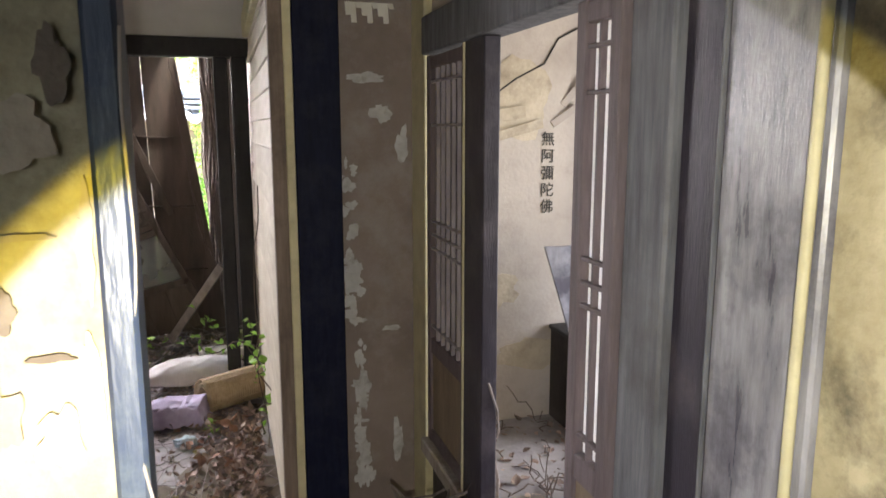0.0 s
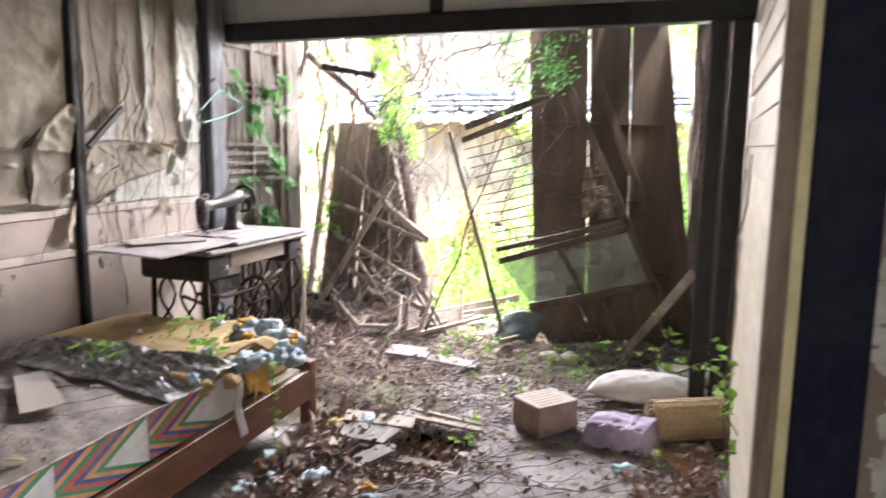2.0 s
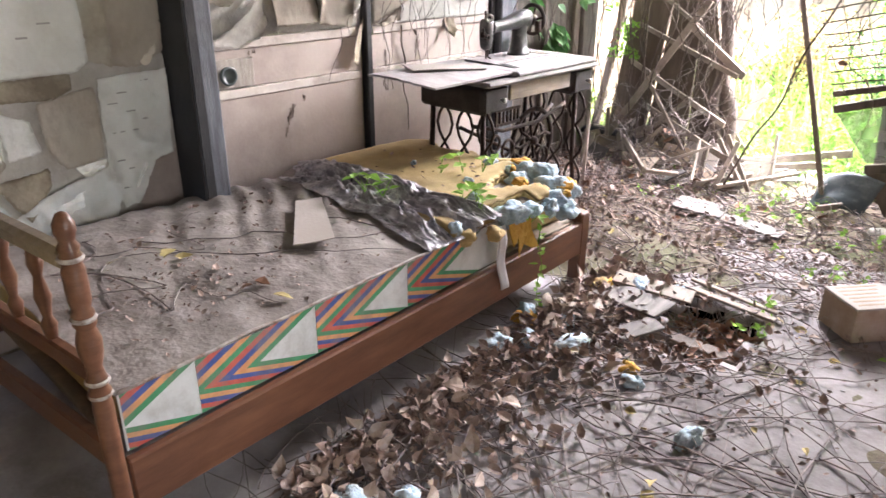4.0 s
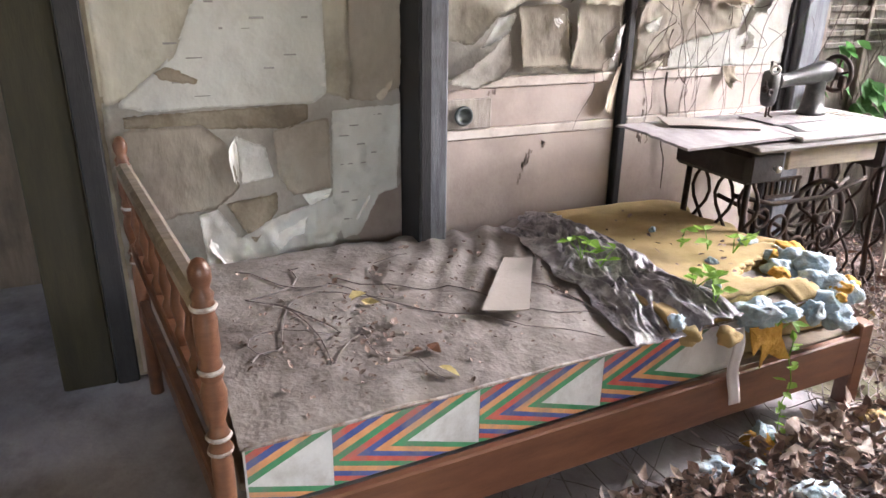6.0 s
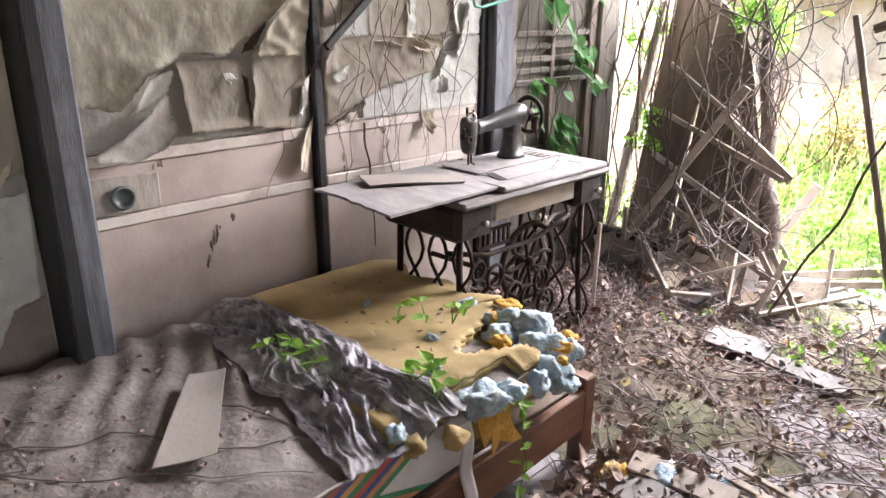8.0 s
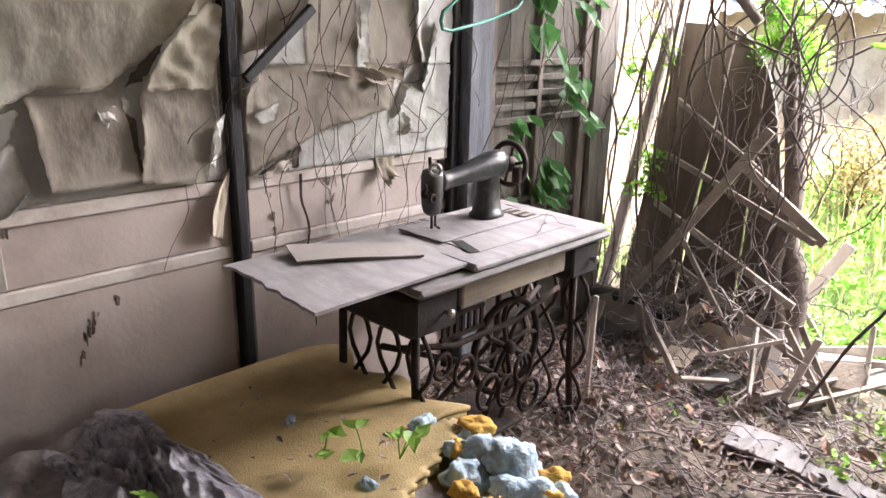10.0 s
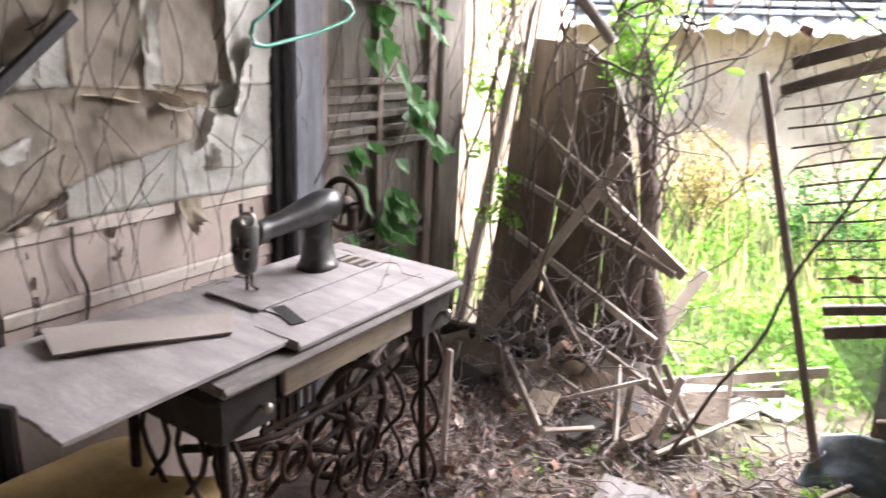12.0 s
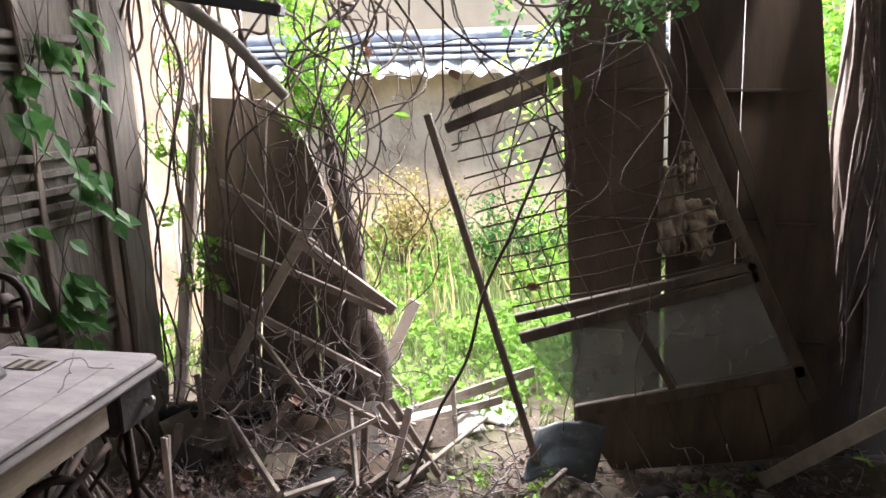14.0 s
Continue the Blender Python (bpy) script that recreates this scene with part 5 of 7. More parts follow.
pad_keep = lambda u, v: not (u > 0.62 and v > 0.60 + 0.16 * math.sin(u * 21) + 0.5 * (0.95 - u)) and not (u > 0.93 and 0.30 < v < 0.62)
pad = thing("foam_pad", "ochre foam-backed carpet pad, torn at its corner", "carpet", (-1.5, 4.2, 0.46))
part("carpet", surface(60, 44, pad_point, 0.012, pad_keep), M["ochre"], pad, "ochre carpet face", smooth=True)
part("foam_backing", surface(60, 44, lambda u, v: pad_point(0.004 + 0.99 * u, 0.004 + 0.985 * v) - Vector((0, 0, 0.014)), 0.024, pad_keep), M["foam_old"], pad, "crumbling yellowed foam backing", smooth=True)
solid("foam_block", box((-2.06, 4.3, 0.297), (front(4.6) - 0.06, 4.6, 0.455), 0.02), M["ochre"], "crumbling ochre foam block", "foam")
lump_pts = ((-1.03, 3.84, 0.47, 0.045), (-0.99, 3.95, 0.475, 0.04))
for x, y, z, r in lump_pts:
    bm = bmesh.new()
    bmesh.ops.create_icosphere(bm, subdivisions=3, radius=r, matrix=Matrix.Translation((x, y, z)))
    for v in bm.verts:
        v.co += v.normal * 0.9 * r * fbm(v.co.x, v.co.y, v.co.z * 14, 14, 3)
        v.co.z = z - 0.012 + (v.co.z - z) * 0.6
    solid("foam_scrap", bm, M["ochre"], "rolled edge of ochre foam", "foam", smooth=True, group="foam scraps")

# crumpled sheet across the bed


def crumple(u, v):
    """Bunched lengthwise folds, thin at the edges."""
    across = (v - 0.35) * (0.34 - 0.14 * (1 - u)) + 0.03 * fbm(u * 2.5, v * 0.6, 2, 2, 3)
    x = -2.05 + 1.04 * u + 0.05 * math.sin(v * 7) * (1 - u) + 0.02 * fbm(v * 5, u, 4, 2, 2)
    y = 3.835 - 0.06 * u + 1.15 * across
    c = v * 6.5 + 1.3 * u + 2.0 * noise.noise((u * 3, v * 2, 5.0))
    ridge = max(0.0, 1 - 2.3 * abs(noise.noise((u * 5, c, 3.0))))
    fine = max(0.0, 1 - 2.6 * abs(noise.noise((u * 12 + 2 * v, c * 2.1, 7.0))))
    fade = min(1, 4 * min(u * 1.5, (1 - u) * 2, v, 1 - v) + 0.02)
    base = 0.470 + 0.024 * math.sin((x + 2.1) / 1.15 * math.pi) + 0.030 * max(0, min(1, (y - 3.84) / 0.06))
    return Vector((x, y, base + (0.027 * ridge + 0.016 * fine) * fade))


solid("crumpled_sheet", surface(180, 150, crumple, 0.0015), M["dark_cloth"], "crumpled dirty grey-violet plastic sheet on the bed, crease highlights in its colour", "sheet", smooth=True)


def chunk(x, y, z, r, material, label, seed, squash=0.8, group="foam scraps", rough=0.9):
    g = random.Random(seed)
    sx, sy = g.uniform(0.7, 1.4), g.uniform(0.6, 1.2)
    bm = bmesh.new()
    bmesh.ops.create_icosphere(bm, subdivisions=4, radius=1.0)
    for v in bm.verts:
        d = 1 + rough * 0.6 * noise.noise(v.co * 1.3 + Vector((seed, 0, 0))) + rough * 0.35 * abs(noise.noise(v.co * 3.4 + Vector((0, seed, 0)))) + 0.12 * noise.noise(v.co * 9)
        v.co = Vector((v.co.x * d * r * sx, v.co.y * d * r * sy, v.co.z * d * r * squash))
    low = min(v.co.z for v in bm.verts)
    return solid("foam_scrap", bm, material, label, "foam", m=pose(x, y, z - low * 0.75, g.uniform(-20, 20), g.uniform(-20, 20), g.uniform(0, 360)), smooth=True, group=group)


rng = random.Random(300)
for x, y, z, r in ((-1.03, 4.10, 0.45, 0.065), (-1.02, 4.20, 0.46, 0.045), (-1.05, 3.81, 0.49, 0.035), (-1.20, 4.08, 0.505, 0.03), (-1.36, 4.22, 0.505, 0.022), (-1.46, 4.48, 0.50, 0.035), (-1.30, 4.50, 0.47, 0.06),
                   (-1.20, 4.54, 0.46, 0.07), (-1.12, 4.48, 0.45, 0.06), (-1.06, 4.40, 0.44, 0.05), (-1.08, 4.56, 0.43, 0.05), (-1.02, 4.33, 0.43, 0.05), (-1.25, 4.42, 0.46, 0.05), (-1.15, 4.36, 0.45, 0.045),
                   (-1.40, 4.56, 0.46, 0.045), (-1.05, 4.48, 0.38, 0.05), (-1.22, 4.60, 0.42, 0.05), (-1.72, 4.25, 0.50, 0.018)):
    chunk(x, y, z - 0.012, r * 0.85, M["foam_blue"], "torn pale blue foam on the bed", rng.uniform(0, 50), 0.75)
for x, y, r in ((-0.83, 4.76, 0.05), (-0.66, 4.87, 0.03), (-0.94, 3.94, 0.045), (-1.02, 4.21, 0.05), (-0.74, 4.13, 0.05), (-0.17, 3.92, 0.045), (0.43, 4.70, 0.04), (-0.68, 3.02, 0.05), (-0.60, 3.14, 0.04), (-0.80, 4.71, 0.06),
                (-0.46, 4.09, 0.03), (-0.88, 4.05, 0.04), (-0.75, 4.55, 0.03), (-0.63, 4.81, 0.03), (-0.86, 4.28, 0.035)):
    chunk(x, y, under(x, y), r, M["foam_blue"], "scrap of pale blue foam on the floor", rng.uniform(0, 50), 0.6)
for x, y, z, r in ((-1.2, 4.36, 0.49, 0.03), (-1.08, 4.5, 0.46, 0.035), (-1.33, 4.47, 0.49, 0.03), (-1.13, 4.6, 0.44, 0.035), (-1.36, 4.58, 0.49, 0.03), (-1.02, 4.44, 0.47, 0.02), (-0.93, 4.62, 0.0, 0.05), (-0.99, 4.17, 0.0, 0.04), (-0.92, 4.66, 0.0, 0.04), (-0.5, 4.13, 0.0, 0.04)):
    chunk(x, y, max(z, under(x, y)), r, M["foam_orange"] if r < 0.045 else M["ochre"], "torn orange-yellow foam scrap", rng.uniform(0, 50), 0.6)


def hanging(outline, x, material, label, category, bulge=0.015):
    bm = bmesh.new()
    f = bm.faces.new([bm.verts.new((x, y, z)) for y, z in outline])
    bmesh.ops.triangulate(bm, faces=[f])
    bmesh.ops.subdivide_edges(bm, edges=bm.edges, cuts=2, use_grid_fill=True)
    for v in bm.verts:
        v.co.x += bulge * noise.noise((v.co.y * 12, v.co.z * 12, 1))
    bmesh.ops.solidify(bm, geom=list(bm.faces), thickness=0.004)
    return bm


solid("orange_scrap", hanging([(4.04, 0.46), (4.06, 0.37), (4.09, 0.40), (4.11, 0.31), (4.13, 0.36), (4.18, 0.33), (4.23, 0.32), (4.19, 0.37), (4.17, 0.41), (4.16, 0.46)], -0.99, M["foam_orange"], "", ""),
      M["foam_orange"], "bright orange torn scrap hanging over the rail", "foam scrap")
solid("white_strap", surface(4, 14, lambda u, v: Vector((-0.998 + 0.008 * math.sin(v * 8), 3.97 + 0.045 * u + 0.03 * v, 0.47 - 0.26 * v)), 0.003), M["strap"], "white tape hanging from the bed", "strap", smooth=True)
bm = bmesh.new()
cq = [Vector((-1.66, 3.57, 0.506)), Vector((-1.62, 3.66, 0.508)), Vector((-1.27, 3.45, 0.503)), Vector((-1.32, 3.32, 0.502))]
surface(8, 8, lambda u, v: cq[0].lerp(cq[1], u).lerp(cq[3].lerp(cq[2], u), v) + Vector((0, 0, 0.006 * math.sin(v * 3) + 0.012 * (u - 0.5) ** 2)), 0.003, None, bm)
solid("cardboard_piece", bm, M["card"], "grey piece of cardboard lying on the bed", "cardboard")
# litter on the bed
verts, faces = [], []
for _ in range(260):
    x, y = rng.gauss(-1.35, 0.16), rng.gauss(3.02, 0.22)
    if x < front(y) - 0.03 and y > 2.62:
        add_leaf(verts, faces, (x, y, mattress_top(x, y) + 0.004), rng.uniform(0.006, 0.022), rng, 0.6)
for _ in range(120):
    x, y = rng.uniform(-2.0, -1.05), rng.uniform(2.65, 3.7)
    add_leaf(verts, faces, (x, y, mattress_top(x, y) + 0.006), rng.uniform(0.008, 0.035), rng, 0.7)
for _ in range(30):
    x, y = rng.uniform(-1.95, -1.2), rng.uniform(4.0, 4.4)
    add_leaf(verts, faces, (x, y, 0.522), rng.uniform(0.01, 0.03), rng, 0.5)
raw("leaf_crumbs", verts, faces, M["leaf_dry"], "crumbled leaves and dirt on the mattress", "leaf litter", "stuff")
verts, faces = [], []
for x, y, s in ((-1.19, 3.08, 0.06), (-1.21, 3.10, 0.05)):
    add_leaf(verts, faces, (x, y, 0.49), s, rng, 0.3)
raw("red_leaf", verts, faces, M["leaf_red"], "pinkish red fallen leaf on the mattress", "leaf")
for x, y, s in ((-1.10, 3.09, 0.06), (-1.60, 3.05, 0.07), (-1.55, 3.02, 0.06)):
    verts, faces = [], []
    add_leaf(verts, faces, (x, y, 0.487), s, rng, 0.2)
    raw("yellow_leaf", verts, faces, M["leaf_tan"], "yellow fallen leaf on the mattress", "leaf")
bm = bmesh.new()
for a, b in (((-1.95, 2.7), (-1.1, 3.6)), ((-1.75, 3.0), (-1.1, 3.9)), ((-1.3, 2.65), (-1.9, 3.3)), ((-1.5, 3.5), (-1.02, 3.95)), ((-1.9, 2.9), (-1.3, 2.7)), ((-1.6, 2.75), (-1.05, 3.1))):
    pts = [Vector((p.x, p.y, mattress_top(p.x, p.y) + 0.005)) for p in wander((*a, 0), (*b, 0), 12, 0.25, rng)]
    tube(pts, 0.0028, 0.0012, 4, bm)
solid("dry_vine", bm, M["twig"], "thin dry stems lying across the mattress", "twigs", "stuff")


def seedling(x, y, z, count, seed, spread=0.04):
    g = random.Random(seed)
    th = thing("seedling", "bright green seedling growing on the bed", "seedling", (x, y, z), "seedlings")
    bm = bmesh.new()
    verts, faces = [], []
    for _ in range(count):
        tip = Vector((x + g.gauss(0, spread), y + g.gauss(0, spread), z + g.uniform(0.03, 0.075)))
        tube([(x, y, z), Vector((x, y, z)).lerp(tip, 0.5) + Vector((0, 0, 0.008)), tip], 0.002, 0.001, 4, bm)
        for k in range(2):
            add_leaf(verts, faces, tip, g.uniform(0.042, 0.062), g, 0.35, 0.2)
    tagged(part("stems", bm, M["seedling"], th), "", "", "", "stuff")
    raw_part("leaves", verts, faces, M["seedling"], th)


for i, (x, y, z, c) in enumerate(((-1.50, 4.20, 0.515, 2), (-1.44, 4.27, 0.515, 2), (-1.38, 4.33, 0.515, 3), (-1.50, 3.78, 0.53, 3), (-1.42, 3.80, 0.53, 3), (-1.18, 3.98, 0.52, 3), (-1.14, 4.02, 0.52, 3), (-1.08, 3.97, 0.51, 2), (-1.02, 4.18, 0.40, 2))):
    seedling(x, y, z, c, 400 + i, 0.025)
sd = thing("trailing_vine", "small green vine hanging over the bed rail", "vine", (-1.0, 4.22, 0.34))
verts, faces = [], []
for k in range(16):
    add_leaf(verts, faces, (-0.985 + rng.uniform(-0.01, 0.02), 4.22 + rng.gauss(0, 0.012), 0.40 - 0.024 * k), rng.uniform(0.025, 0.04), rng, 0.8, 0.2)
part("stem", tube(wander((-0.99, 4.22, 0.42), (-0.98, 4.23, 0.03), 8, 0.02, rng), 0.002, 0.001, 4), M["leaf_bright"], sd)
raw_part("leaves", verts, faces, M["seedling"], sd)

# ---- the treadle sewing table ----
tb = thing("sewing_table", "dusty wooden treadle sewing-machine table with cast-iron legs", "sewing table", (-1.74, 4.95, 0.10))
part("tabletop", box((-1.985, 4.735, 0.842), (-1.525, 5.385, 0.866), 0.008), M["table_top"], tb, "dusty veneered top")
part("moulding", box((-1.99, 4.52, 0.818), (-1.515, 5.40, 0.842), 0.010), M["table_edge"], tb, "moulded table edge")
part("leaf", surface(30, 20, lambda u, v: Vector((-1.985 + 0.425 * u - 0.02 * v * 0, 4.235 + 0.53 * v + 0.012 * noise.noise((u * 14, 0.5, 2.0)) * (1 - v), 0.868 - 0.006 * (1 - v) + 0.004 * math.sin(u * 5))), 0.009), M["table_top"], tb, "warped fold-out leaf with a splintered edge")
part("leaf", surface(20, 12, lambda u, v: Vector((-1.97 + 0.40 * u, 4.30 + 0.4 * v, 0.855 + 0.003 * math.sin(u * 9))), 0.006), M["table_wood"], tb, "split lower ply of the leaf")
part("inlay", box((-1.90, 4.82, 0.866), (-1.60, 5.30, 0.8685), 0.001), M["table_top"], tb, "raised inset panel")
# no hole is cut; a black plate stands in for the opening's shade
part("slot", box((-1.85, 5.205, 0.8762), (-1.735, 5.27, 0.8768)), M["ink"], tb, "black plate painted as the shaded belt opening")
for k in range(3):
    part("slot_bar", box((-1.832 + 0.036 * k, 5.207, 0.8769), (-1.818 + 0.036 * k, 5.268, 0.879)), M["table_wood"], tb)
part("split", box((-0.06, -0.018, 0), (0.06, 0.018, 0.001), 0, pose(-1.66, 4.835, 0.8688, 0, 0, -20)), M["ink"], tb, "dark split in the veneer")
part("apron", box((-1.575, 4.72, 0.735), (-1.555, 5.20, 0.816), 0.004), M["table_wood"], tb, "worn yellowish apron board")
part("apron", box((-1.96, 4.72, 0.735), (-1.94, 5.20, 0.816), 0.004), M["table_wood"], tb)
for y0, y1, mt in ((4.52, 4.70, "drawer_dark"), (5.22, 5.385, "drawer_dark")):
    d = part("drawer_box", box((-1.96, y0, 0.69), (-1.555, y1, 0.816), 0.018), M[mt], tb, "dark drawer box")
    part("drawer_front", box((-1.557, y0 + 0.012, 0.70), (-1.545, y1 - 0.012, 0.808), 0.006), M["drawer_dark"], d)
    part("knob", lathe([(0.006, 0), (0.006, 0.012), (0.013, 0.018), (0.013, 0.026), (0.004, 0.030)], 12, Matrix.Translation((-1.546, (y0 + y1) / 2 + 0.03, 0.752)) @ pose(0, 0, 0, 0, 90, 0)), M["steel"], d, "small metal knob", smooth=True)


def iron(pts, r=0.009, smooth=True, bm=None):
    return tube(pts, r, r, 6, bm)


for ys in (4.58, 5.32):
    lg = part("leg_frame", iron([(-1.92, ys, 0.70), (-1.93, ys, 0.35), (-1.96, ys, 0.06)], 0.013), M["rust_iron"], tb, "rusted cast-iron side frame", smooth=True)
    for x in (-1.58,):
        part("leg", iron([(-1.60, ys, 0.70), (-1.59, ys, 0.35), (-1.56, ys, 0.06)], 0.013), M["rust_iron"], lg, smooth=True)
    for k in range(3):
        c = -1.90 + 0.13 * k + 0.02
        bm = bmesh.new()
        for sg in (1, -1):
            iron([(c + 0.04 + sg * 0.05 * math.sin(i / 12 * math.pi * 3), ys, 0.70 - 0.56 * i / 12) for i in range(13)], 0.007, bm=bm)
        part("scroll", bm, M["rust_iron"], lg, smooth=True)
    part("foot_bar", iron([(-1.96, ys, 0.14), (-1.56, ys, 0.14)], 0.010), M["rust_iron"], lg)
wh = part("balance_wheel", ring((-1.70, 5.10, 0.45), (1, 0, 0), 0.165, 0.013, 36, 6), M["rust_iron"], tb, "rusted spoked drive wheel", smooth=True)
for k in range(8):
    a = k * math.pi / 4
    pts = [(-1.70, 5.10 + 0.165 * t * math.cos(a + 0.25 * math.sin(t * 3)), 0.45 + 0.165 * t * math.sin(a + 0.25 * math.sin(t * 3))) for t in (0, 0.33, 0.66, 1)]
    part("spoke", iron(pts, 0.008), M["rust_iron"], wh, smooth=True)
part("hub", lathe([(0.02, -0.03), (0.025, 0), (0.02, 0.03)], 12, Matrix.Translation((-1.70, 5.10, 0.45)) @ pose(0, 0, 0, 0, 90, 0)), M["rust_iron"], wh, smooth=True)
br = part("stretcher", iron([(-1.66, 4.58, 0.62), (-1.66, 4.8, 0.56), (-1.66, 5.1, 0.56), (-1.66, 5.32, 0.62)], 0.010), M["rust_iron"], tb, "ornamental cast-iron stretcher", smooth=True)
part("name_plate", box((-1.665, 4.74, 0.585), (-1.655, 4.93, 0.60)), M["rust_iron"], br, "openwork maker's plate")
part("name_plate", box((-1.665, 4.74, 0.655), (-1.655, 4.93, 0.668)), M["rust_iron"], br)
for k in range(7):
    part("plate_bar", box((-1.664, 4.745 + 0.028 * k, 0.60), (-1.656, 4.757 + 0.028 * k, 0.655)), M["rust_iron"], br)
for k, (cy, cz, r) in enumerate(((4.98, 0.33, 0.06), (5.08, 0.30, 0.055), (5.16, 0.36, 0.05), (5.02, 0.24, 0.05), (4.86, 0.45, 0.05), (5.20, 0.24, 0.06), (4.76, 0.50, 0.04))):
    part("scrollwork", ring((-1.67, cy, cz), (1, 0.1, 0), r, 0.008, 20, 5), M["rust_iron"], br, smooth=True)
part("cross_brace", iron([(-1.74, 4.58, 0.60), (-1.74, 4.95, 0.42), (-1.74, 5.32, 0.20)], 0.010), M["rust_iron"], tb, smooth=True)
part("cross_brace", iron([(-1.74, 5.32, 0.60), (-1.74, 4.95, 0.40), (-1.74, 4.58, 0.20)], 0.010), M["rust_iron"], tb, smooth=True)
tr = part("treadle", box((-1.88, 4.78, 0.19), (-1.62, 5.12, 0.205), 0.004), M["rust_iron"], tb, "cast-iron foot treadle")
part("pitman_rod", iron([(-1.69, 5.06, 0.36), (-1.70, 4.98, 0.20)], 0.006), M["rust_iron"], tb)

# machine head
mh = thing("sewing_machine", "antique black enamelled sewing machine, rusty and dusty", "sewing machine", (-1.84, 5.05, 0.869))
part("bed_plate", box((-1.92, 4.80, 0.869), (-1.725, 5.29, 0.8755), 0.003), M["table_top"], mh, "dusty machine base plate")
bm = loft([((-1.84, 5.128, z), (hx, 0, 0), (0, hy, 0)) for z, hx, hy in ((0.8755, 0.050, 0.062), (0.886, 0.050, 0.060), (0.894, 0.043, 0.052), (0.93, 0.038, 0.046), (0.97, 0.034, 0.041), (1.01, 0.034, 0.042), (1.04, 0.036, 0.044))], 20, 2.6)
part("pillar", bm, M["enamel"], mh, "black enamel pillar", smooth=True)
bm = loft([((-1.84, y, z), (hx, 0, 0), (0, 0.15 * hz, hz)) for y, z, hx, hz in ((5.20, 1.048, 0.026, 0.030), (5.19, 1.048, 0.036, 0.041), (5.165, 1.049, 0.041, 0.047), (5.12, 1.047, 0.041, 0.046), (5.07, 1.041, 0.037, 0.039), (5.01, 1.033, 0.031, 0.031),
                                                                               (4.95, 1.026, 0.028, 0.027), (4.91, 1.022, 0.029, 0.029), (4.893, 1.018, 0.031, 0.036))], 20, 2.4)
part("arm", bm, M["enamel"], mh, "black enamel arm worn to grey", smooth=True)
bm = loft([((-1.84, 4.868, z), (hx, 0, 0), (0, hy, 0)) for z, hx, hy in ((0.922, 0.014, 0.012), (0.93, 0.024, 0.020), (0.95, 0.030, 0.024), (1.0, 0.033, 0.027), (1.045, 0.033, 0.027), (1.062, 0.029, 0.023), (1.068, 0.018, 0.014))], 16, 3.5)
part("face_plate", bm, M["enamel"], mh, "rusted head", smooth=True)
part("thread_guide", ring((-1.805, 4.838, 0.985), (1, 0, 0), 0.012, 0.005, 14, 5), M["rust_iron"], mh, "rusty thread guide", smooth=True)
part("take_up_lever", iron([(-1.84, 4.842, 0.99), (-1.82, 4.826, 1.005), (-1.82, 4.822, 1.03)], 0.005), M["rust_iron"], mh)
part("needle_bar", iron([(-1.84, 4.87, 0.95), (-1.84, 4.87, 0.878)], 0.0045), M["rust_iron"], mh)
part("presser_bar", iron([(-1.84, 4.885, 0.95), (-1.84, 4.885, 0.885), (-1.82, 4.885, 0.880)], 0.004), M["rust_iron"], mh)
part("thread_post", iron([(-1.84, 4.86, 1.06), (-1.84, 4.858, 1.105)], 0.005), M["rust_iron"], mh)
part("thread_post", iron([(-1.83, 4.885, 1.06), (-1.83, 4.883, 1.095)], 0.004), M["rust_iron"], mh)
part("tension_dial", ring((-1.80, 4.842, 1.075), (1, -1, 0), 0.016, 0.005, 18, 6), M["steel"], mh, "small round steel dial", smooth=True)
part("tension_dial", lathe([(0.016, 0), (0.018, 0.01), (0.010, 0.02)], 12, Matrix.Translation((-1.835, 4.845, 0.995)) @ pose(0, 0, 0, 90, 0, 0)), M["rust_iron"], mh, "rusty tension knob", smooth=True)
hw = part("hand_wheel", ring((-1.84, 5.235, 1.04), (0, 1, 0), 0.072, 0.010, 32, 8), M["rust_iron"], mh, "rusted spoked hand wheel", smooth=True)
for k in range(6):
    a = k * math.pi / 3 + 0.3
    part("spoke", iron([(-1.84, 5.235, 1.035), (-1.84 + 0.066 * math.cos(a), 5.235, 1.035 + 0.066 * math.sin(a))], 0.005), M["rust_iron"], hw)
part("hub", lathe([(0.026, -0.035), (0.03, -0.005), (0.022, 0.02), (0.01, 0.026)], 14, Matrix.Translation((-1.84, 5.235, 1.04)) @ pose(0, 0, 0, -90, 0, 0)), M["rust_iron"], hw, smooth=True)
part("winder", box((-1.80, 5.20, 0.985), (-1.77, 5.225, 1.04), 0.005), M["rust_iron"], mh, "rusty bobbin winder")
part("winder_pin", iron([(-1.785, 5.215, 1.0), (-1.78, 5.225, 0.94)], 0.004), M["rust_iron"], mh)
ck = [Vector(p) for p in ((-1.961, 4.413, 0.879), (-1.765, 4.762, 0.877), (-1.673, 4.678, 0.877), (-1.841, 4.371, 0.879))]
solid("cardboard_piece", surface(12, 8, lambda u, v: ck[0].lerp(ck[1], u).lerp(ck[3].lerp(ck[2], u), v) + Vector((0, 0, 0.010 * (1 - u) ** 2 * (1 - v) + 0.003 * math.sin(u * 5))), 0.004), M["card"], "warped strip of card on the table leaf", "cardboard")
solid("cardboard_piece", surface(12, 8, lambda u, v: ck[0].lerp(ck[1], 0.03 + 0.94 * u).lerp(ck[3].lerp(ck[2], 0.03 + 0.97 * u), v) - Vector((0, 0, 0.0065)), 0.003), M["table_edge"], "lower ply of the card strip on the table leaf", "cardboard")
bm = bmesh.new()
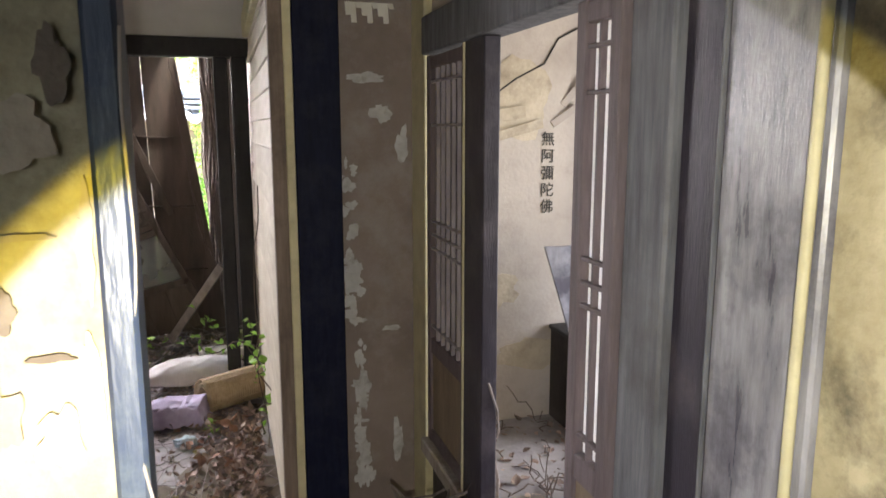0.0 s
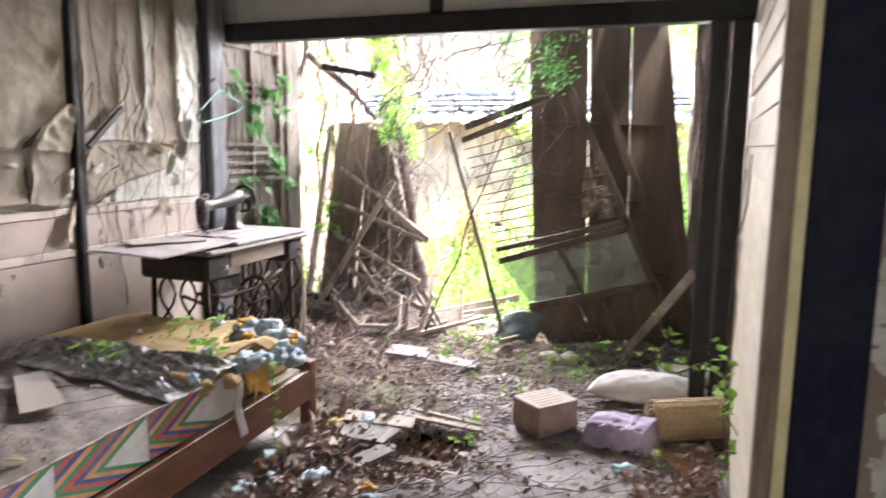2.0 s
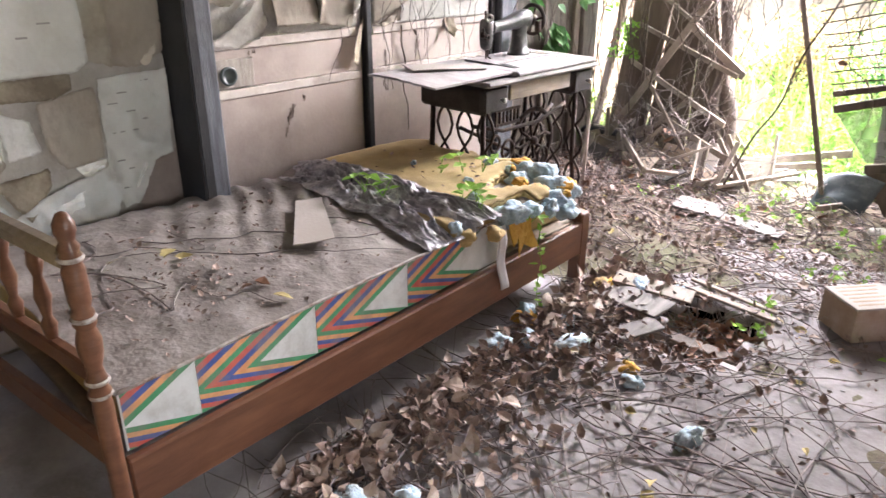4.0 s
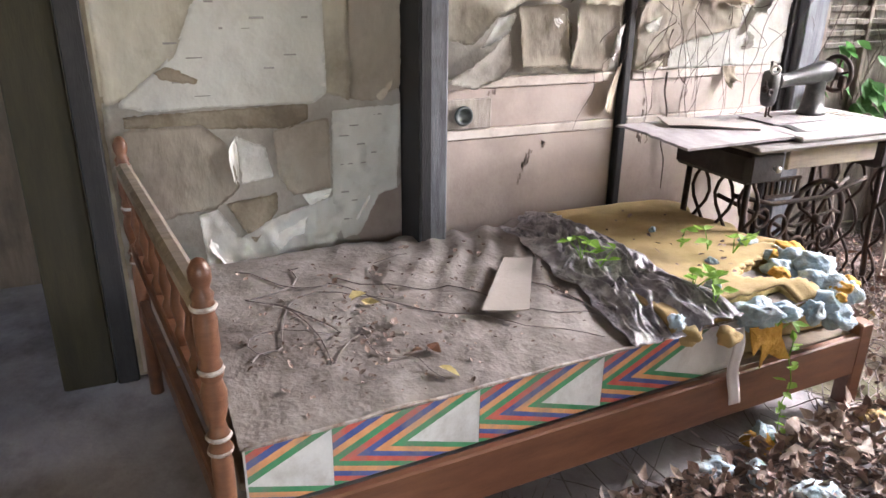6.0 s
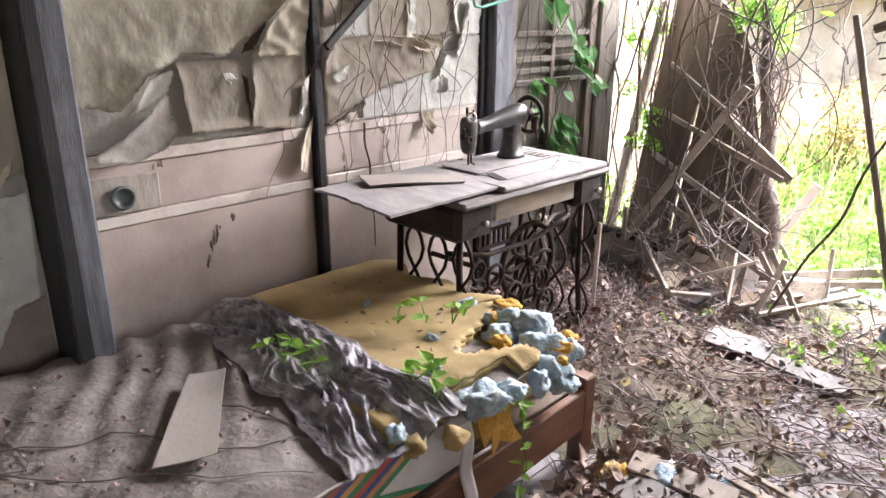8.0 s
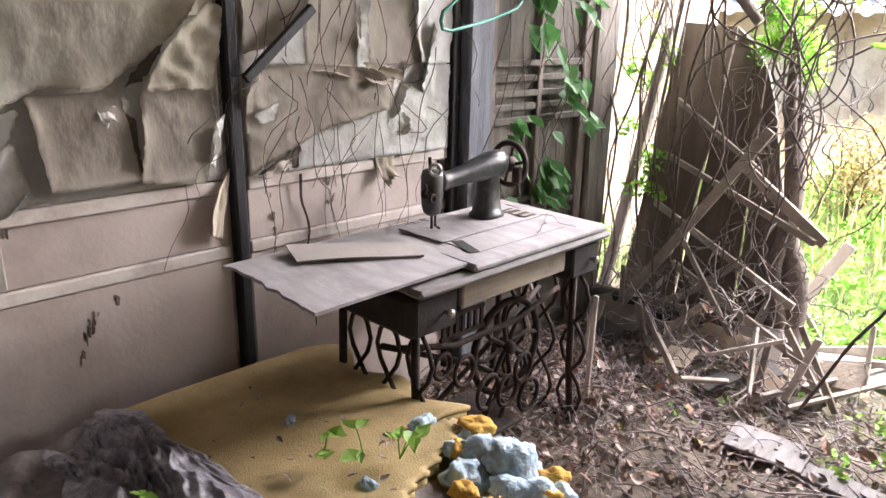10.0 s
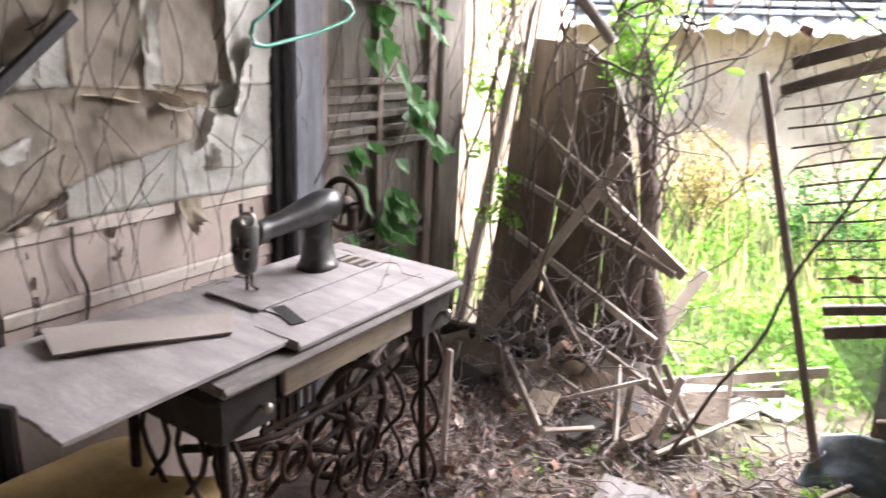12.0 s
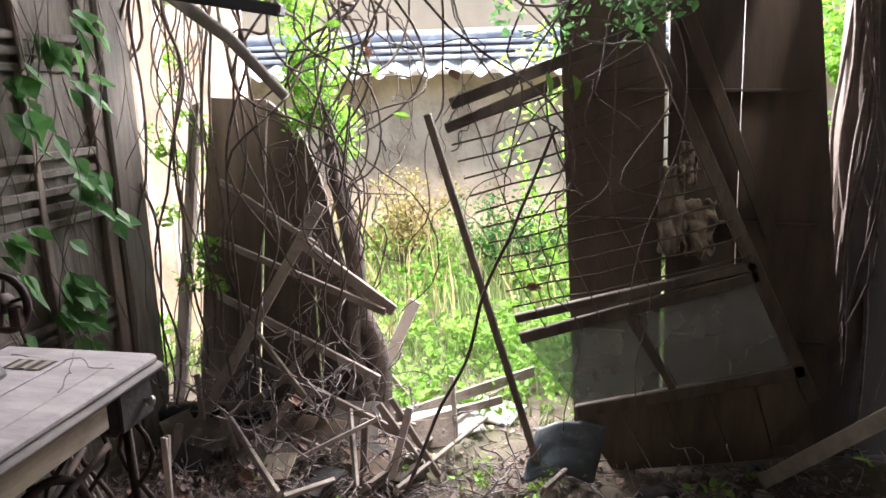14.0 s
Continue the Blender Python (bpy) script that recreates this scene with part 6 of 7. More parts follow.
for a, b in (((-1.97, 4.8), (-1.93, 4.9)), ((-1.6, 5.1), (-1.75, 5.36)), ((-1.9, 5.3), (-1.56, 5.25)), ((-1.95, 4.95), (-1.8, 4.82))):
    tube([Vector((p.x, p.y, 0.8745)) for p in wander((*a, 0), (*b, 0), 8, 0.06, rng)], 0.002, 0.001, 4, bm)
solid("dry_vine", bm, M["twig"], "thin dry stems on the table top", "twigs", "stuff")

# green hanger caught in the vines
hg = thing("coat_hanger", "green plastic coat hanger caught on the post", "coat hanger", (-2.06, 5.28, 1.46))
part("hanger_bar", tube([(-2.0, 5.05, 1.50), (-2.0, 5.06, 1.475), (-2.0, 5.10, 1.47), (-2.0, 5.30, 1.51), (-2.0, 5.43, 1.55), (-2.0, 5.455, 1.575), (-2.0, 5.43, 1.60), (-2.02, 5.27, 1.66), (-2.0, 5.09, 1.545), (-2.0, 5.06, 1.53), (-2.0, 5.05, 1.50)], 0.006, 0.006, 8), M["hanger"], hg, smooth=True)
part("hook", tube([(-2.02, 5.27, 1.66), (-2.04, 5.27, 1.70), (-2.07, 5.29, 1.73), (-2.10, 5.31, 1.71), (-2.13, 5.34, 1.70)], 0.003, 0.003, 6), M["steel"], hg, smooth=True)

# ---- things on the floor ----
m = pose(0.0, 5.06, 0.0, 0, 0, -38)
ct = thing("carton", "small brown cardboard box with a pale printed top", "cardboard box", (0.0, 5.06, 0.006))
bx = lambda lo, hi, b=0.0: box(lo, hi, b, m)
part("carton_body", bx((-0.10, -0.12, 0.006), (0.10, 0.12, 0.145), 0.003), M["carton"], ct)
part("carton_lid", bx((-0.102, -0.122, 0.1455), (0.102, 0.122, 0.155), 0.003), M["card"], ct, "pale dusty lid")
bm = bmesh.new()
for k in range(6):
    box((-0.085 + 0.03 * k, -0.095, 0.1552), (-0.075 + 0.03 * k, 0.09 - 0.02 * (k % 3), 0.1558), 0, m, bm)
part("print", bm, M["carton"], ct, "lines of faded print")


def folded(u, v):
    x, y = 0.20 + 0.30 * u + 0.06 * v, 4.90 + 0.22 * v - 0.02 * u
    rim = min(u, 1 - u, v, 1 - v)
    h = 0.10 * min(1, rim * 9) ** 0.5 + 0.012 * fbm(u * 2, v * 2, 3, 2.5, 3) + 0.010 * math.sin(u * 20 + 3 * v)
    return Vector((x, y, max(0.012, h + 0.012)))


solid("folded_cloth", surface(44, 36, folded), M["lilac"], "folded lilac knitted garment on the floor", "clothing", smooth=True)
solid("folded_cloth", surface(30, 20, lambda u, v: Vector((0.22 + 0.27 * u + 0.05 * v, 4.93 + 0.17 * v, 0.112 + 0.022 * math.sin(v * math.pi) * (0.6 + 0.4 * math.sin(u * 7)) + 0.008 * fbm(u, v, 1, 4, 3))), 0.012), M["lilac"],
      "upper fold of a lilac knitted garment", "clothing", smooth=True)
bk = thing("cane_roll", "rolled tan woven cane mat lying on its side", "mat", (0.67, 5.20, 0.01))
ax0, ax1, rr = Vector((0.50, 5.08, 0.105)), Vector((0.815, 5.26, 0.105)), 0.092
d = (ax1 - ax0).normalized()
side = Vector((0, 0, 1)).cross(d).normalized()
for r0 in (rr, rr * 0.82, rr * 0.62):
    n1, n2 = 30, 40
    part("roll_layer", surface(n1, n2, lambda u, v: ax0.lerp(ax1, u) + (side * math.cos(v * 6.2832) + Vector((0, 0, 1)) * math.sin(v * 6.2832)) * r0 * (1 + 0.02 * math.sin(u * 9)), 0.004), M["wicker"], bk, smooth=True)
for k in range(26):
    c = ax0.lerp(ax1, (k + 0.5) / 26)
    part("weft", ring(c, d, rr + 0.002, 0.0035, 26, 4), M["wicker"], bk)
for k in range(18):
    a = k / 18 * 6.2832
    o = (side * math.cos(a) + Vector((0, 0, 1)) * math.sin(a)) * (rr + 0.003)
    part("warp", tube([ax0 + o, ax1 + o], 0.003, 0.003, 4), M["wicker"], bk)


def pillow(u, v):
    a, b = 2 * u - 1, 2 * v - 1
    h = 0.11 * (max(0, 1 - a * a) ** 0.5) * (max(0, 1 - b * b) ** 0.5)
    return a, b, h


def pillow_point(u, v, s):
    a, b, h = pillow(u, v)
    x, y = 0.44 + 0.28 * a * (1 - 0.10 * b * b) + 0.05 * b, 5.62 + 0.17 * b * (1 - 0.10 * a * a) + 0.05 * a
    return Vector((x, y, 0.055 + 0.03 * max(0, -a) + s * h * (0.95 if s > 0 else 0.35) + 0.006 * fbm(a * 2, b * 2, 4, 2, 3)))


bm = surface(36, 28, lambda u, v: pillow_point(u, v, 1))
surface(36, 28, lambda u, v: pillow_point(u, v, -1), bm=bm)
bmesh.ops.remove_doubles(bm, verts=bm.verts, dist=0.002)
solid("pillow", bm, M["linen"], "grimy grey-white pillow on the floor", "pillow", smooth=True)
sl = solid("mortar_slab", box((-0.17, -0.08, 0), (0.17, 0.08, 0.07), 0.012, pose(0.63, 6.02, 0.02, 2, 3, 12)), M["slab"], "pale broken mortar slab", "rubble")
solid("lath", beam((0.26, 6.32, 0.09), (0.63, 5.90, 0.68), 0.055, 0.018, (1, 1, 0.3), 0.003), M["stick"], "pale wooden lath propped in the corner", "lath", group="broken laths")

# broken floor
for x, y, z, w, h, tx, ty, ang, mt, lab in ((-0.80, 4.60, 0.035, 0.42, 0.15, 5, -3, -8, "table_edge", "grey broken sheet of flooring"), (-0.92, 4.40, 0.03, 0.24, 0.12, -4, 3, 42, "table_wood", "grey broken sheet of flooring"),
                                            (-0.74, 4.74, 0.045, 0.34, 0.10, 8, 4, 14, "table_wood", "broken wooden floor board fragment"), (-0.62, 4.40, 0.022, 0.20, 0.09, 4, -5, 64, "table_edge", "grey broken sheet of flooring")):
    solid("floor_fragment", box((-w / 2, -h / 2, 0), (w / 2, h / 2, 0.012), 0.003, pose(x, y, z, tx, ty, ang)), M[mt], lab, "floor board", group="floor fragments")
solid("floor_fragment", beam((-0.70, 4.89, 0.03), (-0.26, 4.86, 0.02), 0.035, 0.014, bevel=0.003), M["table_wood"], "pale broken wooden floor board", "floor board", group="floor fragments")
solid("floor_fragment", beam((-0.66, 4.94, 0.045), (-0.27, 4.91, 0.03), 0.025, 0.012, bevel=0.003), M["table_wood"], "pale broken wooden floor board", "floor board", group="floor fragments")
solid("floor_fragment", box((-0.13, -0.09, 0), (0.13, 0.09, 0.008), 0.002, pose(-0.95, 4.62, under(-0.95, 4.62) + 0.02, 3, -2, 35)), M["card"], "grey broken sheet of flooring", "floor board", group="floor fragments")
solid("subfloor", box((-0.8, 4.2, -0.32), (0.0, 5.0, -0.28)), M["soil_black"], "dark earth under the broken floor", "ground", "structure")
verts, faces = [], []
for _ in range(420):
    add_leaf(verts, faces, (rng.uniform(-0.62, -0.26), rng.uniform(4.36, 4.84), -0.10 + rng.uniform(-0.04, 0.06)), rng.uniform(0.03, 0.07), rng, 1.0)
raw("dead_leaves", verts, faces, M["leaf_red"], "russet leaves caught in the broken floor", "leaf litter", "stuff")
solid("floor_joist", box((-0.8, 4.55, -0.16), (0.0, 4.62, -0.05), 0.004), M["post_brown"], "dark joist under the broken floor", "joist", "structure")
for z in (-0.135,):
    solid("litter_pan", surface(8, 8, lambda u, v: Vector((-0.72 + 0.56 * u, 4.26 + 0.68 * v, z + 0.02 * fbm(u, v, 0, 5, 2)))), M["earth"], "rotted leaves under the floor", "leaf litter", "stuff")

# ---- fallen things at the garden threshold ----
pp = thing("leaning_boards", "dark weathered boards leaning upright at the threshold", "boards", (-1.75, 6.6, 0.0))


def plank(points, y, thick, lean=0.0):
    """Points (x, z) of one board; it leans back with height."""
    bm = bmesh.new()
    f = bm.faces.new([bm.verts.new((x, y + lean * z, z)) for x, z in points])
    ex = bmesh.ops.extrude_face_region(bm, geom=[f])
    bmesh.ops.translate(bm, verts=[v for v in ex["geom"] if isinstance(v, bmesh.types.BMVert)], vec=(0, thick, 0))
    return bm


part("board", plank([(-2.17, 0.0), (-1.88, 0.0), (-1.71, 1.505), (-1.965, 1.52)], 6.60, 0.02), M["brown_panel"], pp)
part("board", plank([(-1.865, 0.0), (-1.55, 0.0), (-1.56, 1.34), (-1.62, 1.43), (-1.705, 1.50)], 6.605, 0.02), M["brown_panel"], pp)
part("board", plank([(-1.54, 0.0), (-1.20, 0.0), (-1.30, 0.45), (-1.42, 0.85), (-1.50, 1.18), (-1.555, 1.33)], 6.61, 0.02), M["brown_panel"], pp)
part("board", plank([(-2.30, 0.0), (-2.24, 0.0), (-2.0, 1.50), (-2.04, 1.49)], 6.57, 0.03), M["post_brown"], pp)
lathes = (((-1.43, 6.42, 1.10), (-2.10, 6.26, -0.02), 0.045), ((-1.92, 6.50, 0.92), (-1.15, 6.30, 0.70), 0.03), ((-1.97, 6.52, 0.68), (-1.20, 6.35, 0.40), 0.035), ((-1.80, 6.45, 0.42), (-1.10, 6.25, 0.22), 0.04),
          ((-1.90, 6.50, 1.18), (-1.46, 6.45, 0.92), 0.025), ((-1.52, 6.40, 0.95), (-1.12, 6.32, 0.70), 0.05), ((-1.85, 6.25, 0.26), (-1.58, 5.95, 0.02), 0.05), ((-1.98, 6.15, 0.25), (-1.97, 6.02, -0.02), 0.035),
          ((-1.16, 6.85, 0.58), (-1.42, 6.75, 0.02), 0.055), ((-1.22, 6.2, 0.30), (-1.21, 6.1, 0.02), 0.03), ((-1.55, 6.4, 0.05), (-0.62, 6.95, 0.22), 0.05), ((-1.62, 6.3, 0.03), (-0.75, 6.75, 0.16), 0.04),
          ((-2.12, 6.3, 0.24), (-1.70, 6.45, 0.2), 0.06), ((-1.70, 6.45, 0.02), (-1.62, 6.55, 0.34), 0.04), ((-1.95, 6.4, 0.05), (-1.5, 6.5, 0.5), 0.03), ((-1.45, 6.5, 0.02), (-1.35, 6.6, 0.40), 0.04),
          ((-1.3, 6.15, 0.05), (-0.85, 6.35, 0.03), 0.04), ((-2.0, 5.95, 0.03), (-1.5, 6.1, 0.05), 0.03), ((-1.75, 6.35, 0.62), (-1.35, 6.3, 0.12), 0.025), ((-1.25, 6.5, 0.02), (-1.05, 6.9, 0.03), 0.06))
for a, b, w in lathes:
    solid("lath", beam(a, b, w, 0.014, (0.2, 1, 0.1), 0.002), M["batten" if b[2] > 0.019 and a[1] > 6.8 else "stick"], "broken weathered lath in the debris heap", "lath", group="broken laths")
for a, b, w in (((-1.18, 5.993, 0.12), (-0.752, 7.059, 0.1), 0.05), ((-1.054, 5.996, 0.13), (-0.809, 6.634, 0.12), 0.035), ((-1.793, 6.219, 0.24), (-1.401, 5.785, 0.2), 0.045), ((-1.303, 6.267, 0.3), (-1.189, 5.97, 0.14), 0.022), ((-1.867, 5.891, 0.34), (-1.819, 5.785, 0.16), 0.025), ((-0.535, 6.118, 0.1), (-0.372, 6.434, 0.1), 0.04), ((-1.392, 5.786, 0.2), (-1.281, 5.979, 0.16), 0.03), ((-1.33, 6.777, 0.3), (-1.21, 6.816, 0.12), 0.03)):
    solid("lath", beam(a, b, w, 0.014, (0.2, 1, 0.1), 0.002), M["stick"], "pale bare lath in the debris heap", "lath", group="broken laths")
for k, (x, y, w, h, tilt, ang, mt) in enumerate(((-1.92, 6.22, 0.26, 0.16, 35, 15, "brown_panel"), (-1.45, 6.28, 0.22, 0.14, 40, -10, "carton"), 
                                                (-1.35, 6.45, 0.22, 0.16, 55, 5, "card"), (-0.98, 6.62, 0.3, 0.2, 12, 25, "paper_white"), (-0.85, 6.9, 0.35, 0.2, 6, -20, "paper_white"), (-1.6, 6.12, 0.24, 0.12, 20, 40, "brown_panel"))):
    solid("debris_sheet", box((-w / 2, -h / 2, 0), (w / 2, h / 2, 0.01), 0.002, pose(x, y, under(x, y) + 0.03 + 0.3 * h * math.sin(radians(tilt)), tilt, 0, ang)), M[mt], "flat broken sheet in the debris heap", "debris", group="debris sheets")
g3 = random.Random(640)
for k in range(12):
    x, y, w, h = g3.uniform(-2.05, -0.95), g3.uniform(6.0, 6.5), g3.uniform(0.12, 0.26), g3.uniform(0.08, 0.16)
    tilt = g3.uniform(10, 60)
    solid("debris_sheet", box((-w / 2, -h / 2, 0), (w / 2, h / 2, 0.008), 0.002, pose(x, y, under(x, y) + 0.03 + 0.4 * h * math.sin(radians(tilt)), tilt, g3.uniform(-20, 20), g3.uniform(-50, 50))),
          M[("old_wall", "brown_panel", "soil_black", "carton")[k % 4]], "flat broken sheet in the debris heap", "debris", group="debris sheets")
for k in range(16):
    x, y, a, l = g3.uniform(-2.0, -0.9), g3.uniform(5.95, 6.5), g3.uniform(0, 3.14), g3.uniform(0.15, 0.42)
    z = under(x, y)
    solid("lath", beam((x, y, z + 0.04), (x + l * math.cos(a), y + 0.35 * l * math.sin(a), z + 0.05 + g3.uniform(0.0, 0.3)), g3.uniform(0.015, 0.035), 0.012, (0.2, 1, 0.1), 0.002), M["stick" if k % 3 else "batten"],
          "broken weathered lath in the debris heap", "lath", group="broken laths")
solid("lath", beam((-1.60, 5.47, under(-1.60, 5.47) - 0.01), (-1.605, 5.485, 0.56), 0.022, 0.010, (0.2, 1, 0.1), 0.002), M["batten"], "thin pale lath standing upright beside the sewing table", "lath", group="broken laths")
for dx in (0.0, 0.03):
    solid("dry_stem", tube([(-2.02 + dx, 5.62, 0.42), (-2.08 + dx, 5.66, 0.46), (-2.13 + dx, 5.70, 0.42), (-2.12 + dx, 5.72, 0.30), (-2.04 + dx, 5.72, 0.14), (-1.95 + dx, 5.70, 0.10)], 0.007, 0.004, 6), M["stick"], "pale bent stem rising beside the shutter", "twigs", smooth=True)
for x, y, w, h, ang in ((-1.03, 5.78, 0.27, 0.17, 6), (-0.74, 5.77, 0.34, 0.11, -3)):
    solid("debris_sheet", box((-w / 2, -h / 2, 0), (w / 2, h / 2, 0.012), 0.003, pose(x, y, under(x, y) + 0.03, 4, 2, ang)), M["table_edge"], "grey broken sheet of flooring on the litter", "debris", group="debris sheets")
bm = bmesh.new()
for k in range(260):
    p = Vector((g3.uniform(-2.1, 0.3), g3.uniform(4.7, 6.4), 0))
    p.z = under(p.x, p.y) + 0.02
    a, l = g3.uniform(0, 6.28), g3.uniform(0.08, 0.3)
    q = p + Vector((l * math.cos(a), l * math.sin(a), 0))
    q.z = under(q.x, q.y) + 0.02 + g3.uniform(0, 0.04)
    tube(wander(p, q, 4, 0.06, g3), 0.002, 0.001, 4, bm)
solid("dry_vines", bm, M["twig"], "fine dry stems over the leaf litter", "twigs", "stuff")
verts, faces = [], []
for _ in range(4):
    add_leaf(verts, faces, (-1.52 + rng.gauss(0, 0.02), 6.25, 0.26 + rng.gauss(0, 0.02)), 0.09, rng, 0.8)
raw("red_leaf", verts, faces, M["leaf_red"], "withered reddish leaf on the debris", "leaf")
bm = bmesh.new()
for k in range(90):
    p = Vector((rng.gauss(-1.55, 0.3), rng.uniform(6.05, 6.5), rng.uniform(0.02, 0.5)))
    q = p + Vector((rng.uniform(-0.5, 0.5), rng.uniform(-0.15, 0.15), rng.uniform(-0.35, 0.45)))
    q.z = max(0.02, q.z)
    tube(wander(p, q, 6, 0.12, rng), rng.uniform(0.002, 0.005), 0.0015, 4, bm)
for k in range(50):
    p = Vector((rng.uniform(-2.15, 0.7), rng.uniform(5.7, 6.4), 0.06))
    q = p + Vector((rng.uniform(-0.4, 0.4), rng.uniform(-0.2, 0.2), rng.uniform(0.0, 0.2)))
    tube(wander(p, q, 6, 0.1, rng), rng.uniform(0.002, 0.005), 0.0015, 4, bm)
solid("dry_vines", bm, M["twig"], "tangle of dry twigs in the debris heap", "twigs", "stuff")
solid("branch", tube(wander((-2.15, 6.3, 0.20), (-1.72, 6.42, 0.18), 6, 0.05, rng), 0.045, 0.03, 8), M["black_wood"], "charred thick branch on the debris", "branch", smooth=True)

# glazed sliding door fallen askew, with its wire guard
dr = thing("fallen_door", "fallen wooden sliding door with wire guard and dusty panes", "door", (0.0, 6.4, 0.08))
Y = 6.42


def bar(p, q, w, t=0.03, name="rail", mt="door_wood", y=Y, parent=dr):
    return part(name, beam((p[0], y, p[1]), (q[0], y, q[1]), w, t, (0, 1, 0), 0.004), M[mt], parent)


bar((-0.90, 1.48), (-0.19, 1.73), 0.045)
bar((-0.92, 1.39), (-0.50, 1.555), 0.04)
bar((-0.20, 1.73), (0.44, 0.38), 0.05, name="stile")
bar((-0.66, 0.655), (0.21, 0.895), 0.035)
bar((-0.64, 0.575), (0.22, 0.855), 0.045)
bar((-0.42, 0.28), (0.40, 0.50), 0.05)
bar((-0.23, 0.71), (-0.06, 0.40), 0.03, name="mullion")
for q in (((-0.62, 0.555), (-0.25, 0.68), (-0.08, 0.405), (-0.42, 0.315)), ((-0.215, 0.69), (0.21, 0.83), (0.38, 0.51), (-0.04, 0.415))):
    part("pane", plank(list(q), Y - 0.004, 0.004), M["glass"], dr, "dusty glass pane")
for k in range(5):
    a, b = k / 5, (k + 0.96) / 5
    A, B = Vector((-0.41, 0.255)), Vector((0.40, 0.47))
    C, D = Vector((-0.27, 0.03)), Vector((0.48, 0.16))
    p0, p1, p2, p3 = A.lerp(B, a), A.lerp(B, b), C.lerp(D, b), C.lerp(D, a)
    part("bottom_board", plank([tuple(p0), tuple(p1), tuple(p2), tuple(p3)], Y + 0.002, 0.012), M["brown_panel"], dr)
for k in range(12):
    t = (k + 0.5) / 12
    a = Vector((-0.93, 1.42)).lerp(Vector((-0.66, 0.68)), t)
    b = Vector((-0.22, 1.66)).lerp(Vector((0.20, 0.90)), t)
    bend = [(a.x + (b.x - a.x) * s, Y - 0.02, a.y + (b.y - a.y) * s - 0.012 * math.sin(s * math.pi) + 0.004 * math.sin(s * 17 + k)) for s in (0, 0.2, 0.4, 0.6, 0.8, 1)]
    part("guard_wire", tube(bend, 0.0042, 0.0042, 5), M["wire"], dr)
for t in (0.14, 0.46, 0.70):
    a, b = Vector((-0.93, 1.45)).lerp(Vector((-0.22, 1.68)), t), Vector((-0.66, 0.66)).lerp(Vector((0.20, 0.88)), t)
    part("guard_wire", tube([(a.x, Y - 0.024, a.y), (b.x, Y - 0.024, b.y)], 0.0025, 0.0025, 4), M["wire"], dr)
solid("pole", beam((-0.965, 6.30, 1.45), (-0.545, 6.28, 0.06), 0.027, 0.025, (0, 1, 0), 0.004), M["post_brown"], "slanting wooden pole at the threshold", "pole")
solid("cane", tube(wander((-0.50, 6.0, 1.42), (-1.00, 5.98, 0.16), 12, 0.05, rng), 0.005, 0.007, 7), M["bark"], "dark bent vine cane across the opening", "vine", smooth=True)

# dark boards standing behind
bd = thing("board_screen", "dark brown board screen standing askew at the threshold", "screen", (0.0, 6.66, 0.0))
part("board", plank([(-0.42, 0.0), (-0.075, 0.0), (-0.135, 2.32), (-0.54, 2.32)], 6.64, 0.02), M["dark_panel"], bd)
part("board", plank([(-0.06, 0.0), (0.20, 0.0), (0.14, 2.32), (-0.12, 2.32)], 6.645, 0.02), M["dark_panel"], bd)
part("board", plank([(0.205, 0.0), (0.66, 0.0), (0.345, 2.32), (0.145, 2.32)], 6.65, 0.02), M["dark_panel"], bd)
for z in (0.55, 1.02, 1.52):
    part("batten", beam((-0.44, 6.632, z), (0.60 - 0.13 * z, 6.632, z - 0.02), 0.03, 0.012, bevel=0.002), M["dark_panel"], bd)
part("brace", beam((-0.05, 6.60, 1.78), (0.30, 6.60, 0.95), 0.05, 0.02, (0, 1, 0), 0.003), M["dark_panel"], bd)
for k, (x, z, w, h) in enumerate(((-0.075, 1.06, 0.10, 0.34), (0.03, 0.99, 0.13, 0.22), (-0.02, 1.24, 0.07, 0.16))):
    solid("plaster_rag", surface(14, 22, lambda u, v: Vector((x + w * (u - 0.5) * (1 - 0.3 * abs(v - 0.4)) + 0.02 * noise.noise((v * 4, k, 1)), 6.60 + 0.03 * noise.noise((u * 3, v * 4, k * 5.0)) + 0.012 * noise.noise((u * 9, v * 9, k)),
                                                              z + h * (0.5 - v) + 0.02 * noise.noise((u * 6, k, 2)))), 0.006), M["old_wall"], "grey rag of crumbling plaster hanging on the screen", "debris", smooth=True, group="plaster rags")
pl = solid("plastic_sheet", surface(16, 14, lambda u, v: Vector((-0.62 + 0.27 * u + 0.05 * v, 6.22 + 0.05 * u + 0.13 * v, 0.06 + 0.17 * v + 0.03 * math.sin(u * 3.1) + 0.012 * fbm(u, v, 2, 3, 3))), 0.006), M["plastic_dark"],
           "torn grey-blue plastic container lying in the debris", "plastic container", smooth=True)
for k in range(9):
    x, y = rng.uniform(-0.5, 0.6), rng.uniform(6.0, 6.35)
    bm = bmesh.new()
    bmesh.ops.create_icosphere(bm, subdivisions=2, radius=1.0)
    s = rng.uniform(0.03, 0.07)
    for v in bm.verts:
        v.co = Vector((v.co.x * s * 1.3, v.co.y * s, v.co.z * s * 0.6)) * (1 + 0.4 * fbm(v.co.x + k, v.co.y, v.co.z, 1.5, 3))
    solid("rubble", bm, M["soil_black"] if k % 2 else M["slab"], "lump of dirty rubble at the threshold", "rubble", m=Matrix.Translation((x, y, under(x, y) + 0.01)), smooth=True, group="rubble")

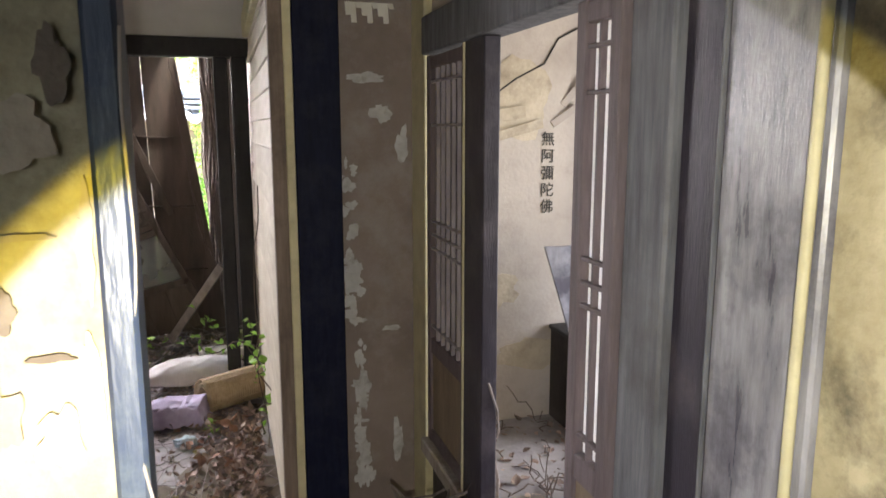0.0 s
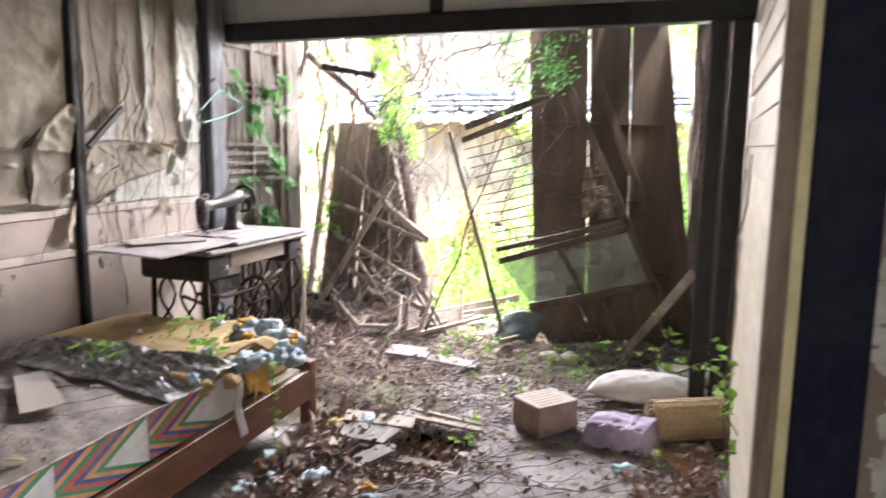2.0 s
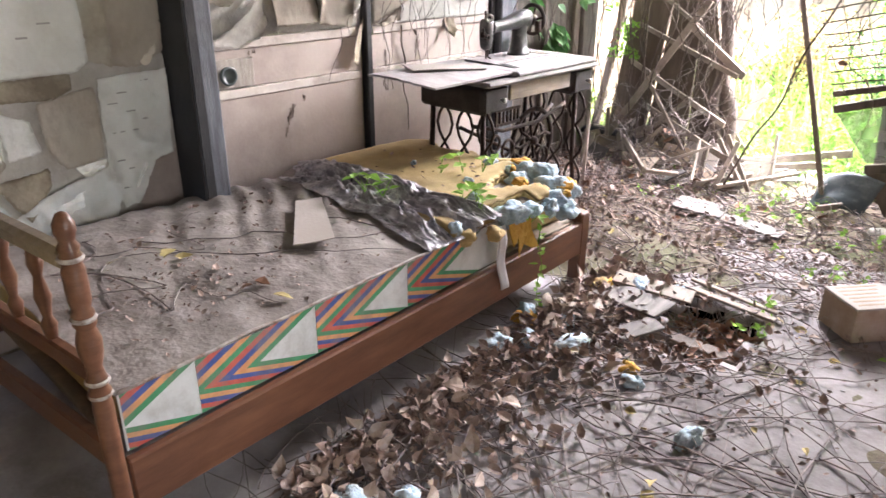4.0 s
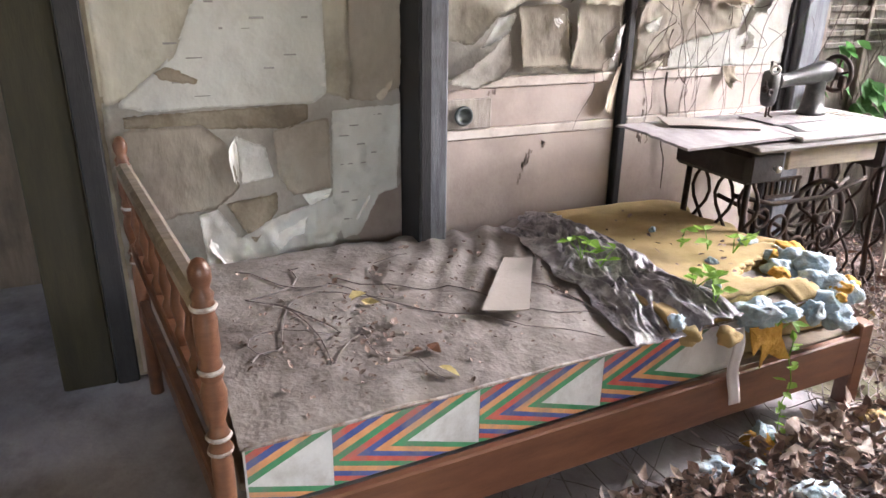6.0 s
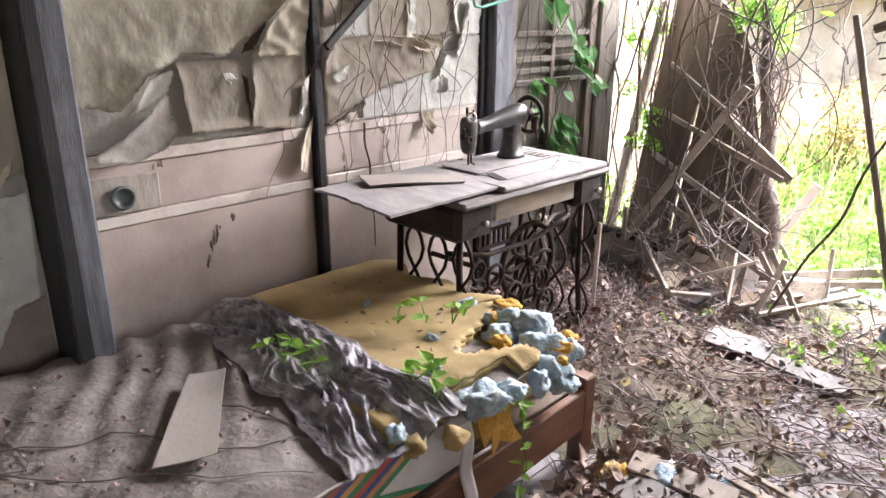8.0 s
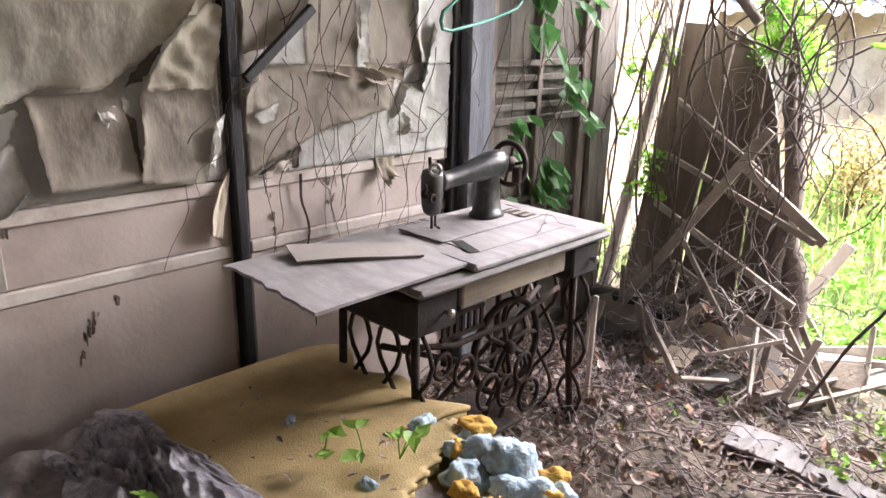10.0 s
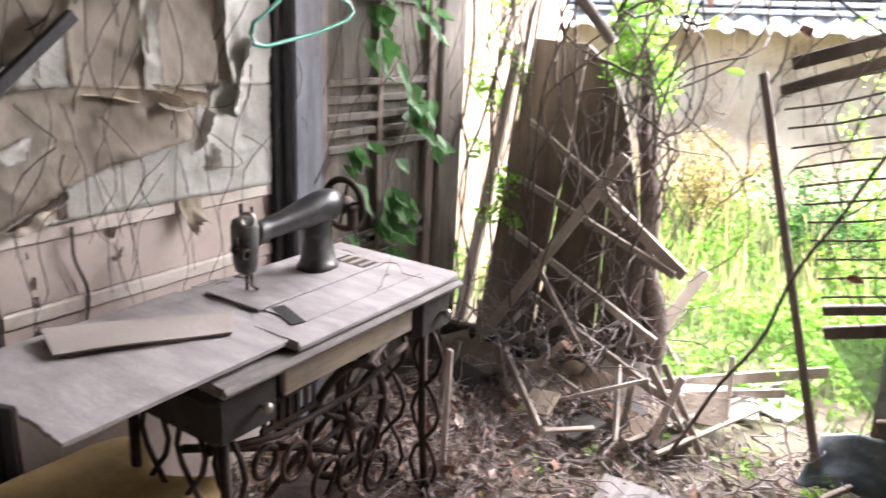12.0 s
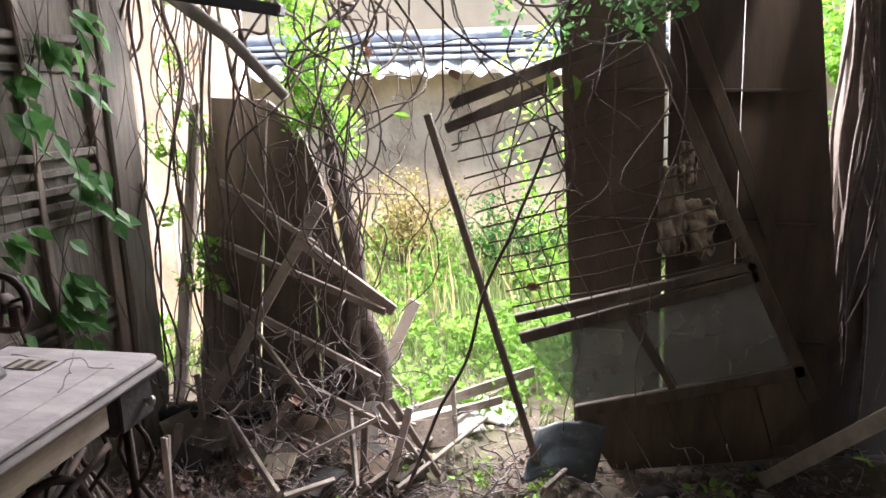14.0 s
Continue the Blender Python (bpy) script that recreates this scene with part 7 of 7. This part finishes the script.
# ---- vines over the opening ----
vn = thing("vine_curtain", "tangled green vine hanging over the garden opening", "vine", (-1.5, 6.4, 0.0))
rng = random.Random(500)
for i in range(11):
    x = rng.uniform(-2.15, -1.75)
    part("stem", tube(wander((x, rng.uniform(6.25, 6.5), 2.4), (x + rng.uniform(-0.15, 0.15), rng.uniform(6.3, 6.5), 0.0), 16, 0.22, rng), 0.008, 0.004, 5), M["bark"], vn, smooth=True)
for i in range(14):
    x = rng.uniform(-1.65, -1.0)
    part("stem", tube(wander((x, rng.uniform(6.2, 6.5), 2.4), (-1.35 + rng.gauss(0, 0.16), rng.uniform(6.3, 6.5), rng.uniform(0.05, 1.0)), 16, 0.35, rng), 0.007, 0.003, 5), M["bark"], vn, smooth=True)
for i in range(20):
    x = rng.uniform(-1.5, -0.1)
    part("stem", tube(wander((x, rng.uniform(5.9, 6.4), 2.4), (x + rng.uniform(-0.4, 0.5), rng.uniform(6.0, 6.4), rng.uniform(0.7, 1.7)), 14, 0.40, rng), 0.006, 0.002, 5), M["bark"], vn, smooth=True)
for i in range(7):
    x = rng.uniform(-0.6, 0.9)
    part("stem", tube(wander((x, rng.uniform(6.0, 6.35), 2.3), (x + rng.uniform(-0.2, 0.3), rng.uniform(6.0, 6.3), rng.uniform(0.05, 0.9)), 14, 0.20, rng), 0.004, 0.002, 4), M["bark"], vn, smooth=True)
for i in range(16):
    x = rng.uniform(-2.22, -1.9)
    part("stem", tube(wander((x, rng.uniform(6.35, 6.7), 2.35), (x + rng.uniform(-0.1, 0.12), rng.uniform(6.4, 6.7), rng.uniform(0.0, 1.1)), 16, 0.16, rng), 0.005, 0.002, 5), M["bark"], vn, smooth=True)
for i in range(26):
    x = rng.uniform(-1.6, -1.2)
    z = rng.uniform(0.9, 2.2)
    part("stem", tube(wander((x, rng.uniform(6.4, 6.6), z), (x + rng.uniform(-0.25, 0.35), rng.uniform(6.35, 6.6), z - rng.uniform(0.3, 1.0)), 12, 0.25, rng), 0.004, 0.0015, 4), M["bark"], vn, smooth=True)
part("trunk", tube(wander((-1.42, 6.58, 1.30), (-1.22, 6.56, 0.0), 12, 0.05, rng), 0.03, 0.06, 8), M["bark"], vn, "thick twisted old vine trunk", smooth=True)
part("trunk", tube(wander((-1.44, 6.55, 1.5), (-1.30, 6.54, 0.0), 12, 0.08, rng), 0.022, 0.04, 8), M["bark"], vn, "thick twisted old vine trunk", smooth=True)
part("bough", tube([(-1.92, 6.1, 1.95), (-1.60, 6.1, 1.72), (-1.42, 6.12, 1.52)], 0.028, 0.02, 8), M["grey_wood"], vn, "slanting dead bough", smooth=True)
part("bough", beam((-1.75, 6.0, 1.86), (-1.36, 6.0, 1.79), 0.05, 0.04, bevel=0.006), M["black_wood"], vn, "dark broken rafter end")
# top group under the eave takes the unlit leaf colour, the others the sunlit
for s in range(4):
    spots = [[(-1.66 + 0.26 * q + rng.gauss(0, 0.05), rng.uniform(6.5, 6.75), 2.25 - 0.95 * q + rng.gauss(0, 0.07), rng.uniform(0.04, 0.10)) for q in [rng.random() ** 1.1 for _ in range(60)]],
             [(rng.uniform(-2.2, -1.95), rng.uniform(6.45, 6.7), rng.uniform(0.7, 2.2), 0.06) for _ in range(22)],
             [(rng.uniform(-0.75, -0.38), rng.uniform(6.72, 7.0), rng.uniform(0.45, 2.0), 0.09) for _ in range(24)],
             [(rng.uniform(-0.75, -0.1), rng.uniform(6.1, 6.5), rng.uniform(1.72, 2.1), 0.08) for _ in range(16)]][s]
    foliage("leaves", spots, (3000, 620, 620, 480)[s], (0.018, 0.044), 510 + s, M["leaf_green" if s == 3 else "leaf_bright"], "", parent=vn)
verts, faces = [], []
for x, z in ((-0.51, 1.58), (-0.43, 1.57)):
    for _ in range(2):
        add_leaf(verts, faces, (x - 0.02, 6.0, z), 0.075, rng, 0.2, 0.15, 0.3, 1.3)
for x, z in ((-1.08, 1.62), (-0.98, 1.45), (-1.85, 0.85), (-1.2, 1.75), (-0.62, 0.9)):
    add_leaf(verts, faces, (x, 6.1, z), 0.06, rng, 0.9)
raw_part("leaves", verts, faces, M["leaf_bright"], vn)
verts, faces = [], []
for x, z in ((-1.88, 0.86), (-0.85, 1.6), (-1.14, 1.68), (-0.6, 0.86)):
    for _ in range(2):
        add_leaf(verts, faces, (x, 6.15, z), 0.055, rng, 1.0)
raw_part("leaves", verts, faces, M["leaf_red"], vn, "withered russet leaves")
v2 = thing("vine_curtain", "green vine outside the black door jamb", "vine", (0.75, 6.4, 0.0))
foliage("leaves", [(rng.uniform(0.46, 0.74), rng.uniform(6.95, 7.3), rng.uniform(0.6, 2.4), 0.09) for _ in range(60)], 3200, (0.02, 0.05), 520, M["leaf_bright"], "", parent=v2)
for i in range(6):
    x = rng.uniform(0.54, 0.72)
    part("stem", tube(wander((x, 6.69, 2.3), (x, 6.69, 0), 10, 0.08, rng), 0.012, 0.008, 6), M["bark"], v2)
solid("outer_boards", box((0.55, 6.74, 0), (1.6, 6.84, 2.6), 0.01), M["dark_panel"], "weathered end boards beyond the jamb", "boards", "structure")
foliage("leaves", [(rng.uniform(-0.6, 0.6), rng.uniform(6.68, 6.85), rng.uniform(2.0, 2.32), 0.08) for _ in range(26)], 620, (0.03, 0.06), 521, M["leaf_bright"], "", parent=v2)
for i in range(4):
    x = rng.uniform(0.54, 0.64)
    part("stem", tube(wander((x, 6.75, 2.3), (x + rng.uniform(-0.05, 0.05), 6.72, 0), 10, 0.12, rng), 0.010, 0.006, 5), M["bark"], v2)
# bare climbers on the garden wall
gv = thing("wall_climber", "bare branching climber stems on the garden wall", "vine", (-1.5, 11.18, 0.0))
for i in range(34):
    x, z0 = rng.uniform(-4.2, 1.6), rng.uniform(0.2, 1.2)
    part("stem", tube(wander((x, 11.185, z0), (x + rng.gauss(0, 0.25), 11.18, min(1.62, z0 + rng.uniform(0.3, 0.9))), 8, 0.10, rng), rng.uniform(0.004, 0.012), 0.003, 4), M["bark"], gv)
# small vine by the board wall
v3 = thing("small_vine", "small vine with bright leaves along the board wall", "vine", (0.8, 5.2, 0.0))
verts, faces = [], []
for a, b in (((0.80, 5.3, 0.30), (0.15, 5.95, 0.22)), ((0.80, 5.2, 0.05), (0.76, 5.0, 0.55)), ((0.80, 4.6, 0.05), (0.79, 4.4, 0.62)), ((0.78, 5.5, 0.1), (0.45, 5.9, 0.42))):
    pts = wander(a, b, 10, 0.12, rng)
    part("stem", tube(pts, 0.004, 0.002, 5), M["bark"], v3)
    for p in pts[2::2]:
        for _ in range(2):
            add_leaf(verts, faces, p, rng.uniform(0.03, 0.06), rng, 0.9)
raw_part("leaves", verts, faces, M["seedling"], v3)
part("stem", tube(wander((0.79, 3.9, 1.35), (0.80, 4.1, 0.2), 10, 0.08, rng), 0.003, 0.002, 4), M["bark"], v3)
foliage("weeds", [(rng.gauss(-0.95, 0.35), rng.uniform(6.7, 8.2), rng.uniform(-0.02, 0.14), rng.uniform(0.06, 0.14)) for _ in range(70)], 2600, (0.025, 0.06), 532, M["seedling"], "bright weeds growing over the garden rubble", category="weeds")
foliage("weeds", [(rng.uniform(-1.9, 0.3), rng.uniform(5.6, 6.4), 0.08, 0.06) for _ in range(40)], 330, (0.02, 0.045), 530, M["seedling"], "small bright weeds at the threshold", category="weeds")
foliage("weeds", [(rng.uniform(-0.6, 0.6), rng.uniform(4.7, 5.6), 0.03, 0.03) for _ in range(16)], 90, (0.02, 0.04), 531, M["seedling"], "small seedlings on the floor", category="weeds")

# ---- lattice doors and the raised room ----


def lattice(y0, y1, zmid, x, label, slats, dark):
    th = thing("lattice_door", label, "door", (x, (y0 + y1) / 2, 0.39))
    w = 0.04
    for y in (y0, y1 - w):
        part("stile", box((x - 0.016, y, 0.39), (x + 0.016, y + w, 1.815), 0.003), M["lattice"], th)
    for z, h in ((0.392, 0.05), (zmid - 0.03, 0.06), (1.77, 0.04)):
        part("rail", box((x - 0.014, y0 + w, z), (x + 0.014, y1 - w, z + h), 0.003), M["lattice"], th)
    part("bottom_panel", box((x - 0.006, y0 + w, 0.44), (x + 0.004, y1 - w, zmid - 0.03), 0.0), M["brown_low"], th, "brown lower panel")
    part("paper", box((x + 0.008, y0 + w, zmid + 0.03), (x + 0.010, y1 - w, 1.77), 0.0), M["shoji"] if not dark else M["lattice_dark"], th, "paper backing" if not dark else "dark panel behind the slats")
    for k in range(slats):
        y = y0 + w + (y1 - y0 - 2 * w) * (k + 1) / (slats + 1)
        part("slat", box((x - 0.010, y - 0.005, zmid + 0.03), (x + 0.004, y + 0.005, 1.77), 0.001), M["lattice_pale" if dark else "lattice"], th)
    for z in (zmid + 0.07, zmid + 0.36, zmid + 0.41, zmid + 0.46, zmid + 0.80, 1.72):
        part("cross_slat", box((x - 0.012, y0 + w, z), (x + 0.002, y1 - w, z + 0.009), 0.001), M["lattice_pale" if dark else "lattice"], th)
    return th


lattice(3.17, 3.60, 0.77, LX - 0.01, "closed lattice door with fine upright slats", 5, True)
solid("door_edge", box((LX - 0.03, 3.0, 0.388), (LX + 0.02, 3.165, 1.818), 0.004), M["lattice_dark"], "violet-black stile of the sliding door", "door", "structure")
# yellow strip paints the highlight line along the stile
solid("trim", box((LX - 0.037, 3.158, 0.39), (LX - 0.031, 3.167, 1.815), 0.001), M["trim_yellow"], "yellow strip painted as the highlight on the stile edge", "trim", "structure")
lattice(2.285, 2.46, 0.83, LX - 0.012, "lattice door with white paper panes", 1, False)
lt = bpy.data.curves.new("lettering", "FONT")
lt.body, lt.size, lt.space_line, lt.align_x, lt.extrude = "\u7121\n\u963f\n\u5f4c\n\u9640\n\u4f5b", 0.062, 1.12, "CENTER", 0.0008
lt.materials.append(M["ink"])
lo = new("wall_lettering", lt)
lo.matrix_world = pose(1.945, 3.797, 1.50, 90, 0, 0)
tagged(lo, "column of brushed black ink characters on plaster", "lettering")
cb = thing("cabinet", "small black wooden cabinet against the plaster wall", "cabinet", (2.16, 3.62, 0.331))
part("body", box((1.975, 3.462, 0.331), (2.345, 3.79, 0.722), 0.004), M["drawer_dark"], cb)
part("top_board", box((1.965, 3.445, 0.7225), (2.355, 3.792, 0.742), 0.004), M["black_wood"], cb, "dusty black top")
for x0 in (1.985, 2.163):
    d = part("door", box((x0, 3.450, 0.35), (x0 + 0.172, 3.4615, 0.71), 0.004), M["drawer_dark"], cb)
    part("knob", lathe([(0.005, 0), (0.005, 0.010), (0.011, 0.015), (0.010, 0.022), (0.003, 0.025)], 10, Matrix.Translation((x0 + (0.15 if x0 < 2 else 0.022), 3.451, 0.55)) @ pose(0, 0, 0, 90, 0, 0)), M["steel"], d, "small dull knob", smooth=True)
solid("leaning_board", plank([(1.77, 1.14), (2.30, 1.14), (2.30, 0.5), (1.98, 0.5)], 3.43, 0.012), M["varnish"], "blue-grey board leaning on the cabinet", "board")
cr = thing("torn_plaster", "torn paper and broken plaster on the lettered wall", "plaster", (2.0, 3.79, 1.6), kind="structure")
part("crack", tube([(1.70, 3.797, 1.69), (1.80, 3.797, 1.76), (1.92, 3.797, 1.82), (1.98, 3.797, 1.92), (2.1, 3.797, 1.98)], 0.004, 0.004, 5), M["ink"], cr, "dark crack")
for k, (x, z, w, h, a) in enumerate(((2.06, 1.72, 0.03, 0.16, 40), (2.02, 1.62, 0.03, 0.14, 55), (1.75, 1.62, 0.18, 0.05, -8), (1.82, 1.56, 0.2, 0.04, -15))):
    part("loose_paper", box((-w / 2, -0.004, -h / 2), (w / 2, 0.0, h / 2), 0.001, pose(x, 3.79, z, 8, a, 0)), M["card"] if k < 2 else M["paper_brown"], cr)


def blotch(x, y, z, w, h, seed, material, label, category="plaster"):
    """A ragged patch standing a little proud of a wall that faces -y."""
    ph = seed * 3.7
    bm = bmesh.new()
    f = bm.faces.new([bm.verts.new((x + w * math.cos(a) * r, y, z + h * math.sin(a) * r)) for a, r in
                      ((2 * math.pi * i / 28, 0.42 + 0.22 * noise.noise((math.cos(2 * math.pi * i / 28) * 1.6, math.sin(2 * math.pi * i / 28) * 1.6, ph)) + 0.12 * noise.noise((i * 0.9, ph, 0))) for i in range(28))])
    ex = bmesh.ops.extrude_face_region(bm, geom=[f])
    bmesh.ops.translate(bm, verts=[v for v in ex["geom"] if isinstance(v, bmesh.types.BMVert)], vec=(0, -0.0025, 0))
    return solid("plaster_patch", bm, material, label, category, "structure")


g2 = random.Random(600)
for k in range(70):
    z = 0.15 + 1.3 * g2.random() ** 1.3
    blotch(1.125 + 0.03 * (1.3 - z) + g2.gauss(0, 0.016), 3.7985 - 0.00006 * k, z, g2.uniform(0.012, 0.06), g2.uniform(0.012, 0.09) * (1.5 - 0.6 * z), k, M["patch_grey"], "greyish patch of bared plaster")
for k, (x, z, w, h) in enumerate(((1.28, 0.78, 0.08, 0.03), (1.25, 1.62, 0.10, 0.08), (1.33, 1.5, 0.06, 0.14), (1.30, 0.3, 0.05, 0.2), (1.2, 1.75, 0.16, 0.05))):
    blotch(x, 3.7985, z, w, h, 60 + k, M["patch_grey"], "greyish patch of bared plaster")
for k, (x, z, w, h) in enumerate(((1.78, 1.70, 0.42, 0.34), (1.7, 0.9, 0.3, 0.2), (1.6, 1.45, 0.16, 0.3), (1.9, 0.62, 0.4, 0.16))):
    blotch(x, 3.7985, z, w, h, 70 + k, M["paper_brown"], "stained layer of old paper on the plaster", "wallpaper")
bm = bmesh.new()
for k in range(34):
    x, y = rng.uniform(1.5, 2.4), rng.uniform(2.7, 3.75)
    a = rng.uniform(0, 6.28)
    l = rng.uniform(0.1, 0.45)
    tube(wander((x, y, 0.338), (x + l * math.cos(a), y + l * math.sin(a), 0.34 + rng.choice((0, 0, 0.25)) * rng.random()), 6, 0.08, rng), 0.003, 0.0015, 4, bm)
solid("dry_vine", bm, M["bark"], "bare twigs on the raised floor", "twigs", "stuff")
verts, faces = [], []
for _ in range(500):
    add_leaf(verts, faces, (rng.uniform(1.46, 2.6), rng.uniform(2.5, 3.78), 0.336), rng.uniform(0.012, 0.05), rng, 0.5)
raw("dead_leaves", verts, faces, M["leaf_dry"], "dead leaves on the raised floor", "leaf litter", "stuff")
bm = bmesh.new()
for a, b in (((1.30, 3.55, 0.02), (1.42, 3.2, 0.42)), ((1.36, 3.1, 0.42), (1.25, 3.5, 0.2)), ((1.2, 3.6, 0.05), (1.35, 3.0, 0.4)), ((1.4, 3.0, 0.4), (1.38, 3.08, 0.95))):
    tube(wander(a, b, 8, 0.15, rng), 0.006, 0.003, 5, bm)
solid("dry_vine", bm, M["twig"], "dry vine stems by the lattice sill", "twigs", "stuff")
# corridor details
solid("cable", tube([(LX - 0.015, 1.832, 0.2), (LX - 0.015, 1.83, 1.2), (LX - 0.015, 1.825, 1.6), (LX - 0.015, 1.82, 2.6)], 0.008, 0.008, 8), M["trim_yellow"], "yellowed cable run down the board", "cable", smooth=True)
solid("cable", tube(wander((0.6135, 1.54, 1.62), (0.6135, 1.54, 1.0), 14, 0.02, rng), 0.0011, 0.0011, 5), M["card"], "thin tangled cord on the door frame", "cable", smooth=True)
for k, (x, z, w, h, mt) in enumerate(((0.560, 1.425, 0.035, 0.006, "old_wall"), (0.535, 1.455, 0.02, 0.03, "old_wall"), (0.582, 1.40, 0.014, 0.11, "paper"), (0.545, 1.50, 0.05, 0.006, "paper_brown"), (0.53, 1.39, 0.03, 0.05, "paper_brown"),
                                      (0.585, 1.49, 0.012, 0.08, "paper_brown"), (0.56, 1.375, 0.03, 0.05, "paper_white"), (0.55, 1.56, 0.05, 0.05, "paper_brown"), (0.52, 1.53, 0.03, 0.04, "old_wall"), (0.575, 1.60, 0.02, 0.05, "old_wall"))):
    blotch(x, 1.5585 - 0.0002 * k, z, w, h, 80 + k, M[mt], "peeling paper patch on the entrance wall", "wallpaper")
# strip added as the bright highlight along the varnished board's edge
solid("trim", box((LX - 0.012, 2.017, 0), (LX - 0.002, 2.023, 2.7), 0.002), M["post_grey"], "thin strip standing in for the highlight on the board edge", "trim", "structure")
for k in range(9):
    flap_x = 1.12 + 0.02 * k
    solid("paper_fringe", surface(4, 5, lambda u, v: Vector((flap_x + 0.02 * u, 3.795 - 0.02 * v, 2.02 - (0.05 + 0.03 * math.sin(k * 2.1)) * v)), 0.001), M["paper_white"], "torn paper fringe at the top of the panel", "wallpaper", "structure")
# louvred window of the hall
lw = thing("louvre_window", "pale louvred window of the hall", "window", (-3.28, 1.2, 1.2), kind="structure")
for k in range(12):
    part("slat", box((-3.30, 0.6, 1.1 + 0.07 * k), (-3.27, 1.9, 1.15 + 0.07 * k), 0.002), M["cream_board"], lw)
part("window_frame", box((-3.31, 0.55, 1.0), (-3.26, 1.95, 1.06), 0.003), M["post_brown"], lw)
